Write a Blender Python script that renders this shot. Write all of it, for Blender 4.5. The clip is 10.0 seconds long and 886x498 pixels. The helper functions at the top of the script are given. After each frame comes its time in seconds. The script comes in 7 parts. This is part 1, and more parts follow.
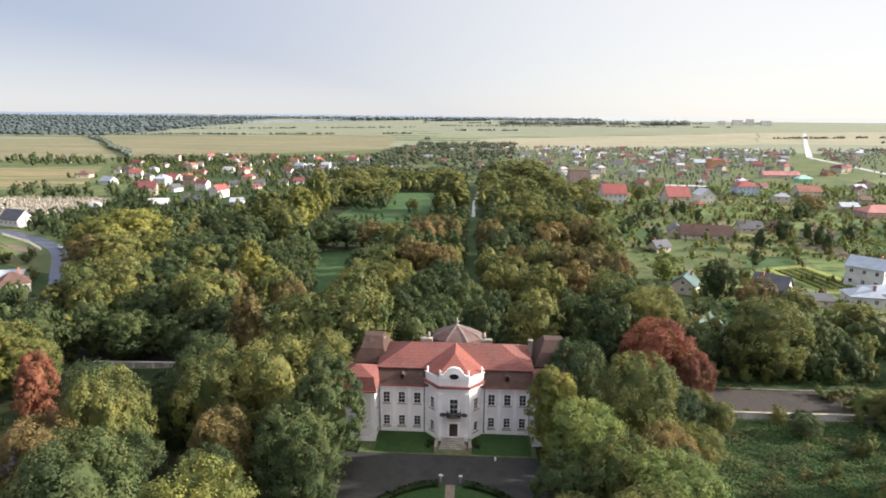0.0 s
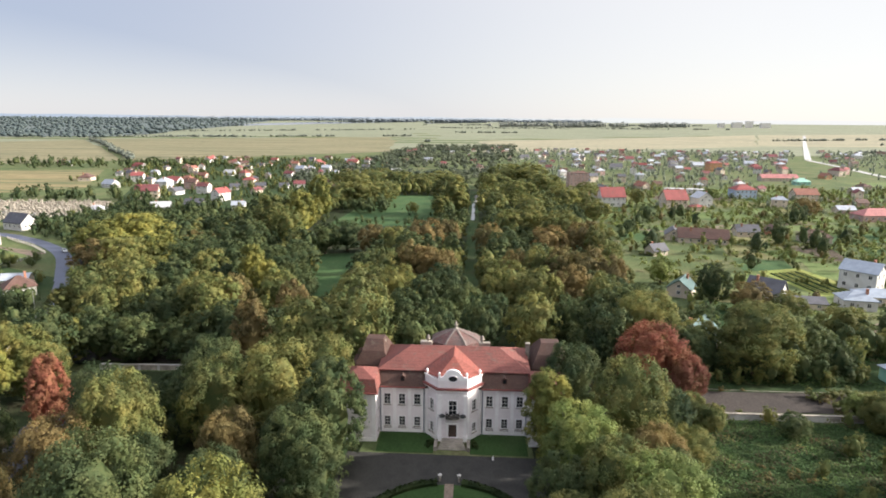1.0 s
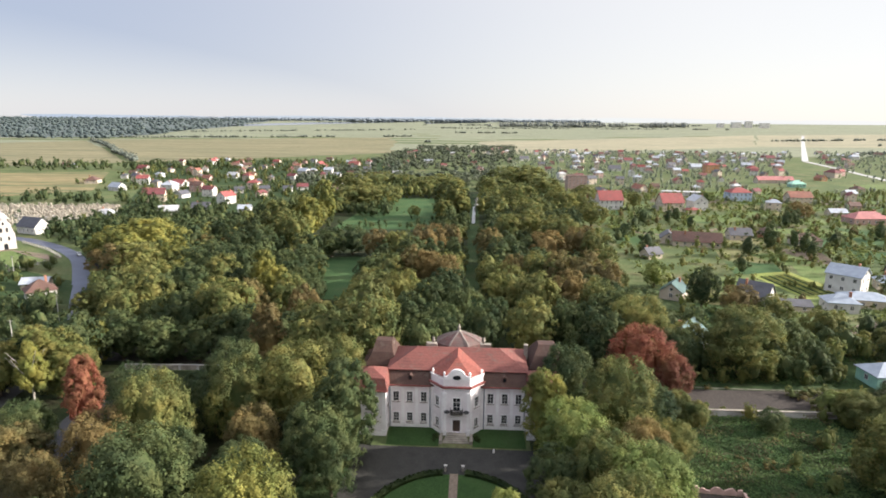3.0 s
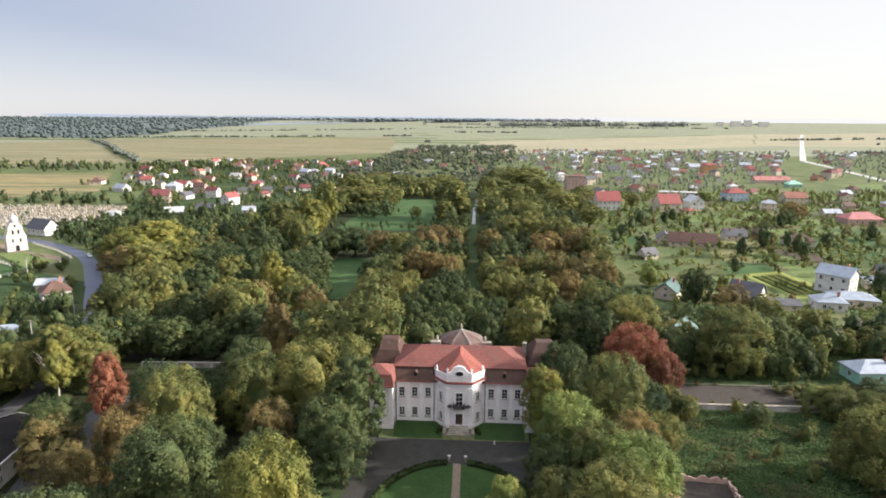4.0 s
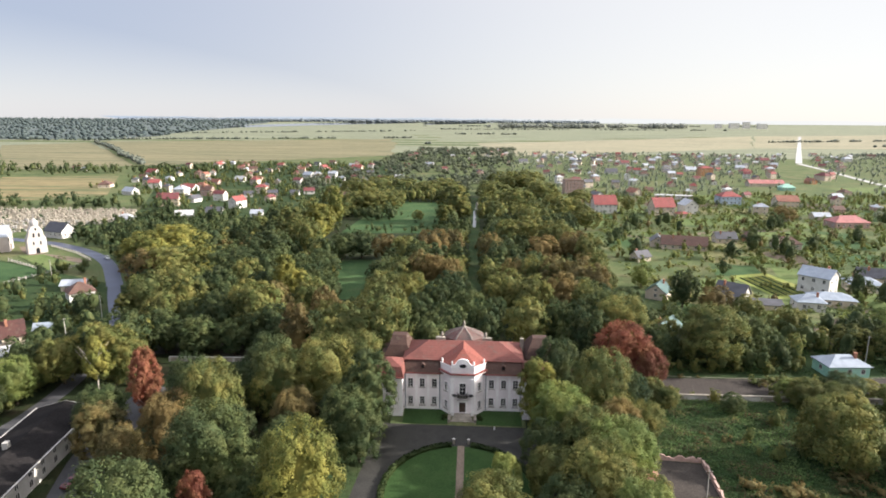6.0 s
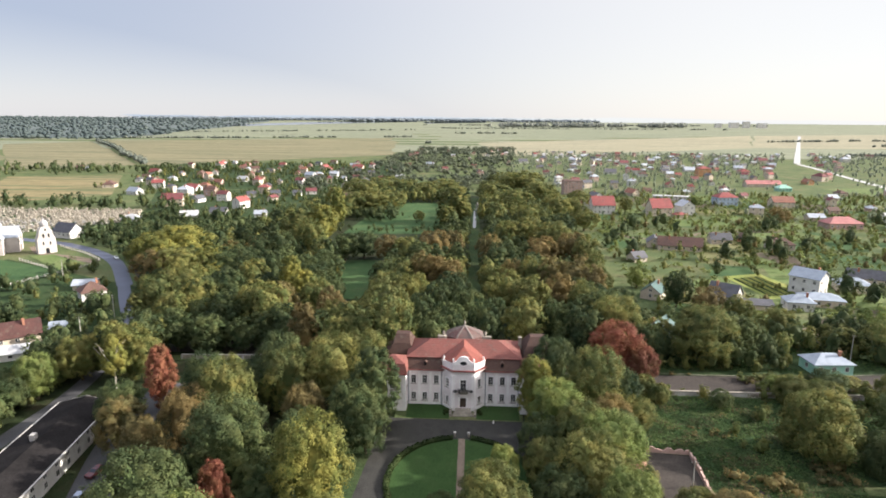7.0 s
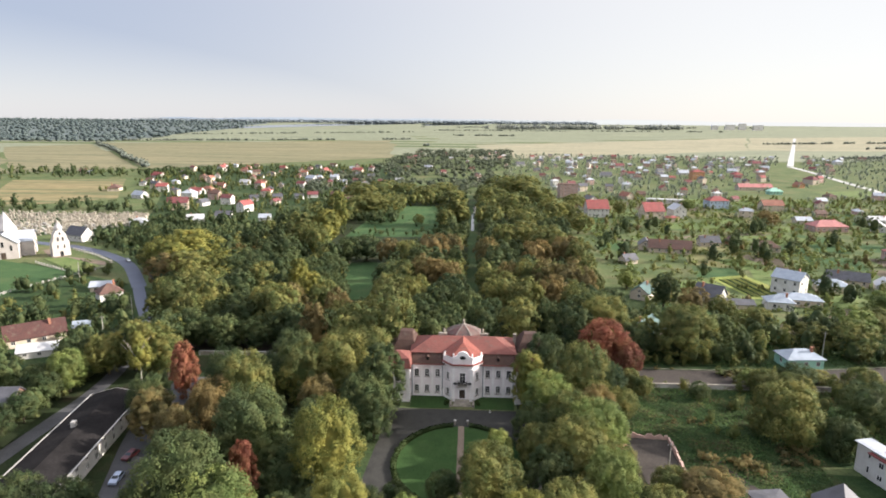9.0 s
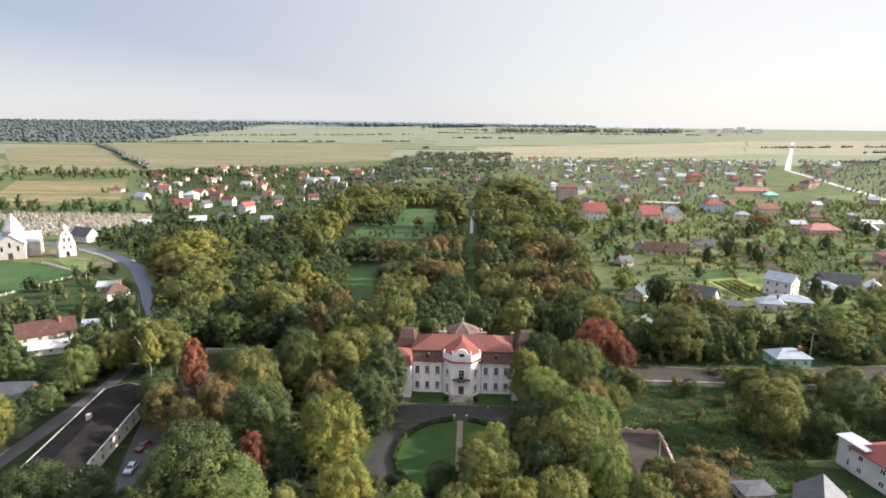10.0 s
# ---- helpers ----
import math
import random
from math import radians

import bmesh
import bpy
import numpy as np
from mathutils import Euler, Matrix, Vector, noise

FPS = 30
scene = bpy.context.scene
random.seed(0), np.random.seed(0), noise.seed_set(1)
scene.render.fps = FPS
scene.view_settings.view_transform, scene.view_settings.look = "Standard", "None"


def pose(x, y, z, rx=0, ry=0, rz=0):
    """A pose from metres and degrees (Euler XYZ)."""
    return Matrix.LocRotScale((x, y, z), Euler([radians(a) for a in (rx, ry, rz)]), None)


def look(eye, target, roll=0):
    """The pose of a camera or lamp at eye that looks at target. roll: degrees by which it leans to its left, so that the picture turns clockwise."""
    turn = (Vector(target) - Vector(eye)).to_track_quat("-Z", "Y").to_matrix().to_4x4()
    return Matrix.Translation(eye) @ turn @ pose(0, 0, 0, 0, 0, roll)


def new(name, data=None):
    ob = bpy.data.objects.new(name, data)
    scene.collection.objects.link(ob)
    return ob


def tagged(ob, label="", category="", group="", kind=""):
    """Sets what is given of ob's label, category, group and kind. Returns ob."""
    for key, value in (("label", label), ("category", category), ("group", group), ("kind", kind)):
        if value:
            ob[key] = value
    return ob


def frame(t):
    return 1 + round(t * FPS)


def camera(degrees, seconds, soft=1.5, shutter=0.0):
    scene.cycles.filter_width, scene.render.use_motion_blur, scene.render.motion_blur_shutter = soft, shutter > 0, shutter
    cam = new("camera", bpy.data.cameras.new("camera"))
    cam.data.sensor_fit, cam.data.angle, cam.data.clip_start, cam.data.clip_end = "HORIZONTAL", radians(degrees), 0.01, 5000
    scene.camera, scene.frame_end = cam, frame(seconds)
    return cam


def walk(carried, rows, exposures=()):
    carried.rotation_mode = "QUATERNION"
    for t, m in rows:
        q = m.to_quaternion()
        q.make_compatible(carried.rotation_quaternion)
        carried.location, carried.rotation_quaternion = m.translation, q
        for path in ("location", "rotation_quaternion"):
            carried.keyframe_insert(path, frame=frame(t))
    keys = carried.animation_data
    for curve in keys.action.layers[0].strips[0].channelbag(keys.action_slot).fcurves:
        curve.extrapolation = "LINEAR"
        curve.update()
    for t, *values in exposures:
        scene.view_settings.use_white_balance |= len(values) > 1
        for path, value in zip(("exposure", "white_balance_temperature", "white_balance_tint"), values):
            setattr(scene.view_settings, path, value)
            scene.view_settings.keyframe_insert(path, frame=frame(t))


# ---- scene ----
cam = camera(72.7, 10.0, 1.8)
PATH = [
    (0, (2.713, -104.424, 57.624), (2.618, -102.469, 57.21), 0.5),
    (0.5, (2.876, -105.849, 58.21), (2.781, -103.894, 57.8), 0.4),
    (1, (2.995, -107.37, 58.984), (2.9, -105.414, 58.576), 0.5),
    (1.5, (2.961, -108.954, 59.878), (2.867, -106.998, 59.47), 0.5),
    (2, (2.844, -110.81, 60.804), (2.751, -108.854, 60.395), 0.5),
    (2.5, (2.665, -113.261, 61.665), (2.571, -111.306, 61.257), 0.5),
    (4, (2.066, -123.244, 65.247), (1.972, -121.289, 64.834), 0.4),
    (4.5, (1.914, -126.613, 66.074), (1.821, -124.657, 65.664), 0.4),
    (5, (1.743, -129.967, 66.879), (1.65, -128.012, 66.47), 0.4),
    (5.5, (1.565, -133.254, 67.692), (1.472, -131.298, 67.284), 0.4),
    (7, (1.32, -143.404, 71.317), (1.227, -141.449, 70.903), 0.5),
    (7.5, (1.262, -146.735, 72.169), (1.17, -144.78, 71.757), 0.5),
    (8, (1.188, -150.039, 73.036), (1.099, -148.083, 72.626), 0.5),
    (8.5, (1.17, -153.245, 73.926), (1.082, -151.289, 73.516), 0.5),
    (9, (1.138, -156.437, 74.737), (1.052, -154.481, 74.328), 0.5),
    (9.5, (1.144, -159.531, 75.368), (1.06, -157.574, 74.961), 0.6),
    (10, (1.124, -162.59, 75.783), (1.041, -160.632, 75.381), 0.7),
]
walk(cam, [(t, look(eye, target, roll)) for t, eye, target, roll in PATH])

# ---- daylight ----
SUN_AZ, SUN_EL = 83.0, 22.0          # degrees clockwise from the view axis (+y), and above the horizon
world = bpy.data.worlds.new("sky")
scene.world = world
world.use_nodes = True
wn = world.node_tree
sky = wn.nodes.new("ShaderNodeTexSky")
sky.sky_type = 'NISHITA'
sky.sun_disc = False
sky.sun_elevation, sky.sun_rotation = radians(SUN_EL), radians(SUN_AZ)
sky.altitude, sky.air_density, sky.dust_density, sky.ozone_density = 250, 1.0, 0.7, 1.0
wn.nodes["Background"].inputs[1].default_value = 0.15
# thin high cloud, white towards the sun and the horizon, grey-blue away from it, with the clear sky through it
tc = wn.nodes.new("ShaderNodeTexCoord")
up = wn.nodes.new("ShaderNodeSeparateXYZ")
wn.links.new(tc.outputs["Generated"], up.inputs[0])
lift_z = wn.nodes.new("ShaderNodeMapRange")
lift_z.interpolation_type = 'SMOOTHSTEP'
for k, v in ((1, 0.15), (2, 1.0), (3, 1.0), (4, 2.2)):
    lift_z.inputs[k].default_value = v
wn.links.new(up.outputs[2], lift_z.inputs[0])
cloud = wn.nodes.new("ShaderNodeVectorMath")
cloud.operation = 'SCALE'
side = wn.nodes.new("ShaderNodeMapRange")
side.interpolation_type = 'SMOOTHSTEP'
for k, v in ((1, -0.75), (2, 0.45), (3, 0.0), (4, 1.0)):
    side.inputs[k].default_value = v
wn.links.new(up.outputs[0], side.inputs[0])
low = wn.nodes.new("ShaderNodeMapRange")
low.interpolation_type = 'SMOOTHSTEP'
for k, v in ((1, 0.0), (2, 0.17), (3, 0.62), (4, 0.0)):
    low.inputs[k].default_value = v
wn.links.new(up.outputs[2], low.inputs[0])
bright = wn.nodes.new("ShaderNodeMath")
bright.operation = 'MAXIMUM'
wn.links.new(side.outputs[0], bright.inputs[0])
wn.links.new(low.outputs[0], bright.inputs[1])
tint = wn.nodes.new("ShaderNodeMix")
tint.data_type = 'RGBA'
tint.inputs[6].default_value, tint.inputs[7].default_value = (0.96, 1.07, 1.42, 1), (2.12, 2.06, 2.05, 1)
wn.links.new(bright.outputs[0], tint.inputs[0])
wn.links.new(tint.outputs[2], cloud.inputs[0])
wn.links.new(lift_z.outputs[0], cloud.inputs["Scale"])
veil = wn.nodes.new("ShaderNodeMix")
veil.data_type, veil.blend_type = 'RGBA', 'ADD'
veil.inputs[0].default_value = 0.07
wn.links.new(cloud.outputs[0], veil.inputs[6])
wn.links.new(sky.outputs[0], veil.inputs[7])
wn.links.new(veil.outputs[2], wn.nodes["Background"].inputs[0])
sun = new("sun", bpy.data.lights.new("sun", 'SUN'))
sun.data.energy, sun.data.angle, sun.data.color = 4.6, radians(1.0), (1.0, 0.92, 0.84)
sx, sy = math.sin(radians(SUN_AZ)), math.cos(radians(SUN_AZ))
sun.matrix_world = look((300 * sx, 300 * sy, 300 * math.tan(radians(SUN_EL))), (0, 0, 0))
scene.view_settings.exposure = 1.4


# ---- materials ----
def base(name, rough=0.8, spec=0.3):
    m = bpy.data.materials.new(name)
    m.use_nodes = True
    p = m.node_tree.nodes["Principled BSDF"]
    p.inputs["Roughness"].default_value = rough
    p.inputs["Specular IOR Level"].default_value = spec
    return m, m.node_tree.nodes, m.node_tree.links, p


def ramp(nodes, links, fac, stops):
    r = nodes.new("ShaderNodeValToRGB")
    els = r.color_ramp.elements
    while len(els) < len(stops):
        els.new(0.5)
    for e, (pos, col) in zip(els, stops):
        e.position, e.color = pos, (*col, 1)
    links.new(fac, r.inputs[0])
    return r.outputs[0]


def mixed(nodes, links, fac, a, b, how='MIX'):
    n = nodes.new("ShaderNodeMix")
    n.data_type, n.blend_type = 'RGBA', how
    for sock, v in ((n.inputs[0], fac), (n.inputs[6], a), (n.inputs[7], b)):
        if isinstance(v, (int, float)):
            sock.default_value = v
        elif isinstance(v, tuple):
            sock.default_value = (*v, 1)
        else:
            links.new(v, sock)
    return n.outputs[2]


def noise_of(nodes, links, scale, detail=4, coords=None, rough=0.6):
    n = nodes.new("ShaderNodeTexNoise")
    n.inputs["Scale"].default_value, n.inputs["Detail"].default_value, n.inputs["Roughness"].default_value = scale, detail, rough
    links.new(coords if coords else place(nodes), n.inputs["Vector"])
    return n.outputs[0]


def place(nodes):
    return nodes.new("ShaderNodeNewGeometry").outputs["Position"]


def bumped(nodes, links, p, height, dist, strength=0.5):
    b = nodes.new("ShaderNodeBump")
    b.inputs["Strength"].default_value, b.inputs["Distance"].default_value = strength, dist
    links.new(height, b.inputs["Height"])
    links.new(b.outputs[0], p.inputs["Normal"])


def surface(name, col, dark, big=0.3, fine=4.0, rough=0.85, bump=0.02, vary=0.25, spec=0.25, metal=0.0):
    """A worn plain surface: stains at one scale, grain at another."""
    m, n, l, p = base(name, rough, spec)
    p.inputs["Metallic"].default_value = metal
    a = noise_of(n, l, big, 5)
    b = noise_of(n, l, fine, 6)
    c = ramp(n, l, a, [(0.35, dark), (0.62, col)])
    g = ramp(n, l, b, [(0.3, (1 - vary,) * 3), (0.7, (1 + vary * 0.4,) * 3)])
    l.new(mixed(n, l, 1.0, c, g, 'MULTIPLY'), p.inputs["Base Color"])
    bumped(n, l, p, b, bump)
    return m


def tiles(name, col, dark, pitch=0.33, rough=0.75, weather=(0.12, 0.10, 0.08)):
    """Clay tiles in courses, weathered in patches."""
    m, n, l, p = base(name, rough, 0.3)
    sep = n.new("ShaderNodeSeparateXYZ")
    l.new(place(n), sep.inputs[0])
    w = n.new("ShaderNodeMath")
    w.operation = 'FRACT'
    k = n.new("ShaderNodeMath")
    k.operation = 'MULTIPLY'
    k.inputs[1].default_value = 1 / pitch
    l.new(sep.outputs[2], k.inputs[0])
    l.new(k.outputs[0], w.inputs[0])
    a = noise_of(n, l, 0.22, 6)
    b = noise_of(n, l, 3.2, 5)
    c = ramp(n, l, a, [(0.3, dark), (0.55, col), (0.75, tuple(v * 1.15 for v in col))])
    g = ramp(n, l, b, [(0.28, (0.62,) * 3), (0.72, (1.12,) * 3)])
    c = mixed(n, l, 1.0, c, g, 'MULTIPLY')
    course = ramp(n, l, w.outputs[0], [(0.0, (0.6,) * 3), (0.3, (1.0,) * 3)])
    c = mixed(n, l, 0.6, c, course, 'MULTIPLY')
    wear = ramp(n, l, noise_of(n, l, 0.6, 7), [(0.56, (0,) * 3), (0.74, (0.7,) * 3)])
    l.new(mixed(n, l, wear, c, weather), p.inputs["Base Color"])
    bumped(n, l, p, w.outputs[0], 0.04, 0.6)
    return m


def sheet_metal(name, col, dark, rough=0.42, metal=0.0):
    """Standing-seam sheet, slightly streaked."""
    m, n, l, p = base(name, rough, 0.5)
    p.inputs["Metallic"].default_value = metal
    wv = n.new("ShaderNodeTexWave")
    wv.inputs["Scale"].default_value, wv.inputs["Distortion"].default_value = 1.6, 0.3
    l.new(place(n), wv.inputs["Vector"])
    a = noise_of(n, l, 0.5, 6)
    c = ramp(n, l, a, [(0.35, dark), (0.6, col)])
    seam = ramp(n, l, wv.outputs[0], [(0.0, (0.75,) * 3), (0.2, (1.0,) * 3)])
    l.new(mixed(n, l, 0.7, c, seam, 'MULTIPLY'), p.inputs["Base Color"])
    return m


def foliage(name, a, b, light):
    """Leaves: each tree takes a shade between a and b, each clump of leaves varies round it."""
    m, n, l, p = base(name, 0.7, 0.12)
    info = n.new("ShaderNodeObjectInfo")
    geo = n.new("ShaderNodeNewGeometry")
    c = mixed(n, l, info.outputs["Random"], a, b)
    isl = ramp(n, l, geo.outputs["Random Per Island"], [(0.0, (0.86,) * 3), (0.6, (1.0,) * 3), (1.0, (1.16, 1.12, 1.05))])
    c = mixed(n, l, 1.0, c, isl, 'MULTIPLY')
    big = ramp(n, l, noise_of(n, l, 0.35, 3), [(0.4, (0,) * 3), (0.7, (0.7,) * 3)])
    c = mixed(n, l, big, c, light)
    wide = ramp(n, l, noise_of(n, l, 0.085, 2), [(0.38, (0.72, 0.76, 0.8)), (0.62, (1.25, 1.2, 1.1))])
    c = mixed(n, l, 1.0, c, wide, 'MULTIPLY')
    l.new(c, p.inputs["Base Color"])
    tr = n.new("ShaderNodeBsdfTranslucent")
    l.new(c, tr.inputs[0])
    mx = n.new("ShaderNodeMixShader")
    mx.inputs[0].default_value = 0.36
    l.new(p.outputs[0], mx.inputs[1])
    l.new(tr.outputs[0], mx.inputs[2])
    l.new(mx.outputs[0], n["Material Output"].inputs[0])
    return m


def turf(name, a, b, c, big=0.05, fine=1.2, bump=0.15):
    """Grass, weeds and soil: broad patches, tufts, fine grain."""
    m, n, l, p = base(name, 0.95, 0.1)
    k = ramp(n, l, noise_of(n, l, big, 6), [(0.32, a), (0.5, b), (0.68, c)])
    g = ramp(n, l, noise_of(n, l, fine, 8, rough=0.7), [(0.3, (0.55,) * 3), (0.7, (1.25,) * 3)])
    l.new(mixed(n, l, 1.0, k, g, 'MULTIPLY'), p.inputs["Base Color"])
    bumped(n, l, p, noise_of(n, l, fine, 8, rough=0.7), bump, 0.8)
    return m


def field(name, a, b, turn=0.0, stripe=0.03):
    """Open farmland in long strips."""
    m, n, l, p = base(name, 0.95, 0.1)
    mp = n.new("ShaderNodeMapping")
    mp.inputs["Rotation"].default_value = (0, 0, radians(turn))
    mp.inputs["Scale"].default_value = (stripe * 0.12, stripe, 1)
    l.new(place(n), mp.inputs["Vector"])
    s = noise_of(n, l, 1.0, 5, mp.outputs[0], 0.7)
    k = ramp(n, l, s, [(0.4, a), (0.58, b)])
    g = ramp(n, l, noise_of(n, l, 0.06, 7, rough=0.7), [(0.3, (0.7,) * 3), (0.7, (1.15,) * 3)])
    l.new(mixed(n, l, 1.0, k, g, 'MULTIPLY'), p.inputs["Base Color"])
    return m


plaster = surface("pale lime plaster", (0.86, 0.80, 0.80), (0.72, 0.66, 0.66), 0.25, 5, 0.9, 0.01, 0.10)
plaster_trim = surface("white moulded plaster", (0.90, 0.87, 0.86), (0.80, 0.76, 0.75), 0.5, 6, 0.85, 0.01, 0.08)
plinth_stone = surface("weathered stone", (0.36, 0.32, 0.27), (0.2, 0.18, 0.15), 0.6, 5, 0.9, 0.03, 0.3)
roof_tile = tiles("red clay roof tile", (0.20, 0.07, 0.057), (0.15, 0.056, 0.046))
# main roof tile with the sunlight on the bay slopes mixed into its colour
roof_sunlit = tiles("sun-lightened red clay roof tile", (0.26, 0.08, 0.06), (0.2, 0.068, 0.052))
roof_lichen = tiles("lichen-grey red tile", (0.16, 0.085, 0.075), (0.13, 0.11, 0.10), weather=(0.22, 0.2, 0.18))
# brown tile; on the lower mansard its darkness also carries the slope's weaker light
roof_dark = tiles("dark brown clay roof tile", (0.085, 0.047, 0.036), (0.062, 0.036, 0.029))
roof_slate = tiles("grey lichened tile", (0.22, 0.18, 0.16), (0.13, 0.11, 0.10))
cornice_red = surface("red painted sheet cornice", (0.25, 0.08, 0.07), (0.19, 0.065, 0.058), 0.6, 5, 0.6, 0.01, 0.2)
glass_dark = surface("dark window glass", (0.025, 0.028, 0.032), (0.015, 0.016, 0.02), 0.8, 2, 0.08, 0.0, 0.2, 0.5)
frame_white = surface("white painted wood", (0.75, 0.73, 0.7), (0.6, 0.58, 0.55), 1, 8, 0.6, 0.0, 0.1)
door_wood = surface("dark brown oak", (0.10, 0.07, 0.055), (0.06, 0.045, 0.035), 0.8, 8, 0.6, 0.01, 0.3)
iron = surface("black wrought iron", (0.03, 0.03, 0.032), (0.02, 0.02, 0.02), 1, 8, 0.5, 0.0, 0.2, 0.4)
asphalt = surface("worn asphalt", (0.085, 0.085, 0.09), (0.05, 0.05, 0.055), 0.08, 3, 0.75, 0.01, 0.3)
asphalt_blue = surface("damp blue-grey asphalt", (0.085, 0.097, 0.14), (0.065, 0.073, 0.105), 0.06, 3, 0.5, 0.005, 0.15, 0.5)
concrete = surface("pale concrete", (0.5, 0.48, 0.45), (0.36, 0.34, 0.32), 0.3, 4, 0.85, 0.01, 0.2)
wet_road = surface("wet shining concrete", (0.62, 0.60, 0.56), (0.5, 0.49, 0.46), 0.02, 0.3, 0.25, 0.0, 0.1, 0.8)
gravel = turf("dark gravel", (0.04, 0.04, 0.038), (0.055, 0.054, 0.05), (0.034, 0.034, 0.032), 0.15, 4, 0.03)
dirt = turf("trodden earth", (0.16, 0.125, 0.10), (0.21, 0.165, 0.13), (0.12, 0.10, 0.07), 0.1, 2.5, 0.05)
# trodden earth darkened to carry the tree shade over the street
street_earth = turf("grey-brown packed earth", (0.052, 0.046, 0.042), (0.068, 0.059, 0.053), (0.042, 0.037, 0.034), 0.1, 2.5, 0.05)
lawn = turf("mown lawn", (0.03, 0.06, 0.02), (0.037, 0.074, 0.023), (0.047, 0.08, 0.028), 0.12, 3, 0.04)
meadow = turf("park meadow", (0.042, 0.084, 0.034), (0.055, 0.102, 0.04), (0.078, 0.112, 0.047), 0.06, 1.6, 0.1)
weeds = turf("rank weeds", (0.022, 0.045, 0.017), (0.034, 0.058, 0.021), (0.055, 0.055, 0.026), 0.12, 1.5, 0.5)
# litter and rough grass with shade and the dimmer west mixed into the colour
floor_litter = turf("shade-darkened woodland floor", (0.02, 0.026, 0.013), (0.026, 0.038, 0.016), (0.042, 0.036, 0.022), 0.1, 1.5, 0.2)
dark_grass = turf("shade-darkened rough grass", (0.028, 0.05, 0.021), (0.038, 0.064, 0.025), (0.06, 0.072, 0.032), 0.06, 1.0, 0.3)
garden = turf("garden grass", (0.095, 0.14, 0.048), (0.125, 0.17, 0.06), (0.145, 0.165, 0.07), 0.06, 1.0, 0.1)
soil_ground = turf("mixed rough grass", (0.066, 0.094, 0.041), (0.10, 0.128, 0.053), (0.145, 0.138, 0.07), 0.035, 0.8, 0.2)
field_tan = field("tan stubble field", (0.135, 0.135, 0.08), (0.22, 0.197, 0.118), 20)
field_gold = field("yellow-green strip field", (0.12, 0.13, 0.065), (0.24, 0.195, 0.105), 25, 0.05)
# greyed and paled, some distance haze put into the far field colours
field_green = field("pale green field", (0.16, 0.18, 0.125), (0.225, 0.235, 0.16), 15)
field_pale = field("pale straw field", (0.22, 0.21, 0.145), (0.31, 0.285, 0.195), 10)
water_mat, _n, _l, _p = base("still water", 0.06, 0.6)
_p.inputs["Base Color"].default_value = (0.02, 0.03, 0.03, 1)
bark = surface("grey-brown bark", (0.12, 0.095, 0.07), (0.07, 0.055, 0.04), 1.2, 6, 0.95, 0.05, 0.4)
bark_pale = surface("pale birch bark", (0.5, 0.46, 0.4), (0.3, 0.27, 0.23), 1.5, 5, 0.9, 0.02, 0.4)
GREEN = foliage("deep green leaves", (0.046, 0.075, 0.036), (0.068, 0.098, 0.043), (0.135, 0.143, 0.058))
OLIVE = foliage("olive green leaves", (0.1, 0.133, 0.05), (0.143, 0.163, 0.058), (0.26, 0.22, 0.074))
YELLOW = foliage("yellowing leaves", (0.14, 0.165, 0.052), (0.175, 0.19, 0.058), (0.33, 0.285, 0.075))
BROWN = foliage("rust brown leaves", (0.128, 0.124, 0.055), (0.168, 0.134, 0.06), (0.25, 0.175, 0.075))
RED = foliage("red autumn leaves", (0.205, 0.08, 0.058), (0.25, 0.09, 0.062), (0.23, 0.14, 0.07))
PALE = foliage("light green leaves", (0.13, 0.185, 0.06), (0.168, 0.213, 0.07), (0.255, 0.26, 0.09))
# distance haze put into the leaf colour: strong here, weaker in the next
FARGREEN = foliage("haze-paled far foliage", (0.20, 0.245, 0.19), (0.24, 0.275, 0.21), (0.28, 0.30, 0.22))
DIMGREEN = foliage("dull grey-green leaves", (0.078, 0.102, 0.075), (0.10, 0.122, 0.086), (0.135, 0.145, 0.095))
WEEDLEAF = foliage("rank weed leaves", (0.055, 0.108, 0.04), (0.078, 0.135, 0.046), (0.125, 0.15, 0.056))
DRYLEAF = foliage("dry brown weeds", (0.085, 0.072, 0.042), (0.105, 0.082, 0.045), (0.12, 0.10, 0.05))
HEDGE = foliage("dark box hedge", (0.03, 0.05, 0.018), (0.04, 0.06, 0.02), (0.06, 0.08, 0.03))
wall_mats = {
    'white': surface("white render", (0.656, 0.64, 0.607), (0.541, 0.517, 0.484), 0.3, 4, 0.9, 0.01, 0.12),
    'cream': surface("cream render", (0.62, 0.53, 0.42), (0.5, 0.42, 0.33), 0.3, 4, 0.9, 0.01, 0.15),
    'green': surface("mint render", (0.36, 0.62, 0.50), (0.28, 0.5, 0.4), 0.3, 4, 0.9, 0.01, 0.12),
    'orange': surface("orange render", (0.62, 0.34, 0.18), (0.5, 0.27, 0.15), 0.3, 4, 0.9, 0.01, 0.12),
    'blue': surface("pale blue render", (0.52, 0.60, 0.72), (0.42, 0.5, 0.6), 0.3, 4, 0.9, 0.01, 0.12),
    'brick': surface("orange brick", (0.42, 0.20, 0.13), (0.32, 0.15, 0.10), 0.5, 6, 0.9, 0.02, 0.3),
    'dull': surface("dull brown brick", (0.23, 0.135, 0.11), (0.17, 0.10, 0.085), 0.5, 6, 0.9, 0.02, 0.3),
    'rose': surface("pinkish render", (0.55, 0.38, 0.33), (0.42, 0.29, 0.25), 0.3, 4, 0.9, 0.01, 0.2),
}
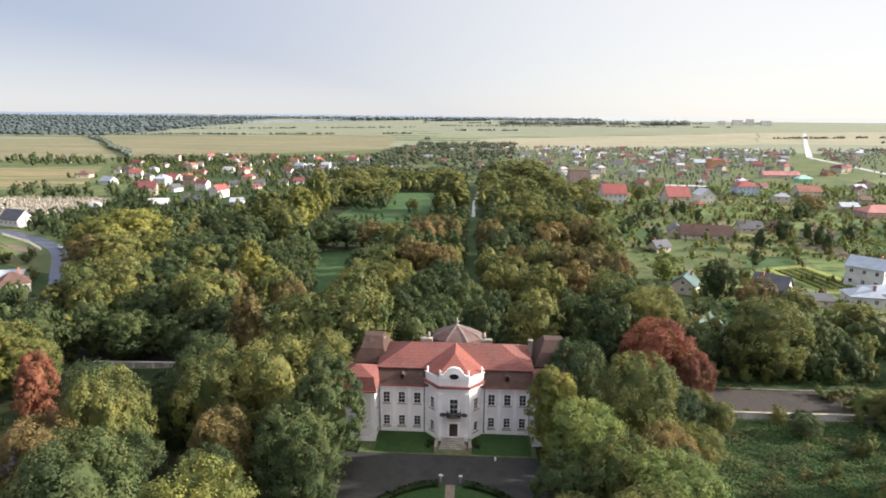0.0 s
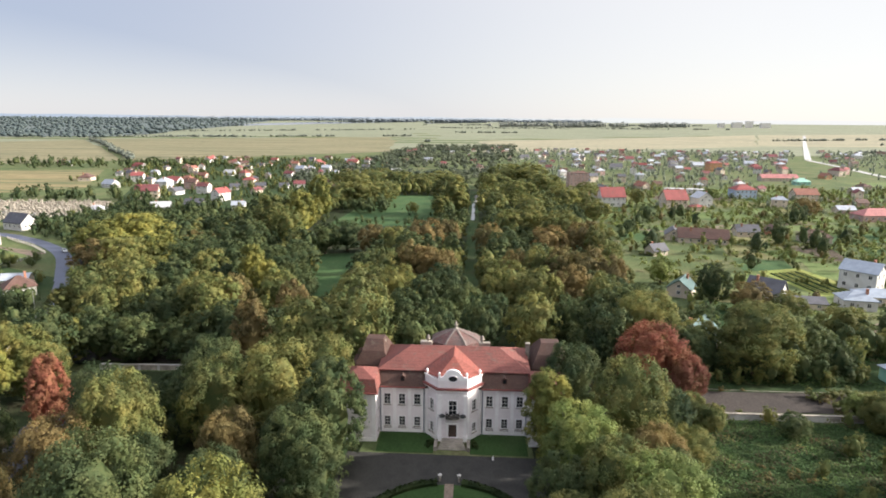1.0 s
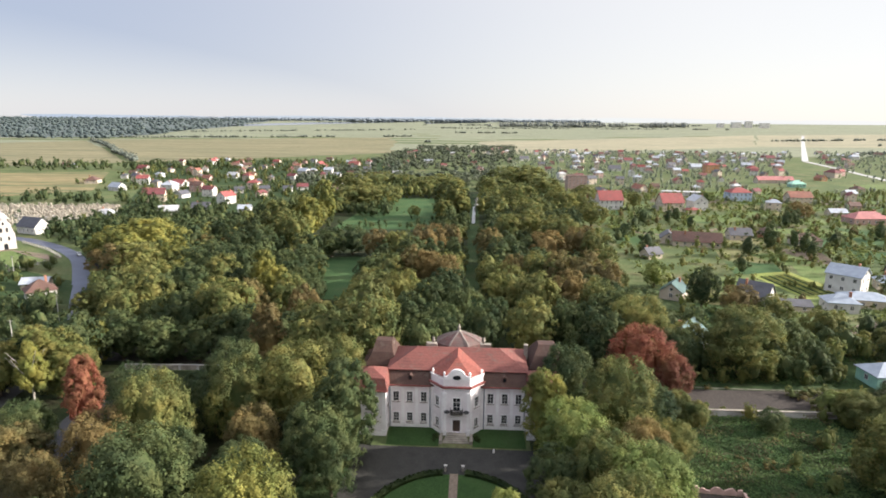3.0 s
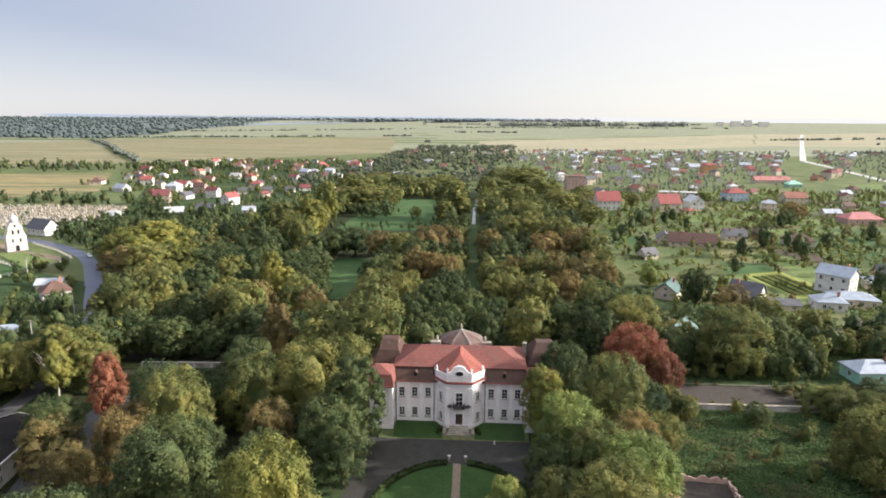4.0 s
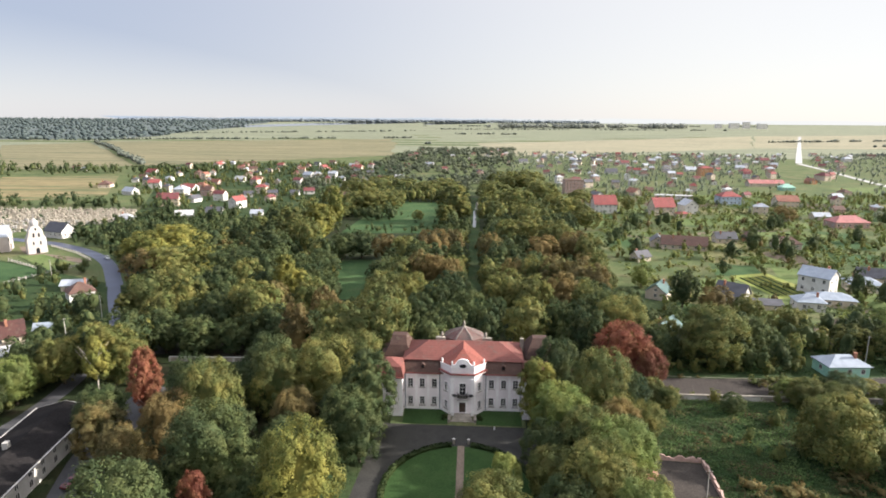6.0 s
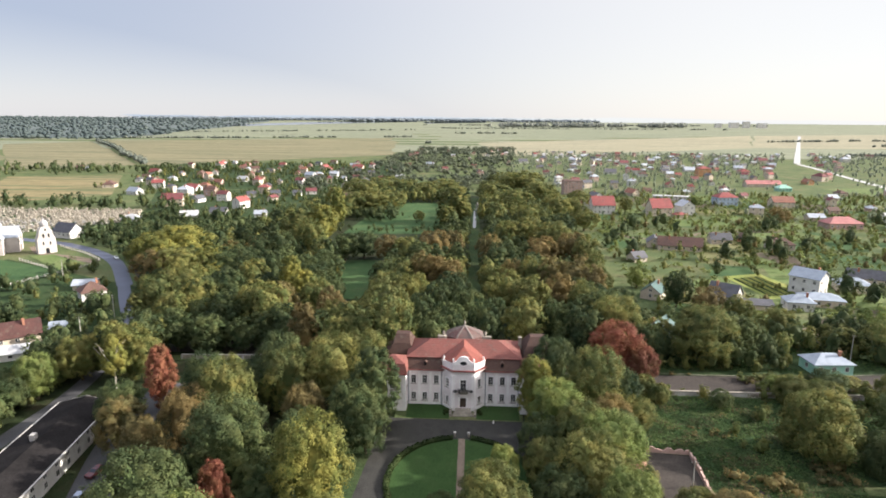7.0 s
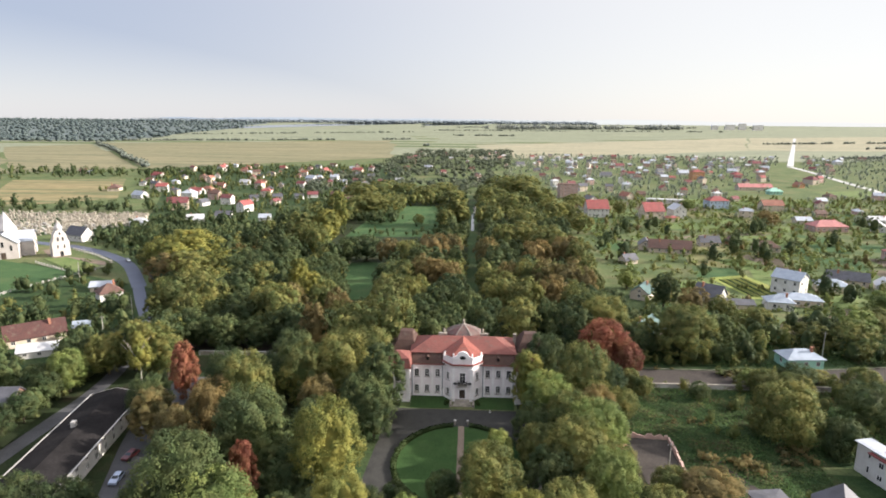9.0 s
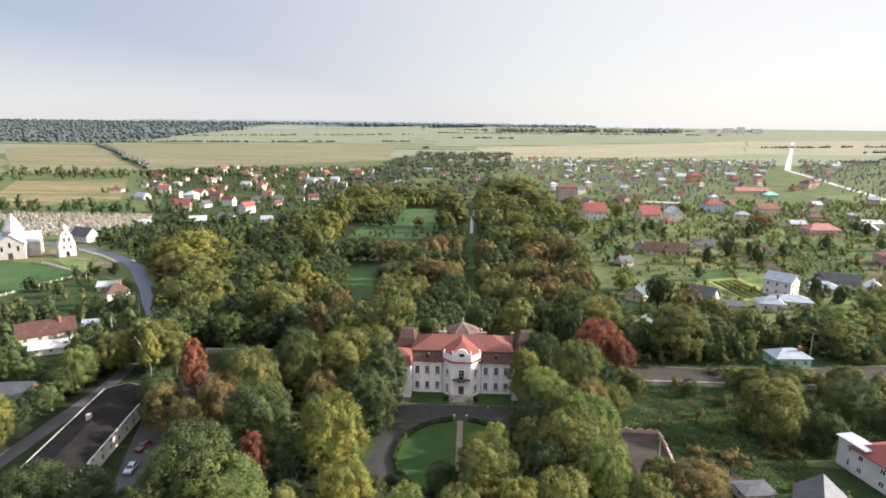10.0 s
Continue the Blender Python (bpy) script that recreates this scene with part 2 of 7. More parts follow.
roof_mats = {
    'red': tiles("bright red roof tile", (0.31, 0.085, 0.08), (0.23, 0.07, 0.065)),
    'orange': tiles("orange roof tile", (0.30, 0.13, 0.09), (0.23, 0.10, 0.075)),
    'oxblood': tiles("dark red-brown roof tile", (0.095, 0.042, 0.036), (0.07, 0.034, 0.03)),
    'brown': tiles("brown roof tile", (0.135, 0.075, 0.06), (0.10, 0.058, 0.048)),
    'maroon': tiles("maroon roof tile", (0.19, 0.06, 0.065), (0.14, 0.05, 0.05)),
    'pink': tiles("faded pink roof tile", (0.48, 0.20, 0.19), (0.38, 0.16, 0.15)),
    'dark': surface("dark slate sheet roof", (0.10, 0.10, 0.115), (0.07, 0.07, 0.08), 0.4, 3, 0.6, 0.01, 0.25, 0.4),
    'grey': sheet_metal("grey zinc roof", (0.42, 0.45, 0.50), (0.32, 0.34, 0.38)),
    'whitem': sheet_metal("white sheet roof", (0.475, 0.475, 0.482), (0.374, 0.374, 0.382)),
    'bluem': sheet_metal("pale blue sheet roof", (0.32, 0.368, 0.432), (0.256, 0.296, 0.352)),
    'mint': sheet_metal("mint green sheet roof", (0.35, 0.60, 0.48), (0.28, 0.5, 0.4)),
    'teal': sheet_metal("dark green sheet roof", (0.06, 0.12, 0.11), (0.045, 0.09, 0.085)),
}


# ---- building blocks ----
def mesh_of(bm, name, mats, smooth=False):
    me = bpy.data.meshes.new(name)
    bm.normal_update()
    bm.to_mesh(me)
    bm.free()
    for m in (mats if isinstance(mats, (list, tuple)) else [mats]):
        me.materials.append(m)
    if smooth:
        me.shade_smooth()
    return me


def part(name, bm, material, parent, label="", smooth=False):
    ob = new(name, mesh_of(bm, name, material, smooth))
    ob.parent = parent
    if label:
        tagged(ob, label)
    return ob


def thing(name, label, category, m=None, group="", kind=""):
    ob = new(name)
    if m is not None:
        ob.matrix_basis = m
    return tagged(ob, label, category, group, kind)


def solo(name, bm, material, label, category, group="", kind="", smooth=False):
    return tagged(new(name, mesh_of(bm, name, material, smooth)), label, category, group, kind)


def box(bm, x0, x1, y0, y1, z0, z1, m=None, mat=0):
    vs = [bm.verts.new(p) for p in ((x0, y0, z0), (x1, y0, z0), (x1, y1, z0), (x0, y1, z0), (x0, y0, z1), (x1, y0, z1), (x1, y1, z1), (x0, y1, z1))]
    for f in ((3, 2, 1, 0), (4, 5, 6, 7), (0, 1, 5, 4), (1, 2, 6, 5), (2, 3, 7, 6), (3, 0, 4, 7)):
        bm.faces.new([vs[i] for i in f]).material_index = mat
    if m is not None:
        bmesh.ops.transform(bm, matrix=m, verts=vs)
    return vs


def slab(bm, ring, z0, z1, mat=0):
    """A flat plate over a ring of (x, y)."""
    lo = [bm.verts.new((x, y, z0)) for x, y in ring]
    hi = [bm.verts.new((x, y, z1)) for x, y in ring]
    n = len(ring)
    for f in [list(reversed(lo)), hi] + [[lo[i], lo[(i + 1) % n], hi[(i + 1) % n], hi[i]] for i in range(n)]:
        bm.faces.new(f).material_index = mat


def loft(bm, rings, mat=0, cap=True):
    """Skin between rings of points of equal count."""
    rs = [[bm.verts.new(p) for p in r] for r in rings]
    n = len(rs[0])
    for a, b in zip(rs, rs[1:]):
        for i in range(n):
            bm.faces.new([a[i], a[(i + 1) % n], b[(i + 1) % n], b[i]]).material_index = mat
    if cap:
        bm.faces.new(list(reversed(rs[0]))).material_index = mat
        bm.faces.new(rs[-1]).material_index = mat


def turned(bm, profile, n=10, at=(0, 0, 0), mat=0):
    """A turned shape from (radius, height) pairs."""
    loft(bm, [[(at[0] + r * math.cos(2 * math.pi * i / n), at[1] + r * math.sin(2 * math.pi * i / n), at[2] + z) for i in range(n)] for r, z in profile], mat)


def rect(x0, x1, y0, y1, z):
    return [(x0, y0, z), (x1, y0, z), (x1, y1, z), (x0, y1, z)]


def pierced(bm, x0, x1, z0, z1, thick, holes, m=None):
    """A wall in local x and z, its face at y = 0 and its back at y = thick, with openings (x0, x1, z0, z1) right through it."""
    xs = sorted({x0, x1, *[h[0] for h in holes], *[h[1] for h in holes]})
    zs = sorted({z0, z1, *[h[2] for h in holes], *[h[3] for h in holes]})
    for a, b in zip(xs, xs[1:]):
        run = None
        for c, d in [*zip(zs, zs[1:]), (None, None)]:
            free = c is not None and not any(h[0] < (a + b) / 2 < h[1] and h[2] < (c + d) / 2 < h[3] for h in holes)
            if free:
                run = (run[0], d) if run else (c, d)
            elif run:
                box(bm, a, b, 0, thick, run[0], run[1], m)
                run = None


def lattice(bm, w, h, t, uprights, bars, y0, y1, pane=None):
    """A window frame in one piece: sides, uprights and bars of thickness t from y0 back to y1, with recessed panes (their depth) where asked."""
    xs = [-w / 2, -w / 2 + t] + [v for u in uprights for v in (u - t / 2, u + t / 2)] + [w / 2 - t, w / 2]
    zs = [0, t] + [v for b in bars for v in (b - t / 2, b + t / 2)] + [h - t, h]
    f = [[bm.verts.new((x, y0, z)) for z in zs] for x in xs]
    k = [[bm.verts.new((x, y1, z)) for z in zs] for x in xs]
    nx, nz = len(xs) - 1, len(zs) - 1
    for i in range(nx):
        for j in range(nz):
            q = [(i, j), (i + 1, j), (i + 1, j + 1), (i, j + 1)]
            if i % 2 and j % 2:
                for (a, b), (c, d) in zip(q, q[1:] + q[:1]):
                    bm.faces.new((f[c][d], f[a][b], k[a][b], k[c][d]))
                if pane is not None:
                    bm.faces.new([k[a][b] for a, b in q]).material_index = pane
            else:
                bm.faces.new([f[a][b] for a, b in q])
    for j in range(nz):
        bm.faces.new((f[0][j + 1], k[0][j + 1], k[0][j], f[0][j]))
        bm.faces.new((f[nx][j], k[nx][j], k[nx][j + 1], f[nx][j + 1]))
    for i in range(nx):
        bm.faces.new((f[i][0], k[i][0], k[i + 1][0], f[i + 1][0]))
        bm.faces.new((f[i + 1][nz], k[i + 1][nz], k[i][nz], f[i][nz]))


def terrain(x, y):
    r = max(0.0, min(1.0, (y - 1700) / 3200))
    return 75 * r * r * (3 - 2 * r)


def patch(name, corners, material, label, category, lift=0.1, n=12):
    """A piece of land on the terrain between four (x, y) corners."""
    bm = bmesh.new()
    a, b, c, d = [Vector(p) for p in corners]
    grid = []
    for i in range(n + 1):
        row = []
        for j in range(n + 1):
            u, v = i / n, j / n
            p = a.lerp(b, u).lerp(d.lerp(c, u), v)
            wob = 0.03 * (a - b).length * noise.noise((p.x * 0.004, p.y * 0.004, 1))
            edge = i in (0, n) or j in (0, n)
            q = (p.x + wob * edge, p.y + wob * edge)
            row.append(bm.verts.new((*q, terrain(*q) + lift)))
        grid.append(row)
    for i in range(n):
        for j in range(n):
            bm.faces.new((grid[i][j], grid[i + 1][j], grid[i + 1][j + 1], grid[i][j + 1]))
    bmesh.ops.recalc_face_normals(bm, faces=bm.faces)
    if sum(f.normal.z for f in bm.faces) < 0:
        bmesh.ops.reverse_faces(bm, faces=bm.faces)
    return solo(name, bm, material, label, category, kind="structure")


def ribbon(name, points, width, material, label, category, lift=0.06, steps=6, kind="structure", thick=0.0):
    """A road or path along a smooth line through (x, y) points."""
    pts = [Vector(p) for p in points]
    line = []
    for i in range(len(pts) - 1):
        p0, p1, p2, p3 = pts[max(i - 1, 0)], pts[i], pts[i + 1], pts[min(i + 2, len(pts) - 1)]
        for k in range(steps):
            t = k / steps
            line.append(0.5 * (2 * p1 + (p2 - p0) * t + (2 * p0 - 5 * p1 + 4 * p2 - p3) * t * t + (3 * p1 - p0 - 3 * p2 + p3) * t ** 3))
    line.append(pts[-1])
    bm = bmesh.new()
    prev = None
    for i, p in enumerate(line):
        d = (line[min(i + 1, len(line) - 1)] - line[max(i - 1, 0)]).normalized()
        s = Vector((-d.y, d.x)) * width / 2
        cur = [bm.verts.new((*q, terrain(*q) + lift)) for q in (p + s, p - s)]
        if prev:
            bm.faces.new((prev[0], prev[1], cur[1], cur[0]))
        prev = cur
    return solo(name, bm, material, label, category, kind=kind)


# ---- land ----
def make_ground():
    xs = [-4600, -3600, -2600, -1800, -1200, -800, -500, -300, -150, -75, 0, 75, 150, 300, 500, 800, 1200, 1800, 2600, 3600, 4600]
    ys = [-1500, -600, -200, -100, 0, 100, 200, 400, 700, 1100] + [1500 + 200 * i for i in range(18)]
    bm = bmesh.new()
    g = [[bm.verts.new((x, y, terrain(x, y))) for x in xs] for y in ys]
    for a, b in zip(g, g[1:]):
        for i in range(len(xs) - 1):
            bm.faces.new((a[i], a[i + 1], b[i + 1], b[i]))
    return solo("ground", bm, soil_ground, "rough grassy ground of park, gardens and farmland", "ground", kind="structure")


make_ground()
patch("plain", [(-4500, 4850), (4500, 4850), (2600, 1250), (-2600, 1250)], field_green, "wide grey-green plain of far meadows", "field", 0.06, 24)
patch("field", [(-1299, 1487), (-1199, 1726), (-524, 789), (-653, 675)], field_tan, "tan stubble field beyond the village", "field", 0.2)
patch("field", [(-573, 575), (-450, 612), (-346, 415), (-420, 330)], field_gold, "yellow-green strip field beside the graveyard", "field", 0.2)
patch("field", [(-2400, 1100), (-1310, 1487), (-655, 665), (-900, 500)], field_tan, "wide tan stubble field", "field", 0.15)
patch("field", [(-1242, 1822), (-303, 2266), (-174, 1154), (-505, 790)], field_tan, "wide brownish hay field", "field", 0.25)
patch("field", [(-1266, 2079), (-1494, 3296), (-412, 4255), (-230, 2319)], field_green, "pale green crop field", "field", 0.3)
patch("field", [(28, 1986), (1288, 2763), (832, 1729), (18, 1124)], field_pale, "pale straw-coloured meadow", "field", 0.25)
patch("field", [(-227, 3086), (1859, 3904), (1327, 2823), (-134, 2065)], field_green, "grey-green far meadow", "field", 0.3)
patch("field", [(-2600, 3300), (-1500, 3320), (-1300, 2050), (-2600, 1900)], field_green, "far green pasture under the woods", "field", 0.12)
patch("field", [(840, 1740), (1300, 2760), (3200, 3300), (2300, 1900)], field_pale, "hazy pale meadow behind the suburb", "field", 0.2)
patch("field", [(1330, 2830), (1860, 3900), (3900, 4500), (3200, 3320)], field_green, "far grey-green fields in haze", "field", 0.2)
patch("lake", [(-1481, 3450), (-478, 4880), (-412, 4255), (-1395, 3163)], water_mat, "long bright fish pond far off", "lake", 0.8)
patch("lake", [(-343, 4259), (108, 4880), (92, 4236), (-313, 3880)], water_mat, "narrow bright pond before the far trees", "lake", 0.8)

# distant self-lit hills that close the plain, haze and sunward brightening painted in
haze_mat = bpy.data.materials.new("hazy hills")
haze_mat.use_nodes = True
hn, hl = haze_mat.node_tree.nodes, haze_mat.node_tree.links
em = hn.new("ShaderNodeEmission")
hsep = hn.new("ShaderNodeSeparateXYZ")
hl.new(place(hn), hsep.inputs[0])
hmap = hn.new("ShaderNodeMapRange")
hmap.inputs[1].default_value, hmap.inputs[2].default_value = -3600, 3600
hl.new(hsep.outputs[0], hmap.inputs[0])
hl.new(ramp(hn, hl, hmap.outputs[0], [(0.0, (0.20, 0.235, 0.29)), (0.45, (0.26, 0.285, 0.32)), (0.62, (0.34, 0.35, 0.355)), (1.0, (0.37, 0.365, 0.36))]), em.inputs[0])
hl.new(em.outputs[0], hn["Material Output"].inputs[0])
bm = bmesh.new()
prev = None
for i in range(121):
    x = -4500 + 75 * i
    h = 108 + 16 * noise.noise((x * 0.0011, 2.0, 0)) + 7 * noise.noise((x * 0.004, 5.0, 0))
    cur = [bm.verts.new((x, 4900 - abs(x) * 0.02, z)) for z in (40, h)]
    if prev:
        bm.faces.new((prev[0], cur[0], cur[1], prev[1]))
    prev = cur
solo("backdrop", bm, haze_mat, "self-lit low hills on the horizon, haze painted in", "hills", kind="structure")


# ---- trees ----
def ico(sub):
    bm = bmesh.new()
    bmesh.ops.create_icosphere(bm, subdivisions=sub, radius=1)
    v = np.array([p.co for p in bm.verts])
    f = np.array([[q.index for q in p.verts] for p in bm.faces])
    bm.free()
    return v, f


ICO1, ICO2 = ico(1), ico(2)


def girth(form, u):
    """How wide a crown is, against its widest, at the fraction u of its height."""
    u = np.clip(u, 0.0, 1.0)
    if form == "tall":
        return np.where(u < 0.4, 0.62 + 0.95 * u, np.sqrt(np.clip(1 - ((u - 0.4) / 0.6) ** 2, 0, 1)) ** 1.15)
    if form == "cone":
        return np.where(u < 0.25, 0.5 + 2.0 * u, np.clip((1 - u) / 0.75, 0, 1) ** 0.75)
    return np.where(u < 0.38, 0.66 + 0.895 * u, np.sqrt(np.clip(1 - ((u - 0.38) / 0.62) ** 2, 0, 1)))


def unit(v):
    return v / (np.linalg.norm(v, axis=1)[:, None] + 1e-6)


def crown_arrays(rng, R, z0, z1, clumps, leaves, size, form="round", heart_k=0.72, droop=0.0):
    """Vertices and faces of a crown: a rough heart of foliage, boughs over it, tufts on the boughs, leaf sprays on the tufts."""
    h = z1 - z0
    lean = rng.uniform(0, 6.28)
    hv, hf = ICO2 if leaves > 500 else ICO1
    u = (hv[:, 2] + 1) / 2
    rad = np.hypot(hv[:, 0], hv[:, 1]) + 1e-6
    k = R * girth(form, u) * heart_k * rng.uniform(0.8, 1.1, len(hv))
    heart = np.stack([hv[:, 0] / rad * k * (rad > 0.01), hv[:, 1] / rad * k * (rad > 0.01), z0 + h * (0.06 + 0.82 * u)], 1)
    n = max(9, clumps // 7)
    ks = (np.arange(n) + 0.5) / n
    cu = 0.06 + 0.84 * ks ** 0.85 + rng.uniform(-0.03, 0.03, n)
    a = np.arange(n) * 2.39996 + rng.uniform(-0.6, 0.6, n)
    side = 1 + 0.08 * np.cos(a - lean) + 0.07 * np.sin(3 * a + lean) + rng.uniform(-0.1, 0.1, n)
    br = R * rng.uniform(0.18, 0.29, n) * (1.5 if n < 14 else 1)
    r = np.maximum(R * girth(form, cu) * side - br * 0.85, 0)
    bough = np.stack([r * np.cos(a), r * np.sin(a), z0 + h * cu], 1)
    mid = np.array([0, 0, z0 + h * 0.35])
    b = rng.choice(n, clumps, p=br ** 2 / (br ** 2).sum())
    d1 = unit(rng.normal(size=(clumps, 3)) + unit(bough[b] - mid) * 1.1 + (0, 0, 0.25))
    tuft = bough[b] + d1 * (br[b] * rng.uniform(0.75, 1.08, clumps))[:, None]
    cr = br[b] * rng.uniform(0.3, 0.6, clumps)
    pick = rng.choice(clumps, leaves, p=cr ** 2 / (cr ** 2).sum())
    d = unit(rng.normal(size=(leaves, 3)) + d1[pick] * 0.8)
    p = tuft[pick] + d * (cr[pick] * (0.15 + 1.1 * rng.uniform(0, 1, leaves) ** 0.8))[:, None]
    p[:, 2] -= droop * rng.uniform(0, 1, leaves) * np.hypot(p[:, 0], p[:, 1])
    nrm = unit(d * 0.7 + d1[pick] * 0.6 + rng.normal(scale=0.2, size=(leaves, 3)))
    t = unit(np.cross(nrm, rng.normal(size=(leaves, 3))))
    w = np.cross(nrm, t)
    s = (size * rng.uniform(0.55, 1.25, leaves))[:, None]
    q = np.stack([p + t * s, p - t * s * 0.6 + w * s * 0.7, p - t * s * 0.6 - w * s * 0.7], 1).reshape(-1, 3)
    return np.concatenate([heart, q]), hf, np.arange(leaves * 3).reshape(-1, 3) + len(hv)


def array_mesh(name, v, tri, quad, mat):
    me = bpy.data.meshes.new(name)
    me.from_pydata(v.tolist(), [], tri.tolist() + quad.tolist())
    me.materials.append(mat)
    return me


def trunk_mesh(rng, h, r, mat, limbs=7):
    """A tapered, slightly bent trunk that forks into limbs."""
    bm = bmesh.new()

    def limb(p, q, r0, r1, n=6):
        p, q = Vector(p), Vector(q)
        ax = (q - p).normalized()
        s = ax.cross(Vector((0.3, 0.9, 0.2))).normalized()
        t = ax.cross(s)
        rings = []
        for k in range(3):
            u = k / 2
            c = p.lerp(q, u) + s * (0.12 * (q - p).length * math.sin(math.pi * u) * rng.uniform(-0.5, 0.5))
            rr = r0 + (r1 - r0) * u
            rings.append([c + (s * math.cos(2 * math.pi * i / n) + t * math.sin(2 * math.pi * i / n)) * rr for i in range(n)])
        loft(bm, rings)
    limb((0, 0, -0.3), (0, 0, h), r, r * 0.6, 7)
    for k in range(limbs):
        a = 2 * math.pi * k / limbs + rng.uniform(-0.4, 0.4)
        z = h * rng.uniform(0.62, 1.0)
        L = h * rng.uniform(0.5, 0.85)
        limb((0, 0, z), (L * 0.62 * math.cos(a), L * 0.62 * math.sin(a), z + L * 0.8), r * 0.42, r * 0.12, 5)
    return mesh_of(bm, "trunk", mat)


FORMS = {  # crown radius, crown foot, top, form
    "broad": (6.2, 2.2, 16.0, "round"), "wide": (7.2, 2.0, 14.5, "round"), "tall": (4.4, 1.8, 18.0, "tall"), "slim": (3.4, 1.8, 13.0, "cone"), "weep": (5.2, 1.0, 11.5, "round"), "birch": (3.6, 6.0, 15.5, "cone")}
TREE_WORDS = {"green": "deep green", "olive": "olive green", "yellow": "yellowing", "brown": "rust-brown", "red": "red autumn", "pale": "light green"}
LEAF = {"green": GREEN, "olive": OLIVE, "yellow": YELLOW, "brown": BROWN, "red": RED, "pale": PALE}
stock = {}
trng = np.random.default_rng(11)


def stock_tree(form, colour, fine, variant=0):
    """The first tree of a kind, far below sight lines until its copies stand: it is placed by its first use."""
    key = (form, colour, fine, variant)
    if key not in stock:
        mk = (form, fine, variant)
        if mk not in stock:
            R, z0, z1, f = FORMS[form]
            if fine:
                arr = crown_arrays(trng, R, z0, z1, 760, 19000, 0.2, f, 0.58, 0.25 if form == "weep" else 0.0)
            else:
                arr = crown_arrays(trng, R, z0, z1, 450, 6000, 0.36, f, 0.58, 0.25 if form == "weep" else 0.0)
            stock[mk] = (arr, trunk_mesh(trng, z0 + 3.5, R * 0.075, bark_pale if form in ("slim", "birch") else bark))
        arr, tm = stock[mk]
        stock[key] = (array_mesh("crown", *arr, LEAF[colour]), tm)
    return stock[key]


def tree(x, y, size=1.0, form="broad", colour="green", fine=False, group="park trees", note="standing in the park", variant=0, height=0.0):
    crown_me, trunk_me = stock_tree(form, colour, fine, variant)
    shape = {"broad": "broad-crowned", "wide": "wide-spreading", "tall": "tall upright", "slim": "slender", "weep": "drooping", "birch": "airy white-stemmed"}[form]
    t = thing("tree", f"{shape} {TREE_WORDS[colour]} deciduous tree {note}", "tree", pose(x, y, terrain(x, y), 0, 0, trng.uniform(0, 360)) @ Matrix.Diagonal((size, size, height / FORMS[form][2] if height else size, 1)), group)
    for n, me in (("trunk", trunk_me), ("crown", crown_me)):
        o = new(n, me)
        o.parent = t
    return t


def wood(name, spots, colour_mat, label, R=5.0, H=13.0, clumps=14, leaves=130, size=0.95):
    """Many far trees as one mass of separate crowns and trunks."""
    V, T, Q, off = [], [], [], 0
    base_set = [crown_arrays(trng, R, 1.0, H, clumps, leaves, size, f, 0.95 if leaves < 40 else 0.6) for f in ("round", "round", "tall", "round", "round")]
    for x, y, s in spots:
        v, t, q = base_set[int(trng.integers(5))]
        a = trng.uniform(0, 6.28)
        c, d = math.cos(a), math.sin(a)
        w = v @ np.array([[c, d, 0], [-d, c, 0], [0, 0, 1]]) * s + (x, y, terrain(x, y))
        V.append(w)
        T.append(t + off)
        Q.append(q + off)
        off += len(w)
    me = array_mesh(name, np.concatenate(V), np.concatenate(T), np.concatenate(Q), colour_mat)
    if leaves < 40:
        me.shade_smooth()
    return tagged(new(name, me), label, "woods", kind="stuff")


# ---- the palace ----
palace = thing("palace", "two-storey baroque palace in pale pink plaster with red tiled roofs", "palace")
W = 0.6


def palace_window(parent, m, w, h, bars=2, name="window"):
    """A casement in its opening: frame with mullions, a dark pane behind, a sill under it. Local origin at the opening's foot."""
    bm = bmesh.new()
    lattice(bm, w, h, 0.07, [0], [h * 0.33, h * 0.66], 0.14, 0.2)
    win = part(name, bm, frame_white, parent, "white-framed casement with dark panes")
    win.matrix_basis = m
    bm = bmesh.new()
    box(bm, -w / 2, w / 2, 0.21, 0.25, 0, h)
    part("pane", bm, glass_dark, win)
    bm = bmesh.new()
    box(bm, -w / 2 - 0.18, w / 2 + 0.18, -0.16, 0.13, -0.16, -0.003)
    part("sill", bm, plinth_stone, win)
    # raised plaster surround
    bm = bmesh.new()
    s = 0.2
    for a in ((-w / 2 - s, -w / 2, 0, h + s), (w / 2, w / 2 + s, 0, h + s), (-w / 2, w / 2, h, h + s)):
        box(bm, a[0], a[1], -0.06, -0.002, a[2], a[3])
    part("surround", bm, plaster_trim, win)
    return win


def wall_run(name, parent, origin, turn, length, z1, holes, thick=W):
    """A length of outer wall from origin along its own x, openings (centre, foot, width, height)."""
    m = pose(*origin, 0, 0, turn)
    bm = bmesh.new()
    pierced(bm, 0, length, 0, z1, thick, [(c - w / 2, c + w / 2, f, f + h) for c, f, w, h, *_ in holes])
    wall = part(name, bm, plaster, parent)
    wall.matrix_basis = m
    for c, f, w, h, *kind in holes:
        if not kind:
            palace_window(parent, m @ pose(c, 0, f), w, h)
    return m


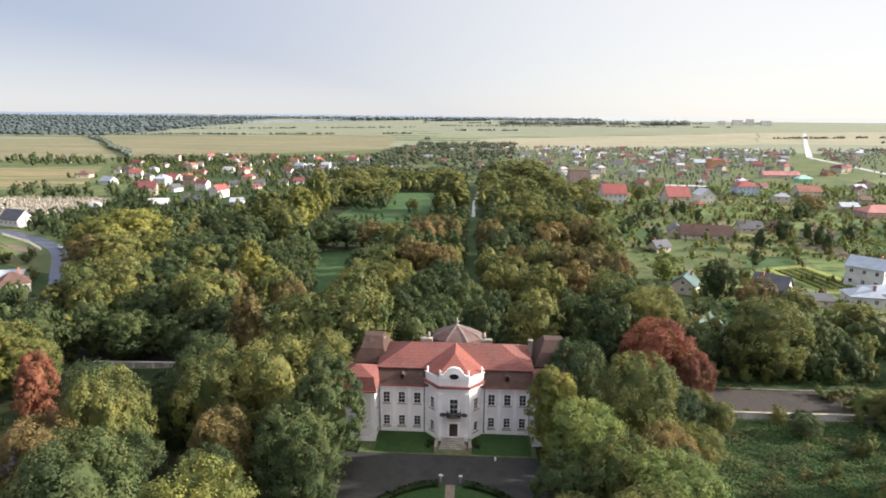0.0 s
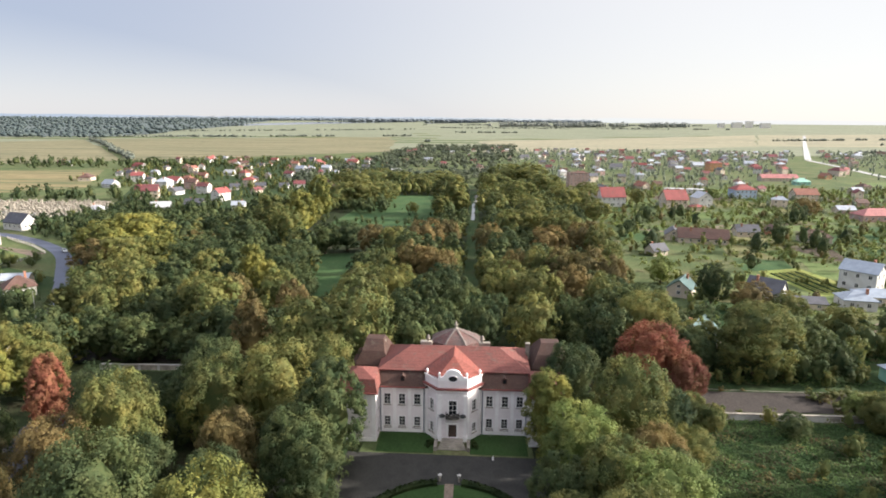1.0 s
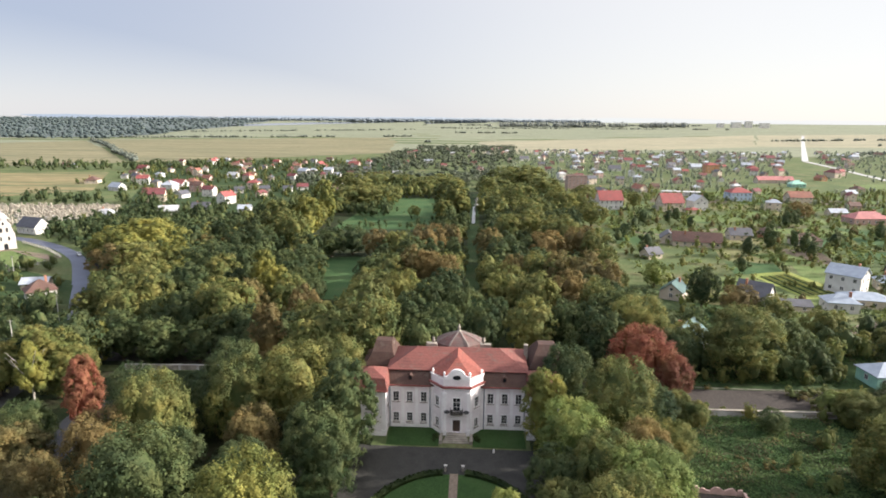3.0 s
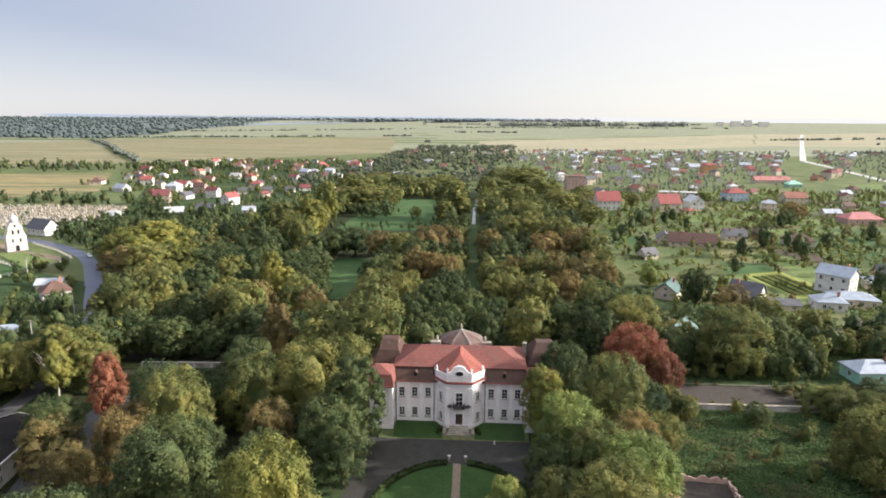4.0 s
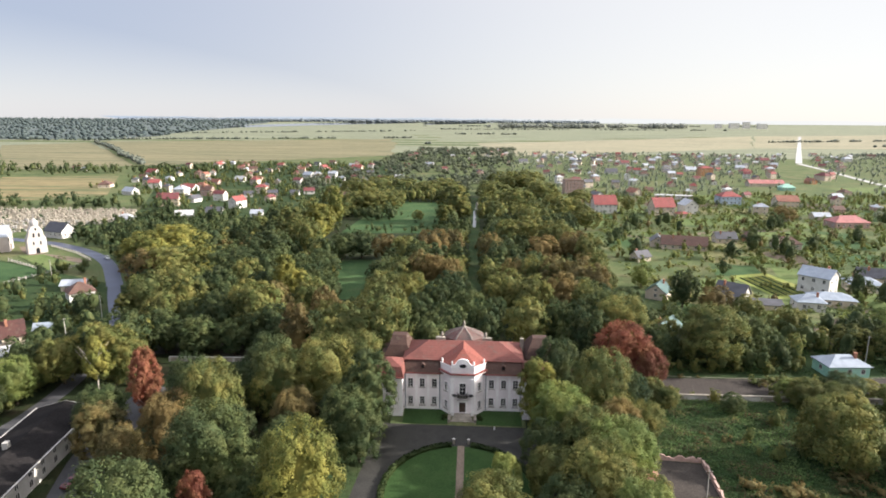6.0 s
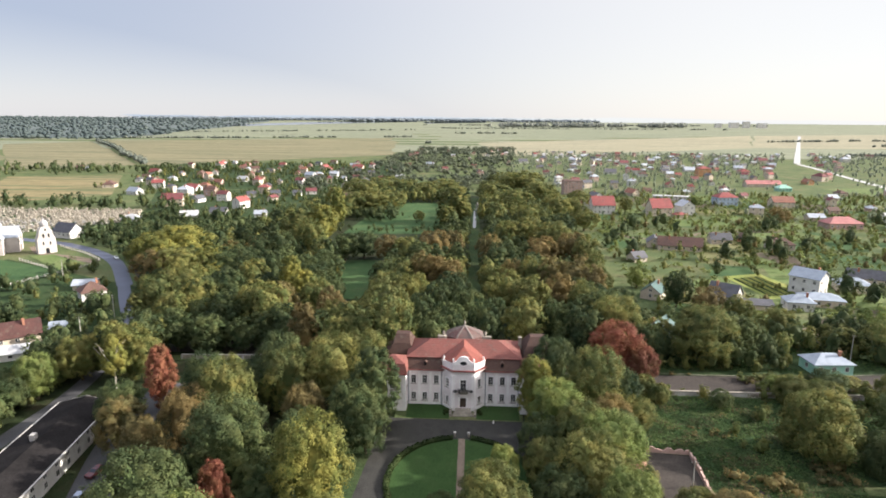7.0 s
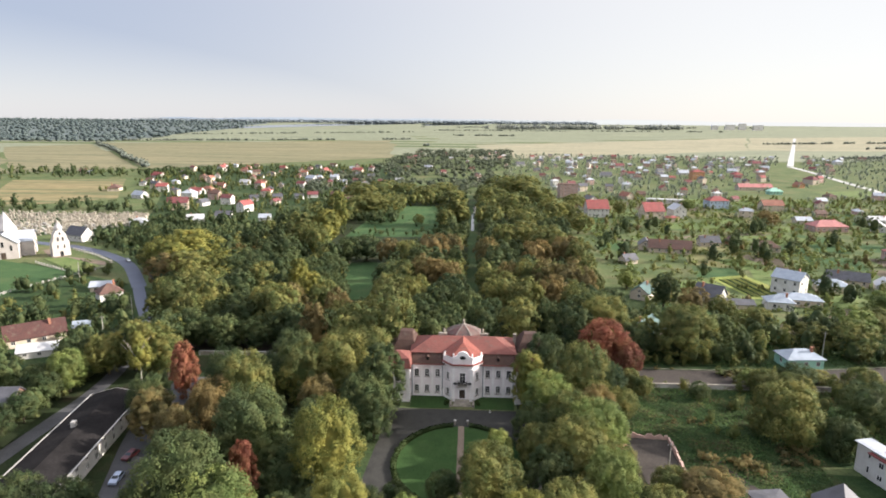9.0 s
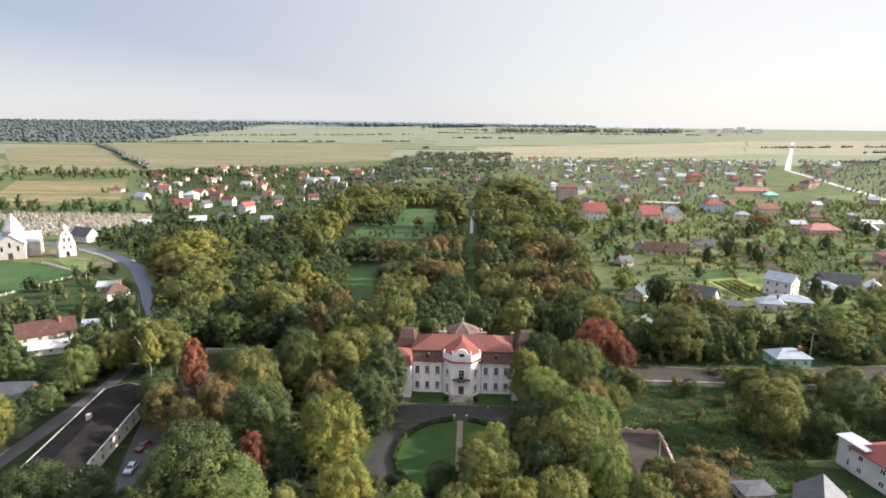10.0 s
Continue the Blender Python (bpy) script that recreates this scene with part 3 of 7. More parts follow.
def pilaster(parent, m, x, z0, z1, w=0.75):
    bm = bmesh.new()
    box(bm, x - w / 2, x + w / 2, -0.12, -0.003, z0, z1)
    box(bm, x - w / 2 - 0.1, x + w / 2 + 0.1, -0.2, -0.003, z0, z0 + 0.5)
    box(bm, x - w / 2 - 0.08, x + w / 2 + 0.08, -0.18, -0.003, z1 - 0.55, z1 - 0.02)
    part("pilaster", bm, plaster_trim, parent).matrix_basis = m


def band(name, parent, m, x0, x1, z0, z1, out, mat):
    bm = bmesh.new()
    box(bm, x0, x1, -out, -0.004, z0, z1)
    part(name, bm, mat, parent).matrix_basis = m


EAVE = 9.75
for side in (-1, 1):
    xs = (-14.3, -5.4) if side < 0 else (5.4, 14.3)
    cent = [abs(c) for c in (-12.75, -9.9, -6.95)]
    loc = sorted((c if side > 0 else -c) - xs[0] for c in cent)
    holes = [(c, 5.75, 1.25, 2.2) for c in loc] + [(c, 1.3, 1.2, 1.95) for c in loc] + [(c, 0.12, 0.55, 0.3, 1) for c in loc]
    m = wall_run("main_wall", palace, (xs[0], 0, 0), 0, xs[1] - xs[0], EAVE, holes)
    for c in loc:
        bm = bmesh.new()
        box(bm, c - 0.275, c + 0.275, 0.2, 0.3, 0.12, 0.42)
        part("cellar_vent", bm, iron, palace).matrix_basis = m
        band("apron", palace, m, c - 0.85, c + 0.85, 0.8, 0.92, 0.1, plinth_stone)
    ends = [(loc[0] + loc[1]) / 2, (loc[1] + loc[2]) / 2]
    for c in (0.42, *ends, xs[1] - xs[0] - 0.42):
        pilaster(palace, m, c, 0.75, EAVE - 0.55, 0.62)
    band("plinth", palace, m, 0, xs[1] - xs[0], 0, 0.72, 0.1, plaster_trim)
    band("cornice", palace, m, 0, xs[1] - xs[0], EAVE - 0.5, EAVE - 0.2, 0.3, plaster_trim)

# side pavilions in front, their outer and inner flanks
for side in (-1, 1):
    x0, x1 = (-21.2, -14.3) if side < 0 else (14.3, 21.2)
    c = 6.9 / 2
    m = wall_run("pavilion_front", palace, (x0, -4, 0), 0, 6.9, EAVE + 0.3, [(c, 5.75, 1.25, 2.2), (c, 1.3, 1.2, 1.95)])
    for p in (0.45, 6.45):
        pilaster(palace, m, p, 0.75, EAVE - 0.3, 0.7)
    band("plinth", palace, m, 0, 6.9, 0, 0.72, 0.1, plaster_trim)
    band("cornice", palace, m, -0.3, 7.2, EAVE - 0.15, EAVE + 0.15, 0.35, plaster_trim)
    fm = wall_run("pavilion_flank", palace, (x1 if side < 0 else x0 + W, -4 + W, 0) if side < 0 else (x0, -0.003, 0), 90 if side < 0 else -90, 4 - W - 0.003, EAVE + 0.3, [(1.7, 5.75, 0.9, 2.2), (1.7, 1.3, 0.9, 1.95)])
    wall_run("pavilion_flank", palace, (x0, 18, 0) if side < 0 else (x1, -4 + W, 0), -90 if side < 0 else 90, 22 - W, EAVE + 0.3, [(4 + 4.5 * k, f, 1.2, 2.0) for k in range(4) for f in (5.75, 1.3)])
bm = bmesh.new()
box(bm, -21.2 + W, 21.2 - W, 18 - W, 18, 0, EAVE)
part("rear_wall", bm, plaster, palace)

# the five-sided central bay
BZ = 12.3
FRONT = -3.1
fm = wall_run("bay_front", palace, (-2.7, FRONT, 0), 0, 5.4, BZ, [(2.7, 0.85, 1.5, 2.55, 1), (2.7, 5.3, 1.5, 2.95)])
ang = math.degrees(math.atan2(-FRONT, 2.7))
ln = math.hypot(2.7, FRONT)
lm = wall_run("bay_flank", palace, (-5.4, 0, 0), -ang, ln, BZ, [(ln / 2, 5.75, 1.25, 2.2), (ln / 2, 1.3, 1.2, 1.95)])
rm = wall_run("bay_flank", palace, (2.7, FRONT, 0), ang, ln, BZ, [(ln / 2, 5.75, 1.25, 2.2), (ln / 2, 1.3, 1.2, 1.95)])
for m, L in ((fm, 5.4), (lm, ln), (rm, ln)):
    for p in (0.35, L - 0.35):
        pilaster(palace, m, p, 0.75, EAVE - 0.3, 0.55)
    band("plinth", palace, m, 0, L, 0, 0.72, 0.1, plaster_trim)
    band("bay_cornice", palace, m, -0.15, L + 0.15, EAVE + 0.42, EAVE + 0.7, 0.35, plaster_trim)
    band("red_cornice", palace, m, -0.2, L + 0.2, EAVE + 0.705, EAVE + 1.05, 0.5, cornice_red)
    if m is not fm:
        band("parapet_coping", palace, m, -0.1, L + 0.1, BZ, BZ + 0.14, 0.16, plaster_trim)

# curved parapet gable with its oval window
bm = bmesh.new()
ring = [(-2.7, BZ + 0.003), (2.7, BZ + 0.003), (2.7, BZ + 0.55), (2.1, BZ + 0.6), (1.75, BZ + 0.8), (1.6, BZ + 1.15)]
ring += [(1.42 * math.cos(a), BZ + 1.15 + 0.95 * math.sin(a)) for a in [math.pi * k / 12 for k in range(13)]]
ring += [(-1.6, BZ + 1.15), (-1.75, BZ + 0.8), (-2.1, BZ + 0.6), (-2.7, BZ + 0.55)]
front = [bm.verts.new((x, FRONT, z)) for x, z in ring]
back = [bm.verts.new((x, FRONT + 0.5, z)) for x, z in ring]
bm.faces.new(front)
bm.faces.new(list(reversed(back)))
for i in range(len(ring)):
    j = (i + 1) % len(ring)
    bm.faces.new((front[j], front[i], back[i], back[j]))
part("parapet_gable", bm, plaster_trim, palace, "curved white parapet gable")
bm = bmesh.new()
oz, oy = BZ + 0.38, FRONT
loft(bm, [[(0.82 * s * math.cos(a), oy + dy, oz + 0.5 * s * math.sin(a)) for a in [-2 * math.pi * k / 20 for k in range(20)]] for s, dy in ((1.0, -0.09), (0.98, -0.005))])
oval = part("oval_window", bm, glass_dark, palace, "dark oval window in the gable")
bm = bmesh.new()
for a, b in zip(range(20), range(1, 21)):
    p = [(r * math.cos(2 * math.pi * k / 20), r2 * math.sin(2 * math.pi * k / 20)) for k in (a, b) for r, r2 in ((0.86, 0.54), (1.02, 0.7))]
    vs = [[bm.verts.new((x, oy + dy, oz + z)) for x, z in p] for dy in (-0.14, -0.006)]
    for f in ((0, 1, 3, 2),):
        bm.faces.new([vs[0][i] for i in f])
    bm.faces.new((vs[0][1], vs[1][1], vs[1][3], vs[0][3]))
    bm.faces.new((vs[0][0], vs[0][2], vs[1][2], vs[1][0]))
part("oval_surround", bm, plaster, oval)

# vases on the bay's corners
for x, y in ((-5.0, -0.2), (5.0, -0.2), (-2.55, FRONT + 0.3), (2.55, FRONT + 0.3)):
    bm = bmesh.new()
    turned(bm, [(0.22, 0), (0.22, 0.18), (0.09, 0.26), (0.24, 0.52), (0.28, 0.66), (0.14, 0.78), (0.2, 0.86), (0.04, 1.05)], 10, (x, y, BZ + 0.15 if abs(x) > 3 else BZ + 0.5))
    part("vase", bm, plaster_trim, palace, "white stone vase on the parapet", True)

# door, balcony, steps
bm = bmesh.new()
for s in (-1, 1):
    x = s * 0.37
    box(bm, x - 0.36, x + 0.36, FRONT + 0.2, FRONT + 0.28, 0.85, 3.4)
    for z in (1.05, 2.2):
        box(bm, x - 0.24, x + 0.24, FRONT + 0.16, FRONT + 0.198, z, z + 0.95)
door = part("door", bm, door_wood, palace, "dark oak double door")
bm = bmesh.new()
box(bm, 0.04, 0.09, FRONT + 0.1, FRONT + 0.158, 1.95, 2.1)
part("door_handle", bm, iron, door)
bm = bmesh.new()
for a in ((-1.15, -0.76, 0.3, 3.6), (0.76, 1.15, 0.3, 3.6), (-1.15, 1.15, 3.602, 3.95)):
    box(bm, a[0], a[1], FRONT - 0.3, FRONT - 0.004, a[2], a[3])
box(bm, -1.45, 1.45, FRONT - 0.5, FRONT - 0.004, 3.952, 4.15)
part("portal", bm, plaster_trim, palace, "moulded white door surround")
bm = bmesh.new()
slab(bm, [(-1.3, FRONT - 0.01), (-1.3, FRONT - 0.7), (-0.7, FRONT - 1.15), (0.7, FRONT - 1.15), (1.3, FRONT - 0.7), (1.3, FRONT - 0.01)], 4.9, 5.1)
balcony = part("balcony", bm, plinth_stone, palace, "small stone balcony over the door")
bm = bmesh.new()
box(bm, -0.045, 0.045, -0.045, 0.045, 5.1, 6.045)
baluster = mesh_of(bm, "baluster", iron)
bm = bmesh.new()
rail = [(-1.25, FRONT - 0.05), (-1.25, FRONT - 0.68), (-0.68, FRONT - 1.1), (0.68, FRONT - 1.1), (1.25, FRONT - 0.68), (1.25, FRONT - 0.05)]
for (ax, ay), (bx, by) in zip(rail, rail[1:]):
    n = max(2, int(math.hypot(bx - ax, by - ay) / 0.14))
    for k in range(n):
        o = new("baluster", baluster)
        o.parent = balcony
        o.location = (ax + (bx - ax) * k / n, ay + (by - ay) * k / n, 0)
    L = math.hypot(bx - ax, by - ay)
    m = pose(ax, ay, 0, 0, 0, math.degrees(math.atan2(by - ay, bx - ax)))
    box(bm, 0, L, -0.04, 0.04, 6.05, 6.13, m)
part("railing", bm, iron, balcony, "black iron balcony railing")
for s in (-1, 1):
    bm = bmesh.new()
    turned(bm, [(0.1, 0), (0.55, 0.12), (0.62, 0.3), (0.35, 0.5)], 10, (s * 1.95, FRONT - 0.5, 5.2))
    box(bm, s * 1.95 - 0.06, s * 1.95 + 0.06, FRONT - 0.5, FRONT - 0.01, 5.14, 5.26)
    part("flower_basket", bm, iron, palace, "dark flower basket on a bracket")
steps = thing("steps", "broad weathered stone steps before the palace door", "steps")
for k in range(5):
    bm = bmesh.new()
    box(bm, -2.0 - 0.18 * k, 2.0 + 0.18 * k, FRONT - 1.5 - 0.42 * k, FRONT - 0.3 if k == 0 else FRONT - 1.5 - 0.42 * (k - 1) - 0.003, 0, 0.85 - 0.17 * k)
    part("step", bm, plinth_stone, steps)
for s in (-1, 1):
    bm = bmesh.new()
    box(bm, s * 3.05 - 0.3, s * 3.05 + 0.3, FRONT - 3.5, FRONT - 0.5, 0, 0.75)
    part("cheek_wall", bm, plinth_stone, steps)


# roofs
def roof_part(name, rings, mat, label="", cap=True):
    bm = bmesh.new()
    loft(bm, rings, 0, cap)
    return part(name, bm, mat, palace, label)


roof_part("lower_roof", [rect(-14.4, 14.4, -0.75, 18.4, EAVE - 0.18), rect(-14.4, 14.4, -0.75, 18.4, EAVE + 0.1), rect(-14.2, 14.2, 1.6, 14.3, 12.2)], roof_dark, "steep lower mansard roof, tile darkened for its dimmer slope")
band("eave_gutter", palace, pose(-14.3, 0, 0), 0, 8.9, EAVE - 0.19, EAVE + 0.04, 0.95, cornice_red)
band("eave_gutter", palace, pose(5.4, 0, 0), 0, 8.9, EAVE - 0.19, EAVE + 0.04, 0.95, cornice_red)
roof_part("upper_roof", [rect(-14.85, 14.85, 1.15, 14.8, 12.2), rect(-14.8, 14.8, 1.2, 14.7, 12.36), rect(-8.9, 8.9, 7.8, 8.1, 14.95)], roof_tile, "hipped red tile main roof")
for a, b in ((-21.4, -14.42), (14.42, 21.4)):
    roof_part("wing_roof", [rect(a, b, 2.2, 18.4, EAVE + 0.305), rect(a, b, 2.2, 18.4, EAVE + 0.5), rect(a + 2.6, b - 2.6, 4.0, 16.6, EAVE + 1.1)], roof_dark, "low dark brown roof of the side wing")
for x in (-9.75, 9.75):
    bm = bmesh.new()
    box(bm, x - 0.4, x + 0.4, -0.05, 1.6, 10.6, 11.45)
    vs = [bm.verts.new(p) for p in ((x - 0.5, -0.15, 11.452), (x + 0.5, -0.15, 11.452), (x, -0.15, 11.85), (x - 0.5, 1.8, 11.452), (x + 0.5, 1.8, 11.452), (x, 1.8, 11.85))]
    for f in ((0, 1, 2), (5, 4, 3), (0, 2, 5, 3), (1, 4, 5, 2), (0, 3, 4, 1)):
        bm.faces.new([vs[i] for i in f])
    dm = part("dormer", bm, roof_dark, palace, "tiny roof dormer with a dark opening")
    bm = bmesh.new()
    box(bm, x - 0.28, x + 0.28, -0.09, -0.054, 10.72, 11.4)
    part("dormer_opening", bm, glass_dark, dm)
# bay roof: two slopes running into the main roof, tile lightened as if sunlit
bm = bmesh.new()
pts = {"ap": (0, 2.4, 15.0), "bk": (0, 8.0, 15.0), "fl": (-2.9, FRONT + 0.45, BZ + 0.4), "fr": (2.9, FRONT + 0.45, BZ + 0.4), "l": (-5.6, 0.4, BZ + 0.1), "r": (5.6, 0.4, BZ + 0.1), "lb": (-5.6, 1.6, BZ + 0.1), "rb": (5.6, 1.6, BZ + 0.1)}
V = {k: bm.verts.new(p) for k, p in pts.items()}
for f in ("ap fl fr", "ap l fl", "ap fr r", "ap bk lb l", "ap r rb bk"):
    bm.faces.new([V[k] for k in f.split()])
part("bay_roof", bm, roof_sunlit, palace, "red tiled roof of the central bay, lightened for sunlight")
# pavilion roofs
for s in (-1, 1):
    x0, x1 = sorted((s * 14.0, s * 21.6))
    cx = (x0 + x1) / 2
    roof_part("pavilion_roof", [rect(x0, x1, -4.5, 3.0, EAVE + 0.2), rect(x0, x1, -4.5, 3.0, EAVE + 0.42), rect(x0 + 0.55, x1 - 0.55, -3.5, 2.4, 12.3), rect(cx - 0.6, cx + 0.6, -0.8, 0.2, 13.35)], roof_tile, "bell-shaped red tile pavilion roof")
    band("pavilion_gutter", palace, pose(x0, -4.0, 0), -0.1, 7.7, EAVE + 0.05, EAVE + 0.32, 0.75, cornice_red)
    # taller rear pavilions with dark roofs
    y0, y1 = 6.5, 15.5
    x0, x1, cx = (-19.8, -13.4, -16.6) if s < 0 else (15.6, 23.0, 19.3)
    bm = bmesh.new()
    box(bm, x0 + 0.4, x1 - 0.4, y0, y1, 0, 11.0)
    part("rear_pavilion", bm, wall_mats['rose'], palace)
    roof_part("rear_roof", [rect(x0 - 0.3, x1 + 0.3, y0 - 0.6, y1 + 0.6, 11.0), rect(x0 - 0.3, x1 + 0.3, y0 - 0.6, y1 + 0.6, 11.2), rect(x0 + 0.9, x1 - 0.9, y0 + 1.0, y1 - 1.0, 13.6), rect(cx - 1.8, cx + 1.8, y0 + 3.2, y1 - 3.2, 15.4)], roof_dark, "dark brown mansard roof of the rear pavilion")
    bm = bmesh.new()
    box(bm, s * 14.9 - 0.4, s * 14.9 + 0.4, 10.6, 11.4, 11.5, 14.6)
    box(bm, s * 14.9 - 0.48, s * 14.9 + 0.48, 10.5, 11.5, 14.6, 14.8)
    part("chimney", bm, plinth_stone, palace)
# rainwater pipes where the bay meets the main walls
pipe_mat = surface("blue-grey painted zinc", (0.16, 0.18, 0.23), (0.12, 0.13, 0.17), 1, 6, 0.5, 0.0, 0.15, 0.4)
for x in (-14.0, -5.62, 5.62, 14.0):
    bm = bmesh.new()
    turned(bm, [(0.09, 0.2), (0.09, EAVE - 0.5), (0.2, EAVE - 0.35), (0.22, EAVE - 0.2)], 8, (x, -0.24, 0))
    part("downpipe", bm, pipe_mat, palace, "blue-grey rainwater pipe with a hopper")
# garden-side dome behind the ridge
dome = []
for k, (sx_, sy_, z) in enumerate(((5.2, 4.0, 12.4), (5.2, 4.0, 13.7), (4.3, 3.3, 14.35), (3.0, 2.4, 15.0), (1.5, 1.3, 15.6), (0.5, 0.5, 16.0))):
    dome.append([(sx_ * math.cos(2 * math.pi * i / 8 + math.pi / 8) / math.cos(math.pi / 8), 15.5 + sy_ * math.sin(2 * math.pi * i / 8 + math.pi / 8) / math.cos(math.pi / 8), z) for i in range(8)])
bm = bmesh.new()
loft(bm, [[(x, y, z) for x, y, _ in dome[0]] for z in (0.0, 12.39)])
part("garden_bay", bm, plaster, palace, "eight-sided garden bay under the dome")
dome_roof = roof_part("dome_roof", dome, roof_lichen, "weathered red tiled dome roof with grey lead hips")
for i in range(8):
    bm = bmesh.new()
    for a, b in zip(dome[1:], dome[2:]):
        p, q = Vector(a[i]), Vector(b[i])
        s = (q - p).normalized().cross(Vector((0, 0, 1))).normalized() * 0.3
        n = s.cross(q - p).normalized() * 0.12
        vs = [bm.verts.new(v) for v in (p - s, p + n, p + s, q + s, q + n, q - s)]
        bm.faces.new((vs[0], vs[1], vs[4], vs[5]))
        bm.faces.new((vs[1], vs[2], vs[3], vs[4]))
    part("hip", bm, roof_slate, dome_roof)
bm = bmesh.new()
turned(bm, [(0.7, 15.9), (0.35, 16.2), (0.2, 16.5), (0.42, 16.8), (0.2, 17.1), (0.04, 17.8)], 8, (0, 15.5, 0))
part("finial", bm, plinth_stone, palace, "stone finial on the dome", True)
for s in (-1, 1):
    bm = bmesh.new()
    box(bm, s * 6.0 - 1.2, s * 6.0 + 1.2, 10.2, 11.4, 13.0, 14.8)
    turned(bm, [(0.35, 14.8), (0.2, 15.0), (0.42, 15.4), (0.3, 15.7), (0.28, 16.0), (0.05, 16.3)], 8, (s * 5.6, 10.8, 0))
    part("attic_pedestal", bm, plinth_stone, palace, "stone pedestal with a vase on the ridge")


# ---- houses ----
hrng = random.Random(5)
ROOF_WORDS = {'oxblood': "dark red-brown tile", 'red': "bright red tile", 'orange': "orange tile", 'brown': "brown tile", 'maroon': "maroon tile", 'pink': "faded pink tile", 'dark': "dark slate", 'grey': "grey zinc", 'whitem': "white sheet-metal", 'bluem': "pale blue sheet-metal", 'mint': "mint green sheet-metal", 'teal': "dark green sheet-metal"}
WALL_WORDS = {'dull': "dull brick", 'white': "white", 'cream': "cream", 'green': "mint green", 'orange': "orange", 'blue': "pale blue", 'brick': "orange brick", 'rose': "pinkish"}


def house(x, y, w, d, h, turn, wall='white', roof='red', rise=3.0, kind="gable", storeys=1, note="among gardens", chimney=True, cols=0, group="village houses", sides=True):
    """A house with pierced-looking casements set in reveals, a pitched roof with eaves, and a chimney. w runs along the ridge."""
    hs = thing("house", f"{WALL_WORDS[wall]} {'house' if storeys < 3 else 'block'}, {ROOF_WORDS[roof]} roof, {note}", "house", pose(x, y, terrain(x, y), 0, 0, turn), group)
    bm = bmesh.new()
    box(bm, -w / 2, w / 2, -d / 2, d / 2, -0.3, h)
    if kind == "gable":
        for s in (-1, 1):
            a = [bm.verts.new(p) for p in ((s * w / 2, -d / 2, h), (s * w / 2, d / 2, h), (s * w / 2, 0, h + rise))]
            b = [bm.verts.new(p) for p in ((s * (w / 2 - 0.3), -d / 2, h), (s * (w / 2 - 0.3), d / 2, h), (s * (w / 2 - 0.3), 0, h + rise))]
            bm.faces.new(a)
            bm.faces.new(b[::-1])
    part("wall", bm, wall_mats[wall], hs)
    bm = bmesh.new()
    e, t = 0.5, 0.18
    if kind == "gable":
        k = rise / (d / 2)
        for s in (-1, 1):
            p = [(0, rise), (s * (d / 2 + e), -k * e), (s * (d / 2 + e), -k * e + t), (0, rise + t * 1.3)]
            lo = [bm.verts.new((-w / 2 - e, py, h + pz + 0.02)) for py, pz in p]
            hi = [bm.verts.new((w / 2 + e, py, h + pz + 0.02)) for py, pz in p]
            for q in (lo, hi[::-1]) if s > 0 else (lo[::-1], hi):
                bm.faces.new(q)
            for i in range(4):
                j = (i + 1) % 4
                if i == 3:
                    continue
                q = (lo[i], hi[i], hi[j], lo[j])
                bm.faces.new(q if s < 0 else q[::-1])
    else:
        r = max(0.05, w / 2 - d / 2)
        loft(bm, [rect(-w / 2 - e, w / 2 + e, -d / 2 - e, d / 2 + e, h), rect(-w / 2 - e, w / 2 + e, -d / 2 - e, d / 2 + e, h + t), [(-r, -0.06, h + rise), (r, -0.06, h + rise), (r, 0.06, h + rise), (-r, 0.06, h + rise)]])
    rf = part("roof", bm, roof_mats[roof], hs)
    if chimney:
        cx, cy = hrng.choice((-0.25, 0.25)) * w, hrng.choice((-0.15, 0.15)) * d
        bm = bmesh.new()
        box(bm, cx - 0.35, cx + 0.35, cy - 0.35, cy + 0.35, h + rise * 0.4, h + rise + 0.8)
        box(bm, cx - 0.43, cx + 0.43, cy - 0.43, cy + 0.43, h + rise + 0.8, h + rise + 0.95)
        part("chimney", bm, wall_mats['brick'], rf)
    near = math.hypot(x, y) < 260
    n = cols or max(2, int(w / 3.6))
    sh = h / storeys
    for st in range(storeys):
        z = st * sh + sh * 0.34
        for i in range(n):
            xx = -w / 2 + w * (i + 0.5) / n
            house_window(hs, pose(xx, -d / 2, z), sh, near)
        if sides:
            for s, a in ((-1, -90), (1, 90)):
                for k in range(max(1, int(d / 4.5))):
                    yy = -d / 2 + d * (k + 0.5) / max(1, int(d / 4.5))
                    house_window(hs, pose(s * w / 2, yy, z, 0, 0, a), sh, near)
    if kind == "gable" and rise > 2.6:
        for s, a in ((-1, -90), (1, 90)):
            house_window(hs, pose(s * w / 2, 0, h + 0.3, 0, 0, a), 2.6, near)
    return hs


window_meshes = {}


def house_window(parent, m, sh, near=True):
    hgt = round(min(1.6, sh * 0.46), 1)
    key = (hgt, near)
    if key not in window_meshes:
        bm = bmesh.new()
        wd = 1.25
        lattice(bm, wd, hgt, 0.11, [0], [], -0.07, -0.02, None if near else 1)
        fr = mesh_of(bm, "window", [frame_white, glass_dark])
        bm = bmesh.new()
        box(bm, -wd / 2 + 0.02, wd / 2 - 0.02, -0.018, 0.03, 0.02, hgt - 0.02)
        window_meshes[key] = (fr, mesh_of(bm, "pane", glass_dark))
    fr, pn = window_meshes[key]
    o = new("window", fr)
    o.parent = parent
    o.matrix_basis = m
    if near:
        q = new("pane", pn)
        q.parent = o


house_spots = []


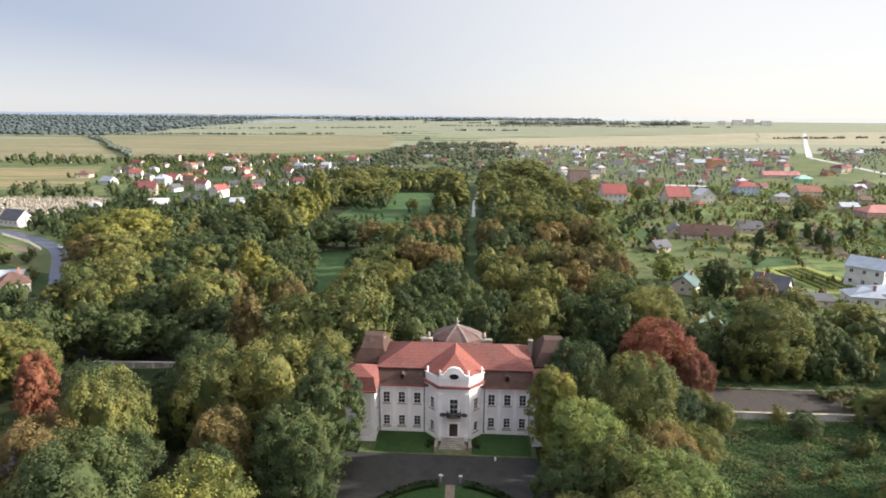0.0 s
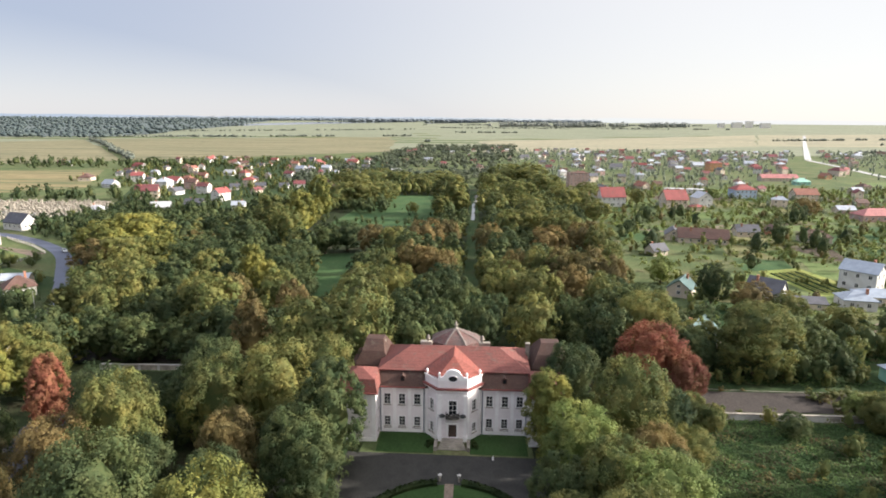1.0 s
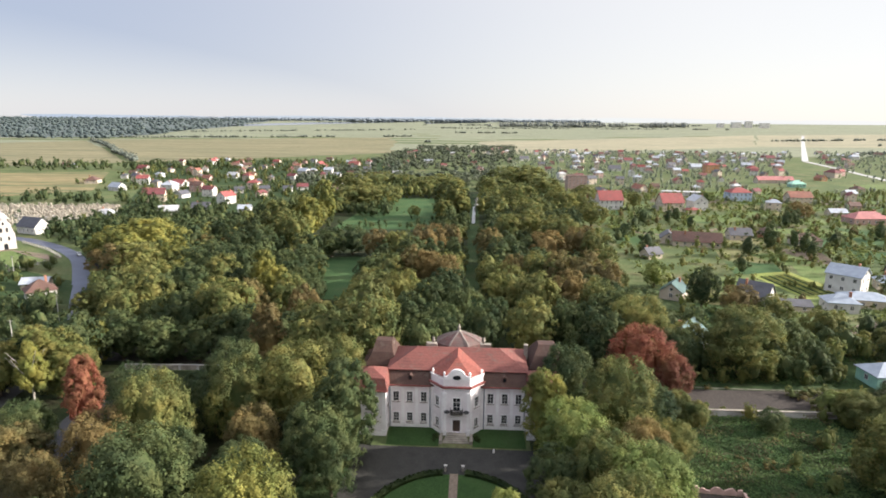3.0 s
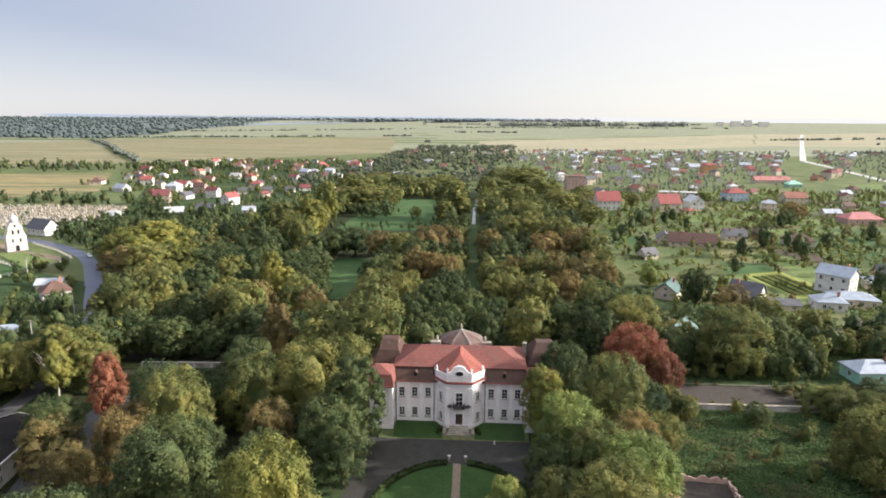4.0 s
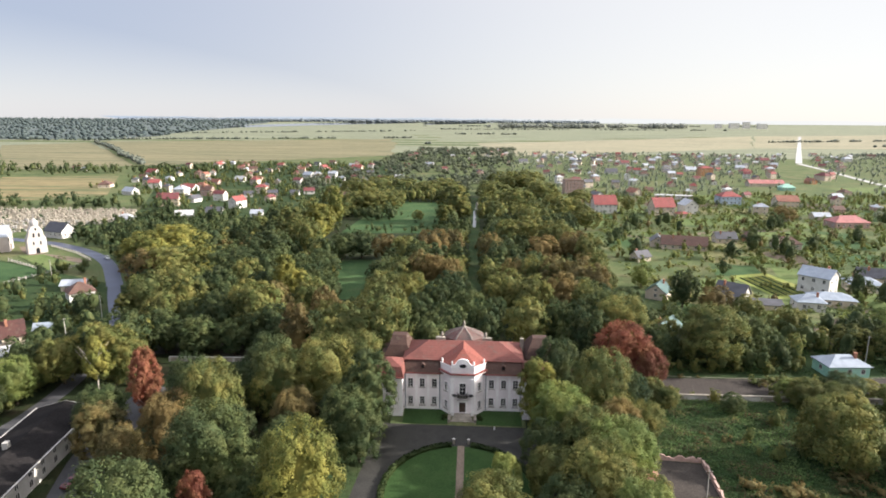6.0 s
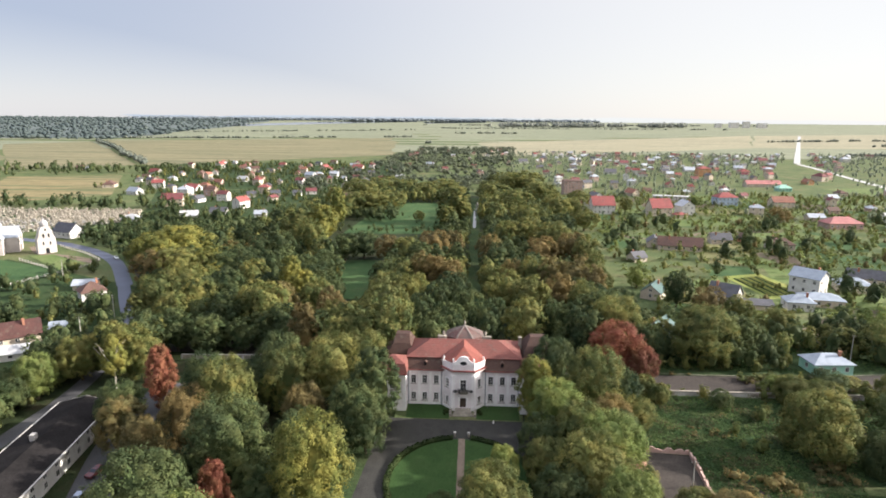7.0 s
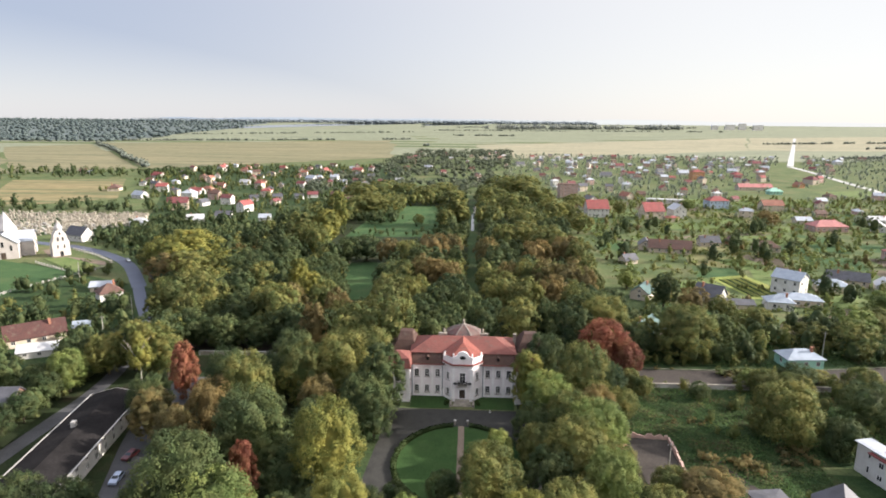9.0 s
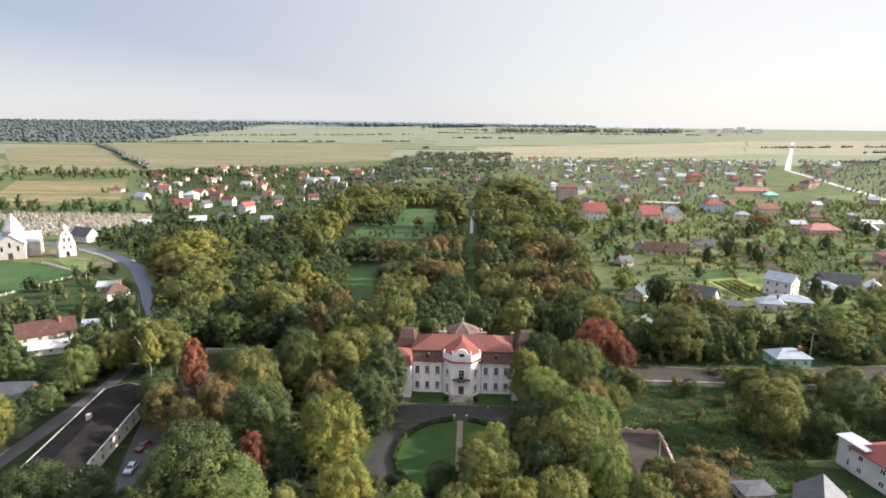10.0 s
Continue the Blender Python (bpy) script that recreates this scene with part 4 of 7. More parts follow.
def village(rows, note):
    for x, y, w, wall, roof in rows:
        w = max(8, min(w * 0.85, 16))
        st = 2 if hrng.random() < 0.35 else 1
        house(x, y, w, w * hrng.uniform(0.6, 0.8), 3.0 * st + 0.4, hrng.uniform(-25, 25) + hrng.choice((0, 0, 90)), wall, roof, w * 0.26, hrng.choice(("gable", "gable", "hip")), st, note)
        house_spots.append((x, y, w))


village([
    (-384, 480, 18, 'cream', 'brown'), (-324, 422, 16, 'white', 'grey'), (-417, 637, 18, 'white', 'red'), (-329, 476, 13, 'white', 'red'), (-250, 349, 19, 'cream', 'maroon'), (-273, 419, 16, 'white', 'grey'),
    (-204, 281, 14, 'white', 'whitem'), (-284, 460, 16, 'white', 'red'), (-321, 580, 11, 'cream', 'orange'), (-283, 485, 12, 'cream', 'orange'), (-377, 750, 14, 'white', 'red'), (-330, 716, 13, 'white', 'brown'),
    (-270, 560, 13, 'white', 'whitem'), (-238, 520, 11, 'cream', 'red'), (-205, 445, 12, 'cream', 'red'), (-189, 342, 15, 'white', 'red'), (-190, 300, 14, 'white', 'dark')], "in the village")
village([
    (-236, 262, 14, 'white', 'whitem'), (-243, 712, 13, 'cream', 'orange'), (-198, 593, 14, 'white', 'grey'), (-220, 757, 15, 'cream', 'red'), (-233, 873, 13, 'white', 'brown'), (-170, 760, 18, 'cream', 'red'),
    (-152, 779, 12, 'white', 'maroon'), (-89, 613, 12, 'white', 'whitem'), (-178, 389, 9, 'cream', 'maroon'), (-167, 429, 9, 'white', 'dark'), (-537, 681, 10, 'white', 'grey'), (-554, 690, 13, 'cream', 'brown'),
    (-149, 275, 8, 'white', 'grey'), (-219, 535, 10, 'cream', 'dark'), (-240, 375, 12, 'white', 'dark')], "in the village")
village([
    (91, 952, 22, 'white', 'dark'), (134, 1009, 17, 'cream', 'dark'), (183, 967, 14, 'white', 'grey'), (146, 757, 10, 'white', 'grey'), (129, 538, 12, 'cream', 'dark'), (198, 733, 22, 'white', 'dark'),
    (119, 437, 15, 'white', 'dark'), (162, 469, 17, 'cream', 'orange'), (235, 700, 14, 'white', 'brown'), (373, 1104, 16, 'white', 'grey'), (293, 791, 14, 'white', 'dark'), (329, 792, 20, 'white', 'grey'),
    (276, 531, 12, 'cream', 'brown'), (424, 844, 16, 'white', 'grey'), (400, 769, 21, 'cream', 'red')], "in the suburb")
village([
    (342, 534, 17, 'green', 'mint'), (411, 615, 14, 'orange', 'orange'), (451, 662, 22, 'cream', 'maroon'), (378, 491, 13, 'cream', 'brown'), (266, 938, 18, 'white', 'maroon'), (441, 979, 18, 'cream', 'dark'),
    (535, 1006, 22, 'cream', 'maroon'), (510, 918, 17, 'white', 'grey'), (786, 1308, 18, 'white', 'brown'), (730, 1085, 22, 'white', 'grey'), (884, 1257, 22, 'cream', 'brown'), (409, 1093, 13, 'white', 'dark'),
    (454, 1095, 16, 'cream', 'grey'), (184, 561, 9, 'white', 'grey')], "in the suburb")


def fill_village(count, x0, x1, y0, y1, note, gap=24, roofs=('red', 'brown', 'dark', 'grey', 'maroon', 'orange', 'brown', 'dark'), ok=lambda x, y: True):
    made = tries = 0
    while made < count and tries < 4000:
        tries += 1
        x, y = hrng.uniform(x0, x1), hrng.uniform(y0, y1)
        if ok(x, y) and all(math.hypot(x - a, y - b) > gap for a, b, c in house_spots):
            village([(x, y, hrng.uniform(8.5, 12.5), hrng.choice(('white', 'cream', 'cream', 'rose')), hrng.choice(roofs))], note)
            made += 1


# the plainly seen houses east of the park
house(106, 345, 18, 12, 7.4, 8, 'white', 'red', 6.4, "gable", 2, "beside the park trees")
house(92, 352, 9, 9, 5.0, 98, 'white', 'red', 4.5, "gable", 2, "beside the park trees")
house(150, 340, 17, 12, 6.6, 12, 'cream', 'red', 6.4, "gable", 2, "with a lower wing")
house(162, 326, 10, 7, 2.8, 12, 'cream', 'red', 1.6, "hip", 1, "a low wing", False)
house(172, 345, 12, 11, 7.4, 100, 'white', 'grey', 4.0, "gable", 2, "in a garden")
house(229, 409, 18, 13, 7.2, 5, 'blue', 'red', 4.2, "hip", 2, "in a garden")
house(102, 472, 18, 13, 14.5, 5, 'rose', 'brown', 1.2, "hip", 5, "of five storeys", False, 5)
house(321, 713, 17, 13, 11.0, 5, 'orange', 'red', 3.0, "hip", 3, "of three storeys")
house(272, 395, 18, 12, 5.6, 0, 'cream', 'orange', 4.2, "gable", 2, "in a garden")
house(338, 575, 40, 11, 4.0, 3, 'cream', 'pink', 3.6, "gable", 1, "long and low")
house(193, 443, 34, 9, 3.4, -12, 'white', 'whitem', 0.8, "hip", 1, "long and low", False)
house(122, 205, 24, 11, 3.0, -14, 'cream', 'brown', 4.2, "gable", 1, "in a garden")
house(110, 214, 12, 8, 3.0, 76, 'cream', 'dark', 3.0, "gable", 1, "in a garden")
house(153, 226, 12, 8, 3.0, 0, 'cream', 'dark', 3.2, "gable", 1, "in a garden")
house(170, 230, 9, 7, 2.8, 90, 'brick', 'brown', 2.4, "gable", 1, "in a garden", False)
house(89, 172, 8, 6.5, 2.6, 25, 'cream', 'dark', 2.6, "gable", 1, "beside the park edge")
house(182, 212, 14, 9, 3.0, -5, 'cream', 'brown', 3.6, "hip", 1, "in a garden")
house(148, 117, 12, 10, 7.4, -48, 'white', 'bluem', 3.0, "gable", 2, "over a garden")
house(131, 92, 10, 8, 3.4, -10, 'white', 'bluem', 2.6, "hip", 1, "in a yard")
house(143, 98, 15, 9, 3.0, -12, 'cream', 'bluem', 2.2, "hip", 1, "in a yard", False)
house(169, 121, 13, 9, 3.4, -15, 'cream', 'bluem', 2.6, "hip", 1, "in a garden")
house(184, 134, 17, 8, 3.2, -25, 'cream', 'dark', 3.2, "gable", 1, "in a yard")
house(195, 124, 9, 7, 3.0, 65, 'white', 'grey', 2.6, "gable", 1, "in a yard")
house(107, 103, 11, 9, 2.6, -42, 'white', 'dark', 4.2, "gable", 1, "at the park edge")
house(113, 92, 14, 7, 2.2, -8, 'cream', 'dark', 1.4, "gable", 1, "low, beside the next one", False)
house(78, 104, 10, 8, 3.2, 60, 'cream', 'teal', 3.0, "gable", 1, "half hidden by trees")
house(65, 52, 11, 10, 3.4, 55, 'cream', 'teal', 4.0, "gable", 1, "half hidden by trees")
house(107, 29.5, 11.5, 7.5, 3.2, 4, 'green', 'bluem', 2.4, "hip", 1, "in a garden")
house(262, 290, 24, 13, 4.0, 4, 'rose', 'pink', 4.2, "hip", 1, "in a garden")
house(248, 190, 16, 12, 5.0, 5, 'rose', 'pink', 3.6, "hip", 2, "in a garden")
house(318, 322, 16, 10, 4.4, 5, 'white', 'whitem', 2.4, "gable", 1, "in a garden")
house(300, 292, 13, 9, 4.0, 60, 'white', 'whitem', 3.0, "gable", 1, "in a garden")
house(262, 323, 12, 8, 3.0, 0, 'cream', 'grey', 2.4, "gable", 1, "in a garden")
house(97, -38, 15, 11, 5.8, 14, 'white', 'red', 3.2, "hip", 2, "with a side wing")
house(90.2, -34, 3.4, 7, 6.8, 14, 'white', 'grey', 0.25, "hip", 2, "a flat-roofed side wing", False)
house(62, -46.5, 6.5, 4.6, 2.2, 8, 'cream', 'dark', 0.7, "hip", 1, "low, used as a shed", False)
house(35.6, -30, 5, 4, 2.2, 0, 'rose', 'pink', 1.6, "hip", 1, "a hut by the ruined yard", False)
house(72, -53, 12, 9, 2.8, 62, 'cream', 'dark', 3.6, "gable", 1, "in a yard", False)
for a in ((106, 345), (92, 352), (150, 340), (172, 345), (229, 409), (102, 472), (321, 713), (272, 395), (338, 575), (193, 443), (122, 205), (153, 226), (182, 212), (150, 119), (169, 121), (184, 134), (107, 103), (262, 290), (248, 190), (318, 322), (135, 93)):
    house_spots.append((*a, 14))
fill_village(60, -420, -100, 380, 850, "in the village", 19, ok=lambda x, y: x > -0.55 * y - 90 and x < -60 - 0.08 * y)
fill_village(140, 100, 900, 480, 1250, "in the suburb", 27, ('dark', 'grey', 'maroon', 'brown', 'red', 'whitem', 'grey'), ok=lambda x, y: x < 0.62 * y + 60 and x > 30 + 0.08 * y and abs(x - 606 - 0.517 * (y - 1020)) > 34)
fill_village(12, 225, 480, 180, 480, "in a garden", 30, ('dark', 'grey', 'brown', 'maroon', 'bluem'), ok=lambda x, y: x < 0.75 * y + 130)
for x, y, w, h in ((1480, 3650, 40, 26), (1560, 3620, 60, 32), (1640, 3640, 44, 38), (1715, 3600, 60, 30)):
    house(x, y, w, 14, h, 8, 'white', 'grey', 1.0, "hip", 9, "of nine storeys, far off", False, 7, "far blocks of flats")
fill_village(30, -130, 80, 600, 1430, "in the suburb", 30, ('dark', 'grey', 'brown', 'maroon', 'red', 'whitem'))


# ---- west side: church, bell tower, graveyard, road ----
church = thing("church", "white church with a steep tent roof and gabled arms", "church", pose(-258, 164, 0, 0, 0, 28))
white_r, white_m = surface("pale rosy render", (0.52, 0.475, 0.45), (0.43, 0.385, 0.36), 0.25, 3, 0.9, 0.01, 0.15), surface("pale sheet roof", (0.46, 0.44, 0.44), (0.36, 0.345, 0.35), 0.3, 2, 0.6, 0.01, 0.15, 0.3)
for half, h, rise, tn in ((7, 8.5, 5.1, 0), (6, 8.45, 5.05, 90)):
    bm = bmesh.new()
    loft(bm, [[(-half, s, -0.2), (half, s, -0.2), (half, s, h), (0, s, h + rise), (-half, s, h)] for s in (-13, 13)])
    part("arm", bm, white_r, church).matrix_basis = pose(0, 0, 0, 0, 0, tn)
for L, half, h, rise, tn in ((13, 7, 8.5, 5.1, 0), (13, 6, 8.45, 5.05, 90)):
    bm = bmesh.new()
    for s in (-1, 1):
        bm.faces.new([bm.verts.new(p) for p in ((0, -L - 0.4, h + rise + 0.1), (0, L + 0.4, h + rise + 0.1), (s * (half + 0.5), L + 0.4, h - 0.3), (s * (half + 0.5), -L - 0.4, h - 0.3))])
    r = part("roof", bm, roof_mats['grey'], church)
    r.matrix_basis = pose(0, 0, 0, 0, 0, tn)
    so = r.modifiers.new("thickness", 'SOLIDIFY')
    so.thickness = 0.15
bm = bmesh.new()
turned(bm, [(5.2, 10.5), (5.2, 14.5), (5.7, 14.55), (0.1, 24.5)], 8)
part("tent_roof", bm, white_m, church, "white eight-sided tent roof over the crossing")
bm = bmesh.new()
box(bm, -0.09, 0.09, -0.09, 0.09, 24.3, 26.6)
box(bm, -0.6, 0.6, -0.08, 0.08, 25.6, 25.8)
part("cross", bm, iron, church)
for x, y, a in ((0, -13, 0), (13, 0, 90), (-13, 0, -90)):
    bm = bmesh.new()
    box(bm, -1.1, 1.1, -0.12, 0.1, 0, 3.6)
    part("portal", bm, door_wood, church).matrix_basis = pose(x, y, 0, 0, 0, a)
    for k in (-3.8, 0, 3.8):
        bm = bmesh.new()
        box(bm, k - 0.5, k + 0.5, -0.1, 0.1, 4.6 + (2 if k == 0 else 0), 7.4 + (2 if k == 0 else 0))
        part("window", bm, glass_dark, church).matrix_basis = pose(x, y, 0, 0, 0, a)

tower = thing("bell_tower", "white stepped bell tower with arched openings by the churchyard", "bell tower", pose(-228.5, 165, 0, 0, 0, 48))
bm = bmesh.new()
loft(bm, [rect(-4.4, 4.4, -2.6, 2.6, -0.2), rect(-4.3, 4.3, -2.55, 2.55, 7.5), rect(-3.2, 3.2, -2.35, 2.35, 10.5), rect(-3.1, 3.1, -2.3, 2.3, 12.0), rect(-1.9, 1.9, -2.0, 2.0, 14.2)])
part("wall", bm, white_r, tower)
bm = bmesh.new()
turned(bm, [(1.9, 14.2), (1.9, 15.4), (2.2, 15.5), (1.9, 16.6), (1.1, 17.6), (0.3, 18.4), (0.05, 20.2)], 10)
part("cupola", bm, white_m, tower, "small white cupola")
for x, z, w, h in ((0, 0, 1.7, 3.0), (-1.6, 4.6, 0.7, 1.8), (1.6, 4.6, 0.7, 1.8), (-1.2, 8.6, 0.8, 2.2), (1.2, 8.6, 0.8, 2.2), (0, 12.2, 0.8, 1.3)):
    bm = bmesh.new()
    y = -2.6 + max(0, z - 6) * 0.055
    ring = [(x - w / 2, z), (x + w / 2, z)] + [(x + w / 2 * math.cos(a), z + h - w / 2 + w / 2 * math.sin(a)) for a in [math.pi * k / 6 for k in range(7)]]
    f = [bm.verts.new((px, y - 0.08, pz)) for px, pz in ring]
    b = [bm.verts.new((px, y + 0.3, pz)) for px, pz in ring]
    bm.faces.new(f)
    for i in range(len(f)):
        bm.faces.new((f[(i + 1) % len(f)], f[i], b[i], b[(i + 1) % len(f)]))
    part("arch", bm, glass_dark, tower)

house(-246, 209, 15, 9.5, 4.2, -20, 'white', 'dark', 4.6, "gable", 1, "beside the graveyard", False, group="churchyard houses")
house(-152.3, 85.2, 9, 8, 3.2, 44, 'white', 'brown', 3.6, "hip", 1, "beside the road", group="roadside houses")
house(-163, 98, 9, 6, 2.4, 15, 'cream', 'grey', 1.6, "gable", 1, "behind the roadside cottage", False, group="roadside houses")
house(-147.5, 34, 17.5, 8.5, 3.0, 40, 'cream', 'oxblood', 3.8, "gable", 1, "long, beside a shed", group="roadside houses")
house(-137, 22, 12, 5.5, 2.4, 26, 'white', 'whitem', 1.6, "gable", 1, "low and long, used as a shed", False, group="roadside houses")
house(-137.5, 45, 6, 4.5, 2.4, 20, 'cream', 'bluem', 1.4, "gable", 1, "low, used as a shed", False, group="roadside houses")
house(-122.5, -18.5, 17, 9, 4.0, 8, 'dull', 'dark', 3.4, "gable", 1, "beside the long hall", False, group="roadside houses")

# the long hall with the dark roof
hall = thing("long_hall", "long run-down white hall with a broad dark pitched roof", "hall", pose(-86.7, -36.6, 0, 0, 0, 98))
bm = bmesh.new()
box(bm, -22, 22, -5.5, 5.5, -0.3, 5.0)
part("wall", bm, wall_mats['white'], hall)
bm = bmesh.new()
for s in (-1, 1):
    k = [(0, 6.3), (s * 6.3, 4.75), (s * 6.3, 5.0), (0, 6.6)]
    lo = [bm.verts.new((-22.6, py, pz)) for py, pz in k]
    hi = [bm.verts.new((22.6, py, pz)) for py, pz in k]
    for q in ((lo[0], hi[0], hi[1], lo[1]), (lo[1], hi[1], hi[2], lo[2]), (lo[2], hi[2], hi[3], lo[3]), lo, hi):
        bm.faces.new(q)
bmesh.ops.recalc_face_normals(bm, faces=bm.faces)
roof_hall = surface("tarred roof felt", (0.026, 0.024, 0.024), (0.017, 0.016, 0.016), 0.25, 2.5, 0.97, 0.02, 0.3, 0.03)
hall_roof = part("roof", bm, roof_hall, hall, "dark tarred roof with a pale verge")
for x in (-22.68, 22.62):
    bm = bmesh.new()
    for s in (-1, 1):
        a = [(x, 0, 6.63), (x, s * 6.35, 5.03), (x, s * 6.35, 4.7), (x, 0, 6.26)]
        b = [(p[0] + 0.06, p[1], p[2]) for p in a]
        va, vb = [bm.verts.new(p) for p in a], [bm.verts.new(p) for p in b]
        bm.faces.new(va)
        bm.faces.new(vb[::-1])
        for i in range(4):
            bm.faces.new((va[i], vb[i], vb[(i + 1) % 4], va[(i + 1) % 4]))
    part("verge_board", bm, concrete, hall)
for s in (-1, 1):
    bm = bmesh.new()
    box(bm, -22.6, 22.6, s * 6.4 - 0.16, s * 6.4 + 0.16, 4.8, 5.06)
    part("gutter", bm, concrete, hall)
bm = bmesh.new()
box(bm, 2, 3.2, 0.6, 1.6, 5.8, 7.6)
part("chimney", bm, concrete, hall_roof)
for i in range(10):
    for z in (0.8, 2.9):
        house_window(hall, pose(-19.5 + 4.3 * i, -5.5, z), 3.2)
for s in (-1, 1):
    for k in (-3.6, 0, 3.6):
        house_window(hall, pose(s * 22, k, 2.2, 0, 0, 90 * s), 3.2)

# street behind the palace with its garden walls
ribbon("street", [(-175, 30), (-121, 34), (-66, 35), (0, 30), (44, 19), (74, 18), (110, 20), (170, 30)], 10, street_earth, "brown earth street behind the palace", "street", 0.05)
ribbon("kerb", [(30, 24.8), (44, 24.3), (74, 23.3), (110, 25.3), (170, 35.3)], 0.22, plinth_stone, "pale kerb stones along the street", "kerb", 0.16)
for ax, ay, bx, by in ((40, 9, 106, 9.5), (-86, 25, -58, 26.2)):
    gw = thing("garden_wall", "long low grey garden wall with pale coping", "wall", pose(ax, ay, 0, 0, 0, math.degrees(math.atan2(by - ay, bx - ax))), "garden walls")
    L = math.hypot(bx - ax, by - ay)
    n = int(L / 4.4)
    bm = bmesh.new()
    box(bm, 0, L, 0, 0.35, 0, 1.3)
    part("wall", bm, concrete if ax > 0 else plinth_stone, gw)
    for k in range(n + 1):
        bm = bmesh.new()
        x = L * k / n
        box(bm, x - 0.3, x + 0.3, -0.12, -0.003, 0, 1.34)
        part("pier", bm, concrete, gw)
        if k < n and k % 3 != 1:
            bm = bmesh.new()
            box(bm, x + 1.2, x + 3.2, -0.03, -0.004, 0.3, 1.0)
            part("panel", bm, plinth_stone, gw)
    bm = bmesh.new()
    box(bm, -0.1, L + 0.1, -0.2, 0.5, 1.345, 1.47)
    part("coping", bm, plinth_stone if ax > 0 else concrete, gw)

# road, verge, car
ribbon("road", [(-420, 236), (-330, 216), (-253, 194), (-231, 186), (-204, 169), (-179, 146), (-155, 112), (-150, 104)], 6.4, asphalt_blue, "curving blue-grey asphalt road", "road", 0.07)
ribbon("road", [(-155, 112), (-138, 84), (-123.4, 61), (-114, 42), (-108, 28)], 4.8, asphalt_blue, "narrower blue-grey asphalt road past the park", "road", 0.076)
ribbon("pavement", [(-180, 157), (-172.5, 148), (-148.5, 114), (-131, 86), (-117, 63)], 1.5, street_earth, "pale kerbed footway along the road", "pavement", 0.16)
ribbon("forecourt", [(-246, 180), (-228, 162), (-204, 153), (-190, 146)], 6, dirt, "reddish earth forecourt of the church", "forecourt", 0.05)
patch("meadow", [(-231, 155), (-221, 160), (-188.5, 139.5), (-193.5, 126)], garden, "bright green churchyard lawn", "lawn", 0.24, 6)
patch("meadow", [(-262, 156), (-190, 128), (-201, 80), (-250, 84)], meadow, "green slope under the churchyard fence", "lawn", 0.12, 6)


def fence(points, spacing, label):
    f = thing("fence", label, "fence", group="churchyard fences")
    post = bmesh.new()
    box(post, -0.16, 0.16, -0.16, 0.16, 0, 1.3)
    box(post, -0.22, 0.22, -0.22, 0.22, 1.3, 1.42)
    pm = mesh_of(post, "post", white_r)
    for (ax, ay), (bx, by) in zip(points, points[1:]):
        L = math.hypot(bx - ax, by - ay)
        n = max(1, round(L / spacing))
        a = math.degrees(math.atan2(by - ay, bx - ax))
        for k in range(n):
            o = new("post", pm)
            o.parent = f
            o.matrix_basis = pose(ax + (bx - ax) * k / n, ay + (by - ay) * k / n, 0, 0, 0, a)
        bm = bmesh.new()
        for z in (0.35, 0.9):
            box(bm, 0, L, -0.05, 0.05, z, z + 0.16)
        part("rail", bm, concrete, f).matrix_basis = pose(ax, ay, 0, 0, 0, a)
    return f


fence([(-203, 82), (-196, 109), (-187, 139.5)], 3.2, "pale concrete fence with square white posts")
fence([(-228.6, 145), (-196, 126)], 3.2, "pale concrete fence with square white posts across the lawn")
fence([(-231, 180), (-206, 163.5), (-188, 148)], 3.2, "white-posted fence along the road")


def car(x, y, turn, paint, words, z=0.08):
    c = thing("car", f"{words} hatchback car parked on asphalt", "car", pose(x, y, z, 0, 0, turn), "cars")
    bm = bmesh.new()
    prof = [(-2.1, 0.35), (-2.15, 0.8), (-1.9, 0.95), (-0.9, 1.02), (-0.3, 1.45), (1.3, 1.48), (1.95, 1.0), (2.1, 0.9), (2.1, 0.35)]
    loft(bm, [[(px, sy_ * (0.82 if pz < 1.1 else 0.62), pz) for px, pz in prof] for sy_ in (-1, 1)])
    part("body", bm, surface(words + " car paint", paint, tuple(v * 0.8 for v in paint), 1, 6, 0.25, 0, 0.05, 0.6), c)
    bm = bmesh.new()
    for s in (-1, 1):
        bm.faces.new([bm.verts.new(p) for p in ((-0.75, s * 0.83, 1.03), (-0.25, s * 0.68, 1.4), (1.25, s * 0.68, 1.42), (1.75, s * 0.83, 1.03))])
    bm.faces.new([bm.verts.new(p) for p in ((-0.93, -0.7, 1.04), (-0.93, 0.7, 1.04), (-0.34, 0.58, 1.46), (-0.34, -0.58, 1.46))])
    part("glazing", bm, glass_dark, c)
    wm = bmesh.new()
    loft(wm, [[(0.31 * math.cos(a), y_, 0.31 * math.sin(a)) for a in [2 * math.pi * k / 12 for k in range(12)]] for y_ in (-0.1, 0.1)])
    wme = mesh_of(wm, "wheel", iron)
    for wx in (-1.3, 1.3):
        for wy in (-0.78, 0.78):
            o = new("wheel", wme)
            o.parent = c
            o.location = (wx, wy, 0.31)


car(-183, 153, 135, (0.7, 0.72, 0.75), "silver")
car(92, 251, 20, (0.8, 0.8, 0.82), "white", 0.1)
car(-72.4, -45, 96, (0.36, 0.42, 0.55), "pale blue")
car(-74.5, -36, 80, (0.12, 0.03, 0.03), "dark red")
ribbon("yard", [(-60, -75), (-70, -46), (-78, -20), (-80, 8)], 9, asphalt, "dark asphalt yard beside the hall", "yard", 0.05)
ribbon("yard", [(-104, -80), (-103.8, -41), (-103.3, -18), (-103.1, -6), (-105, 10), (-110, 28)], 4.6, asphalt, "asphalt lane behind the hall", "lane", 0.05)

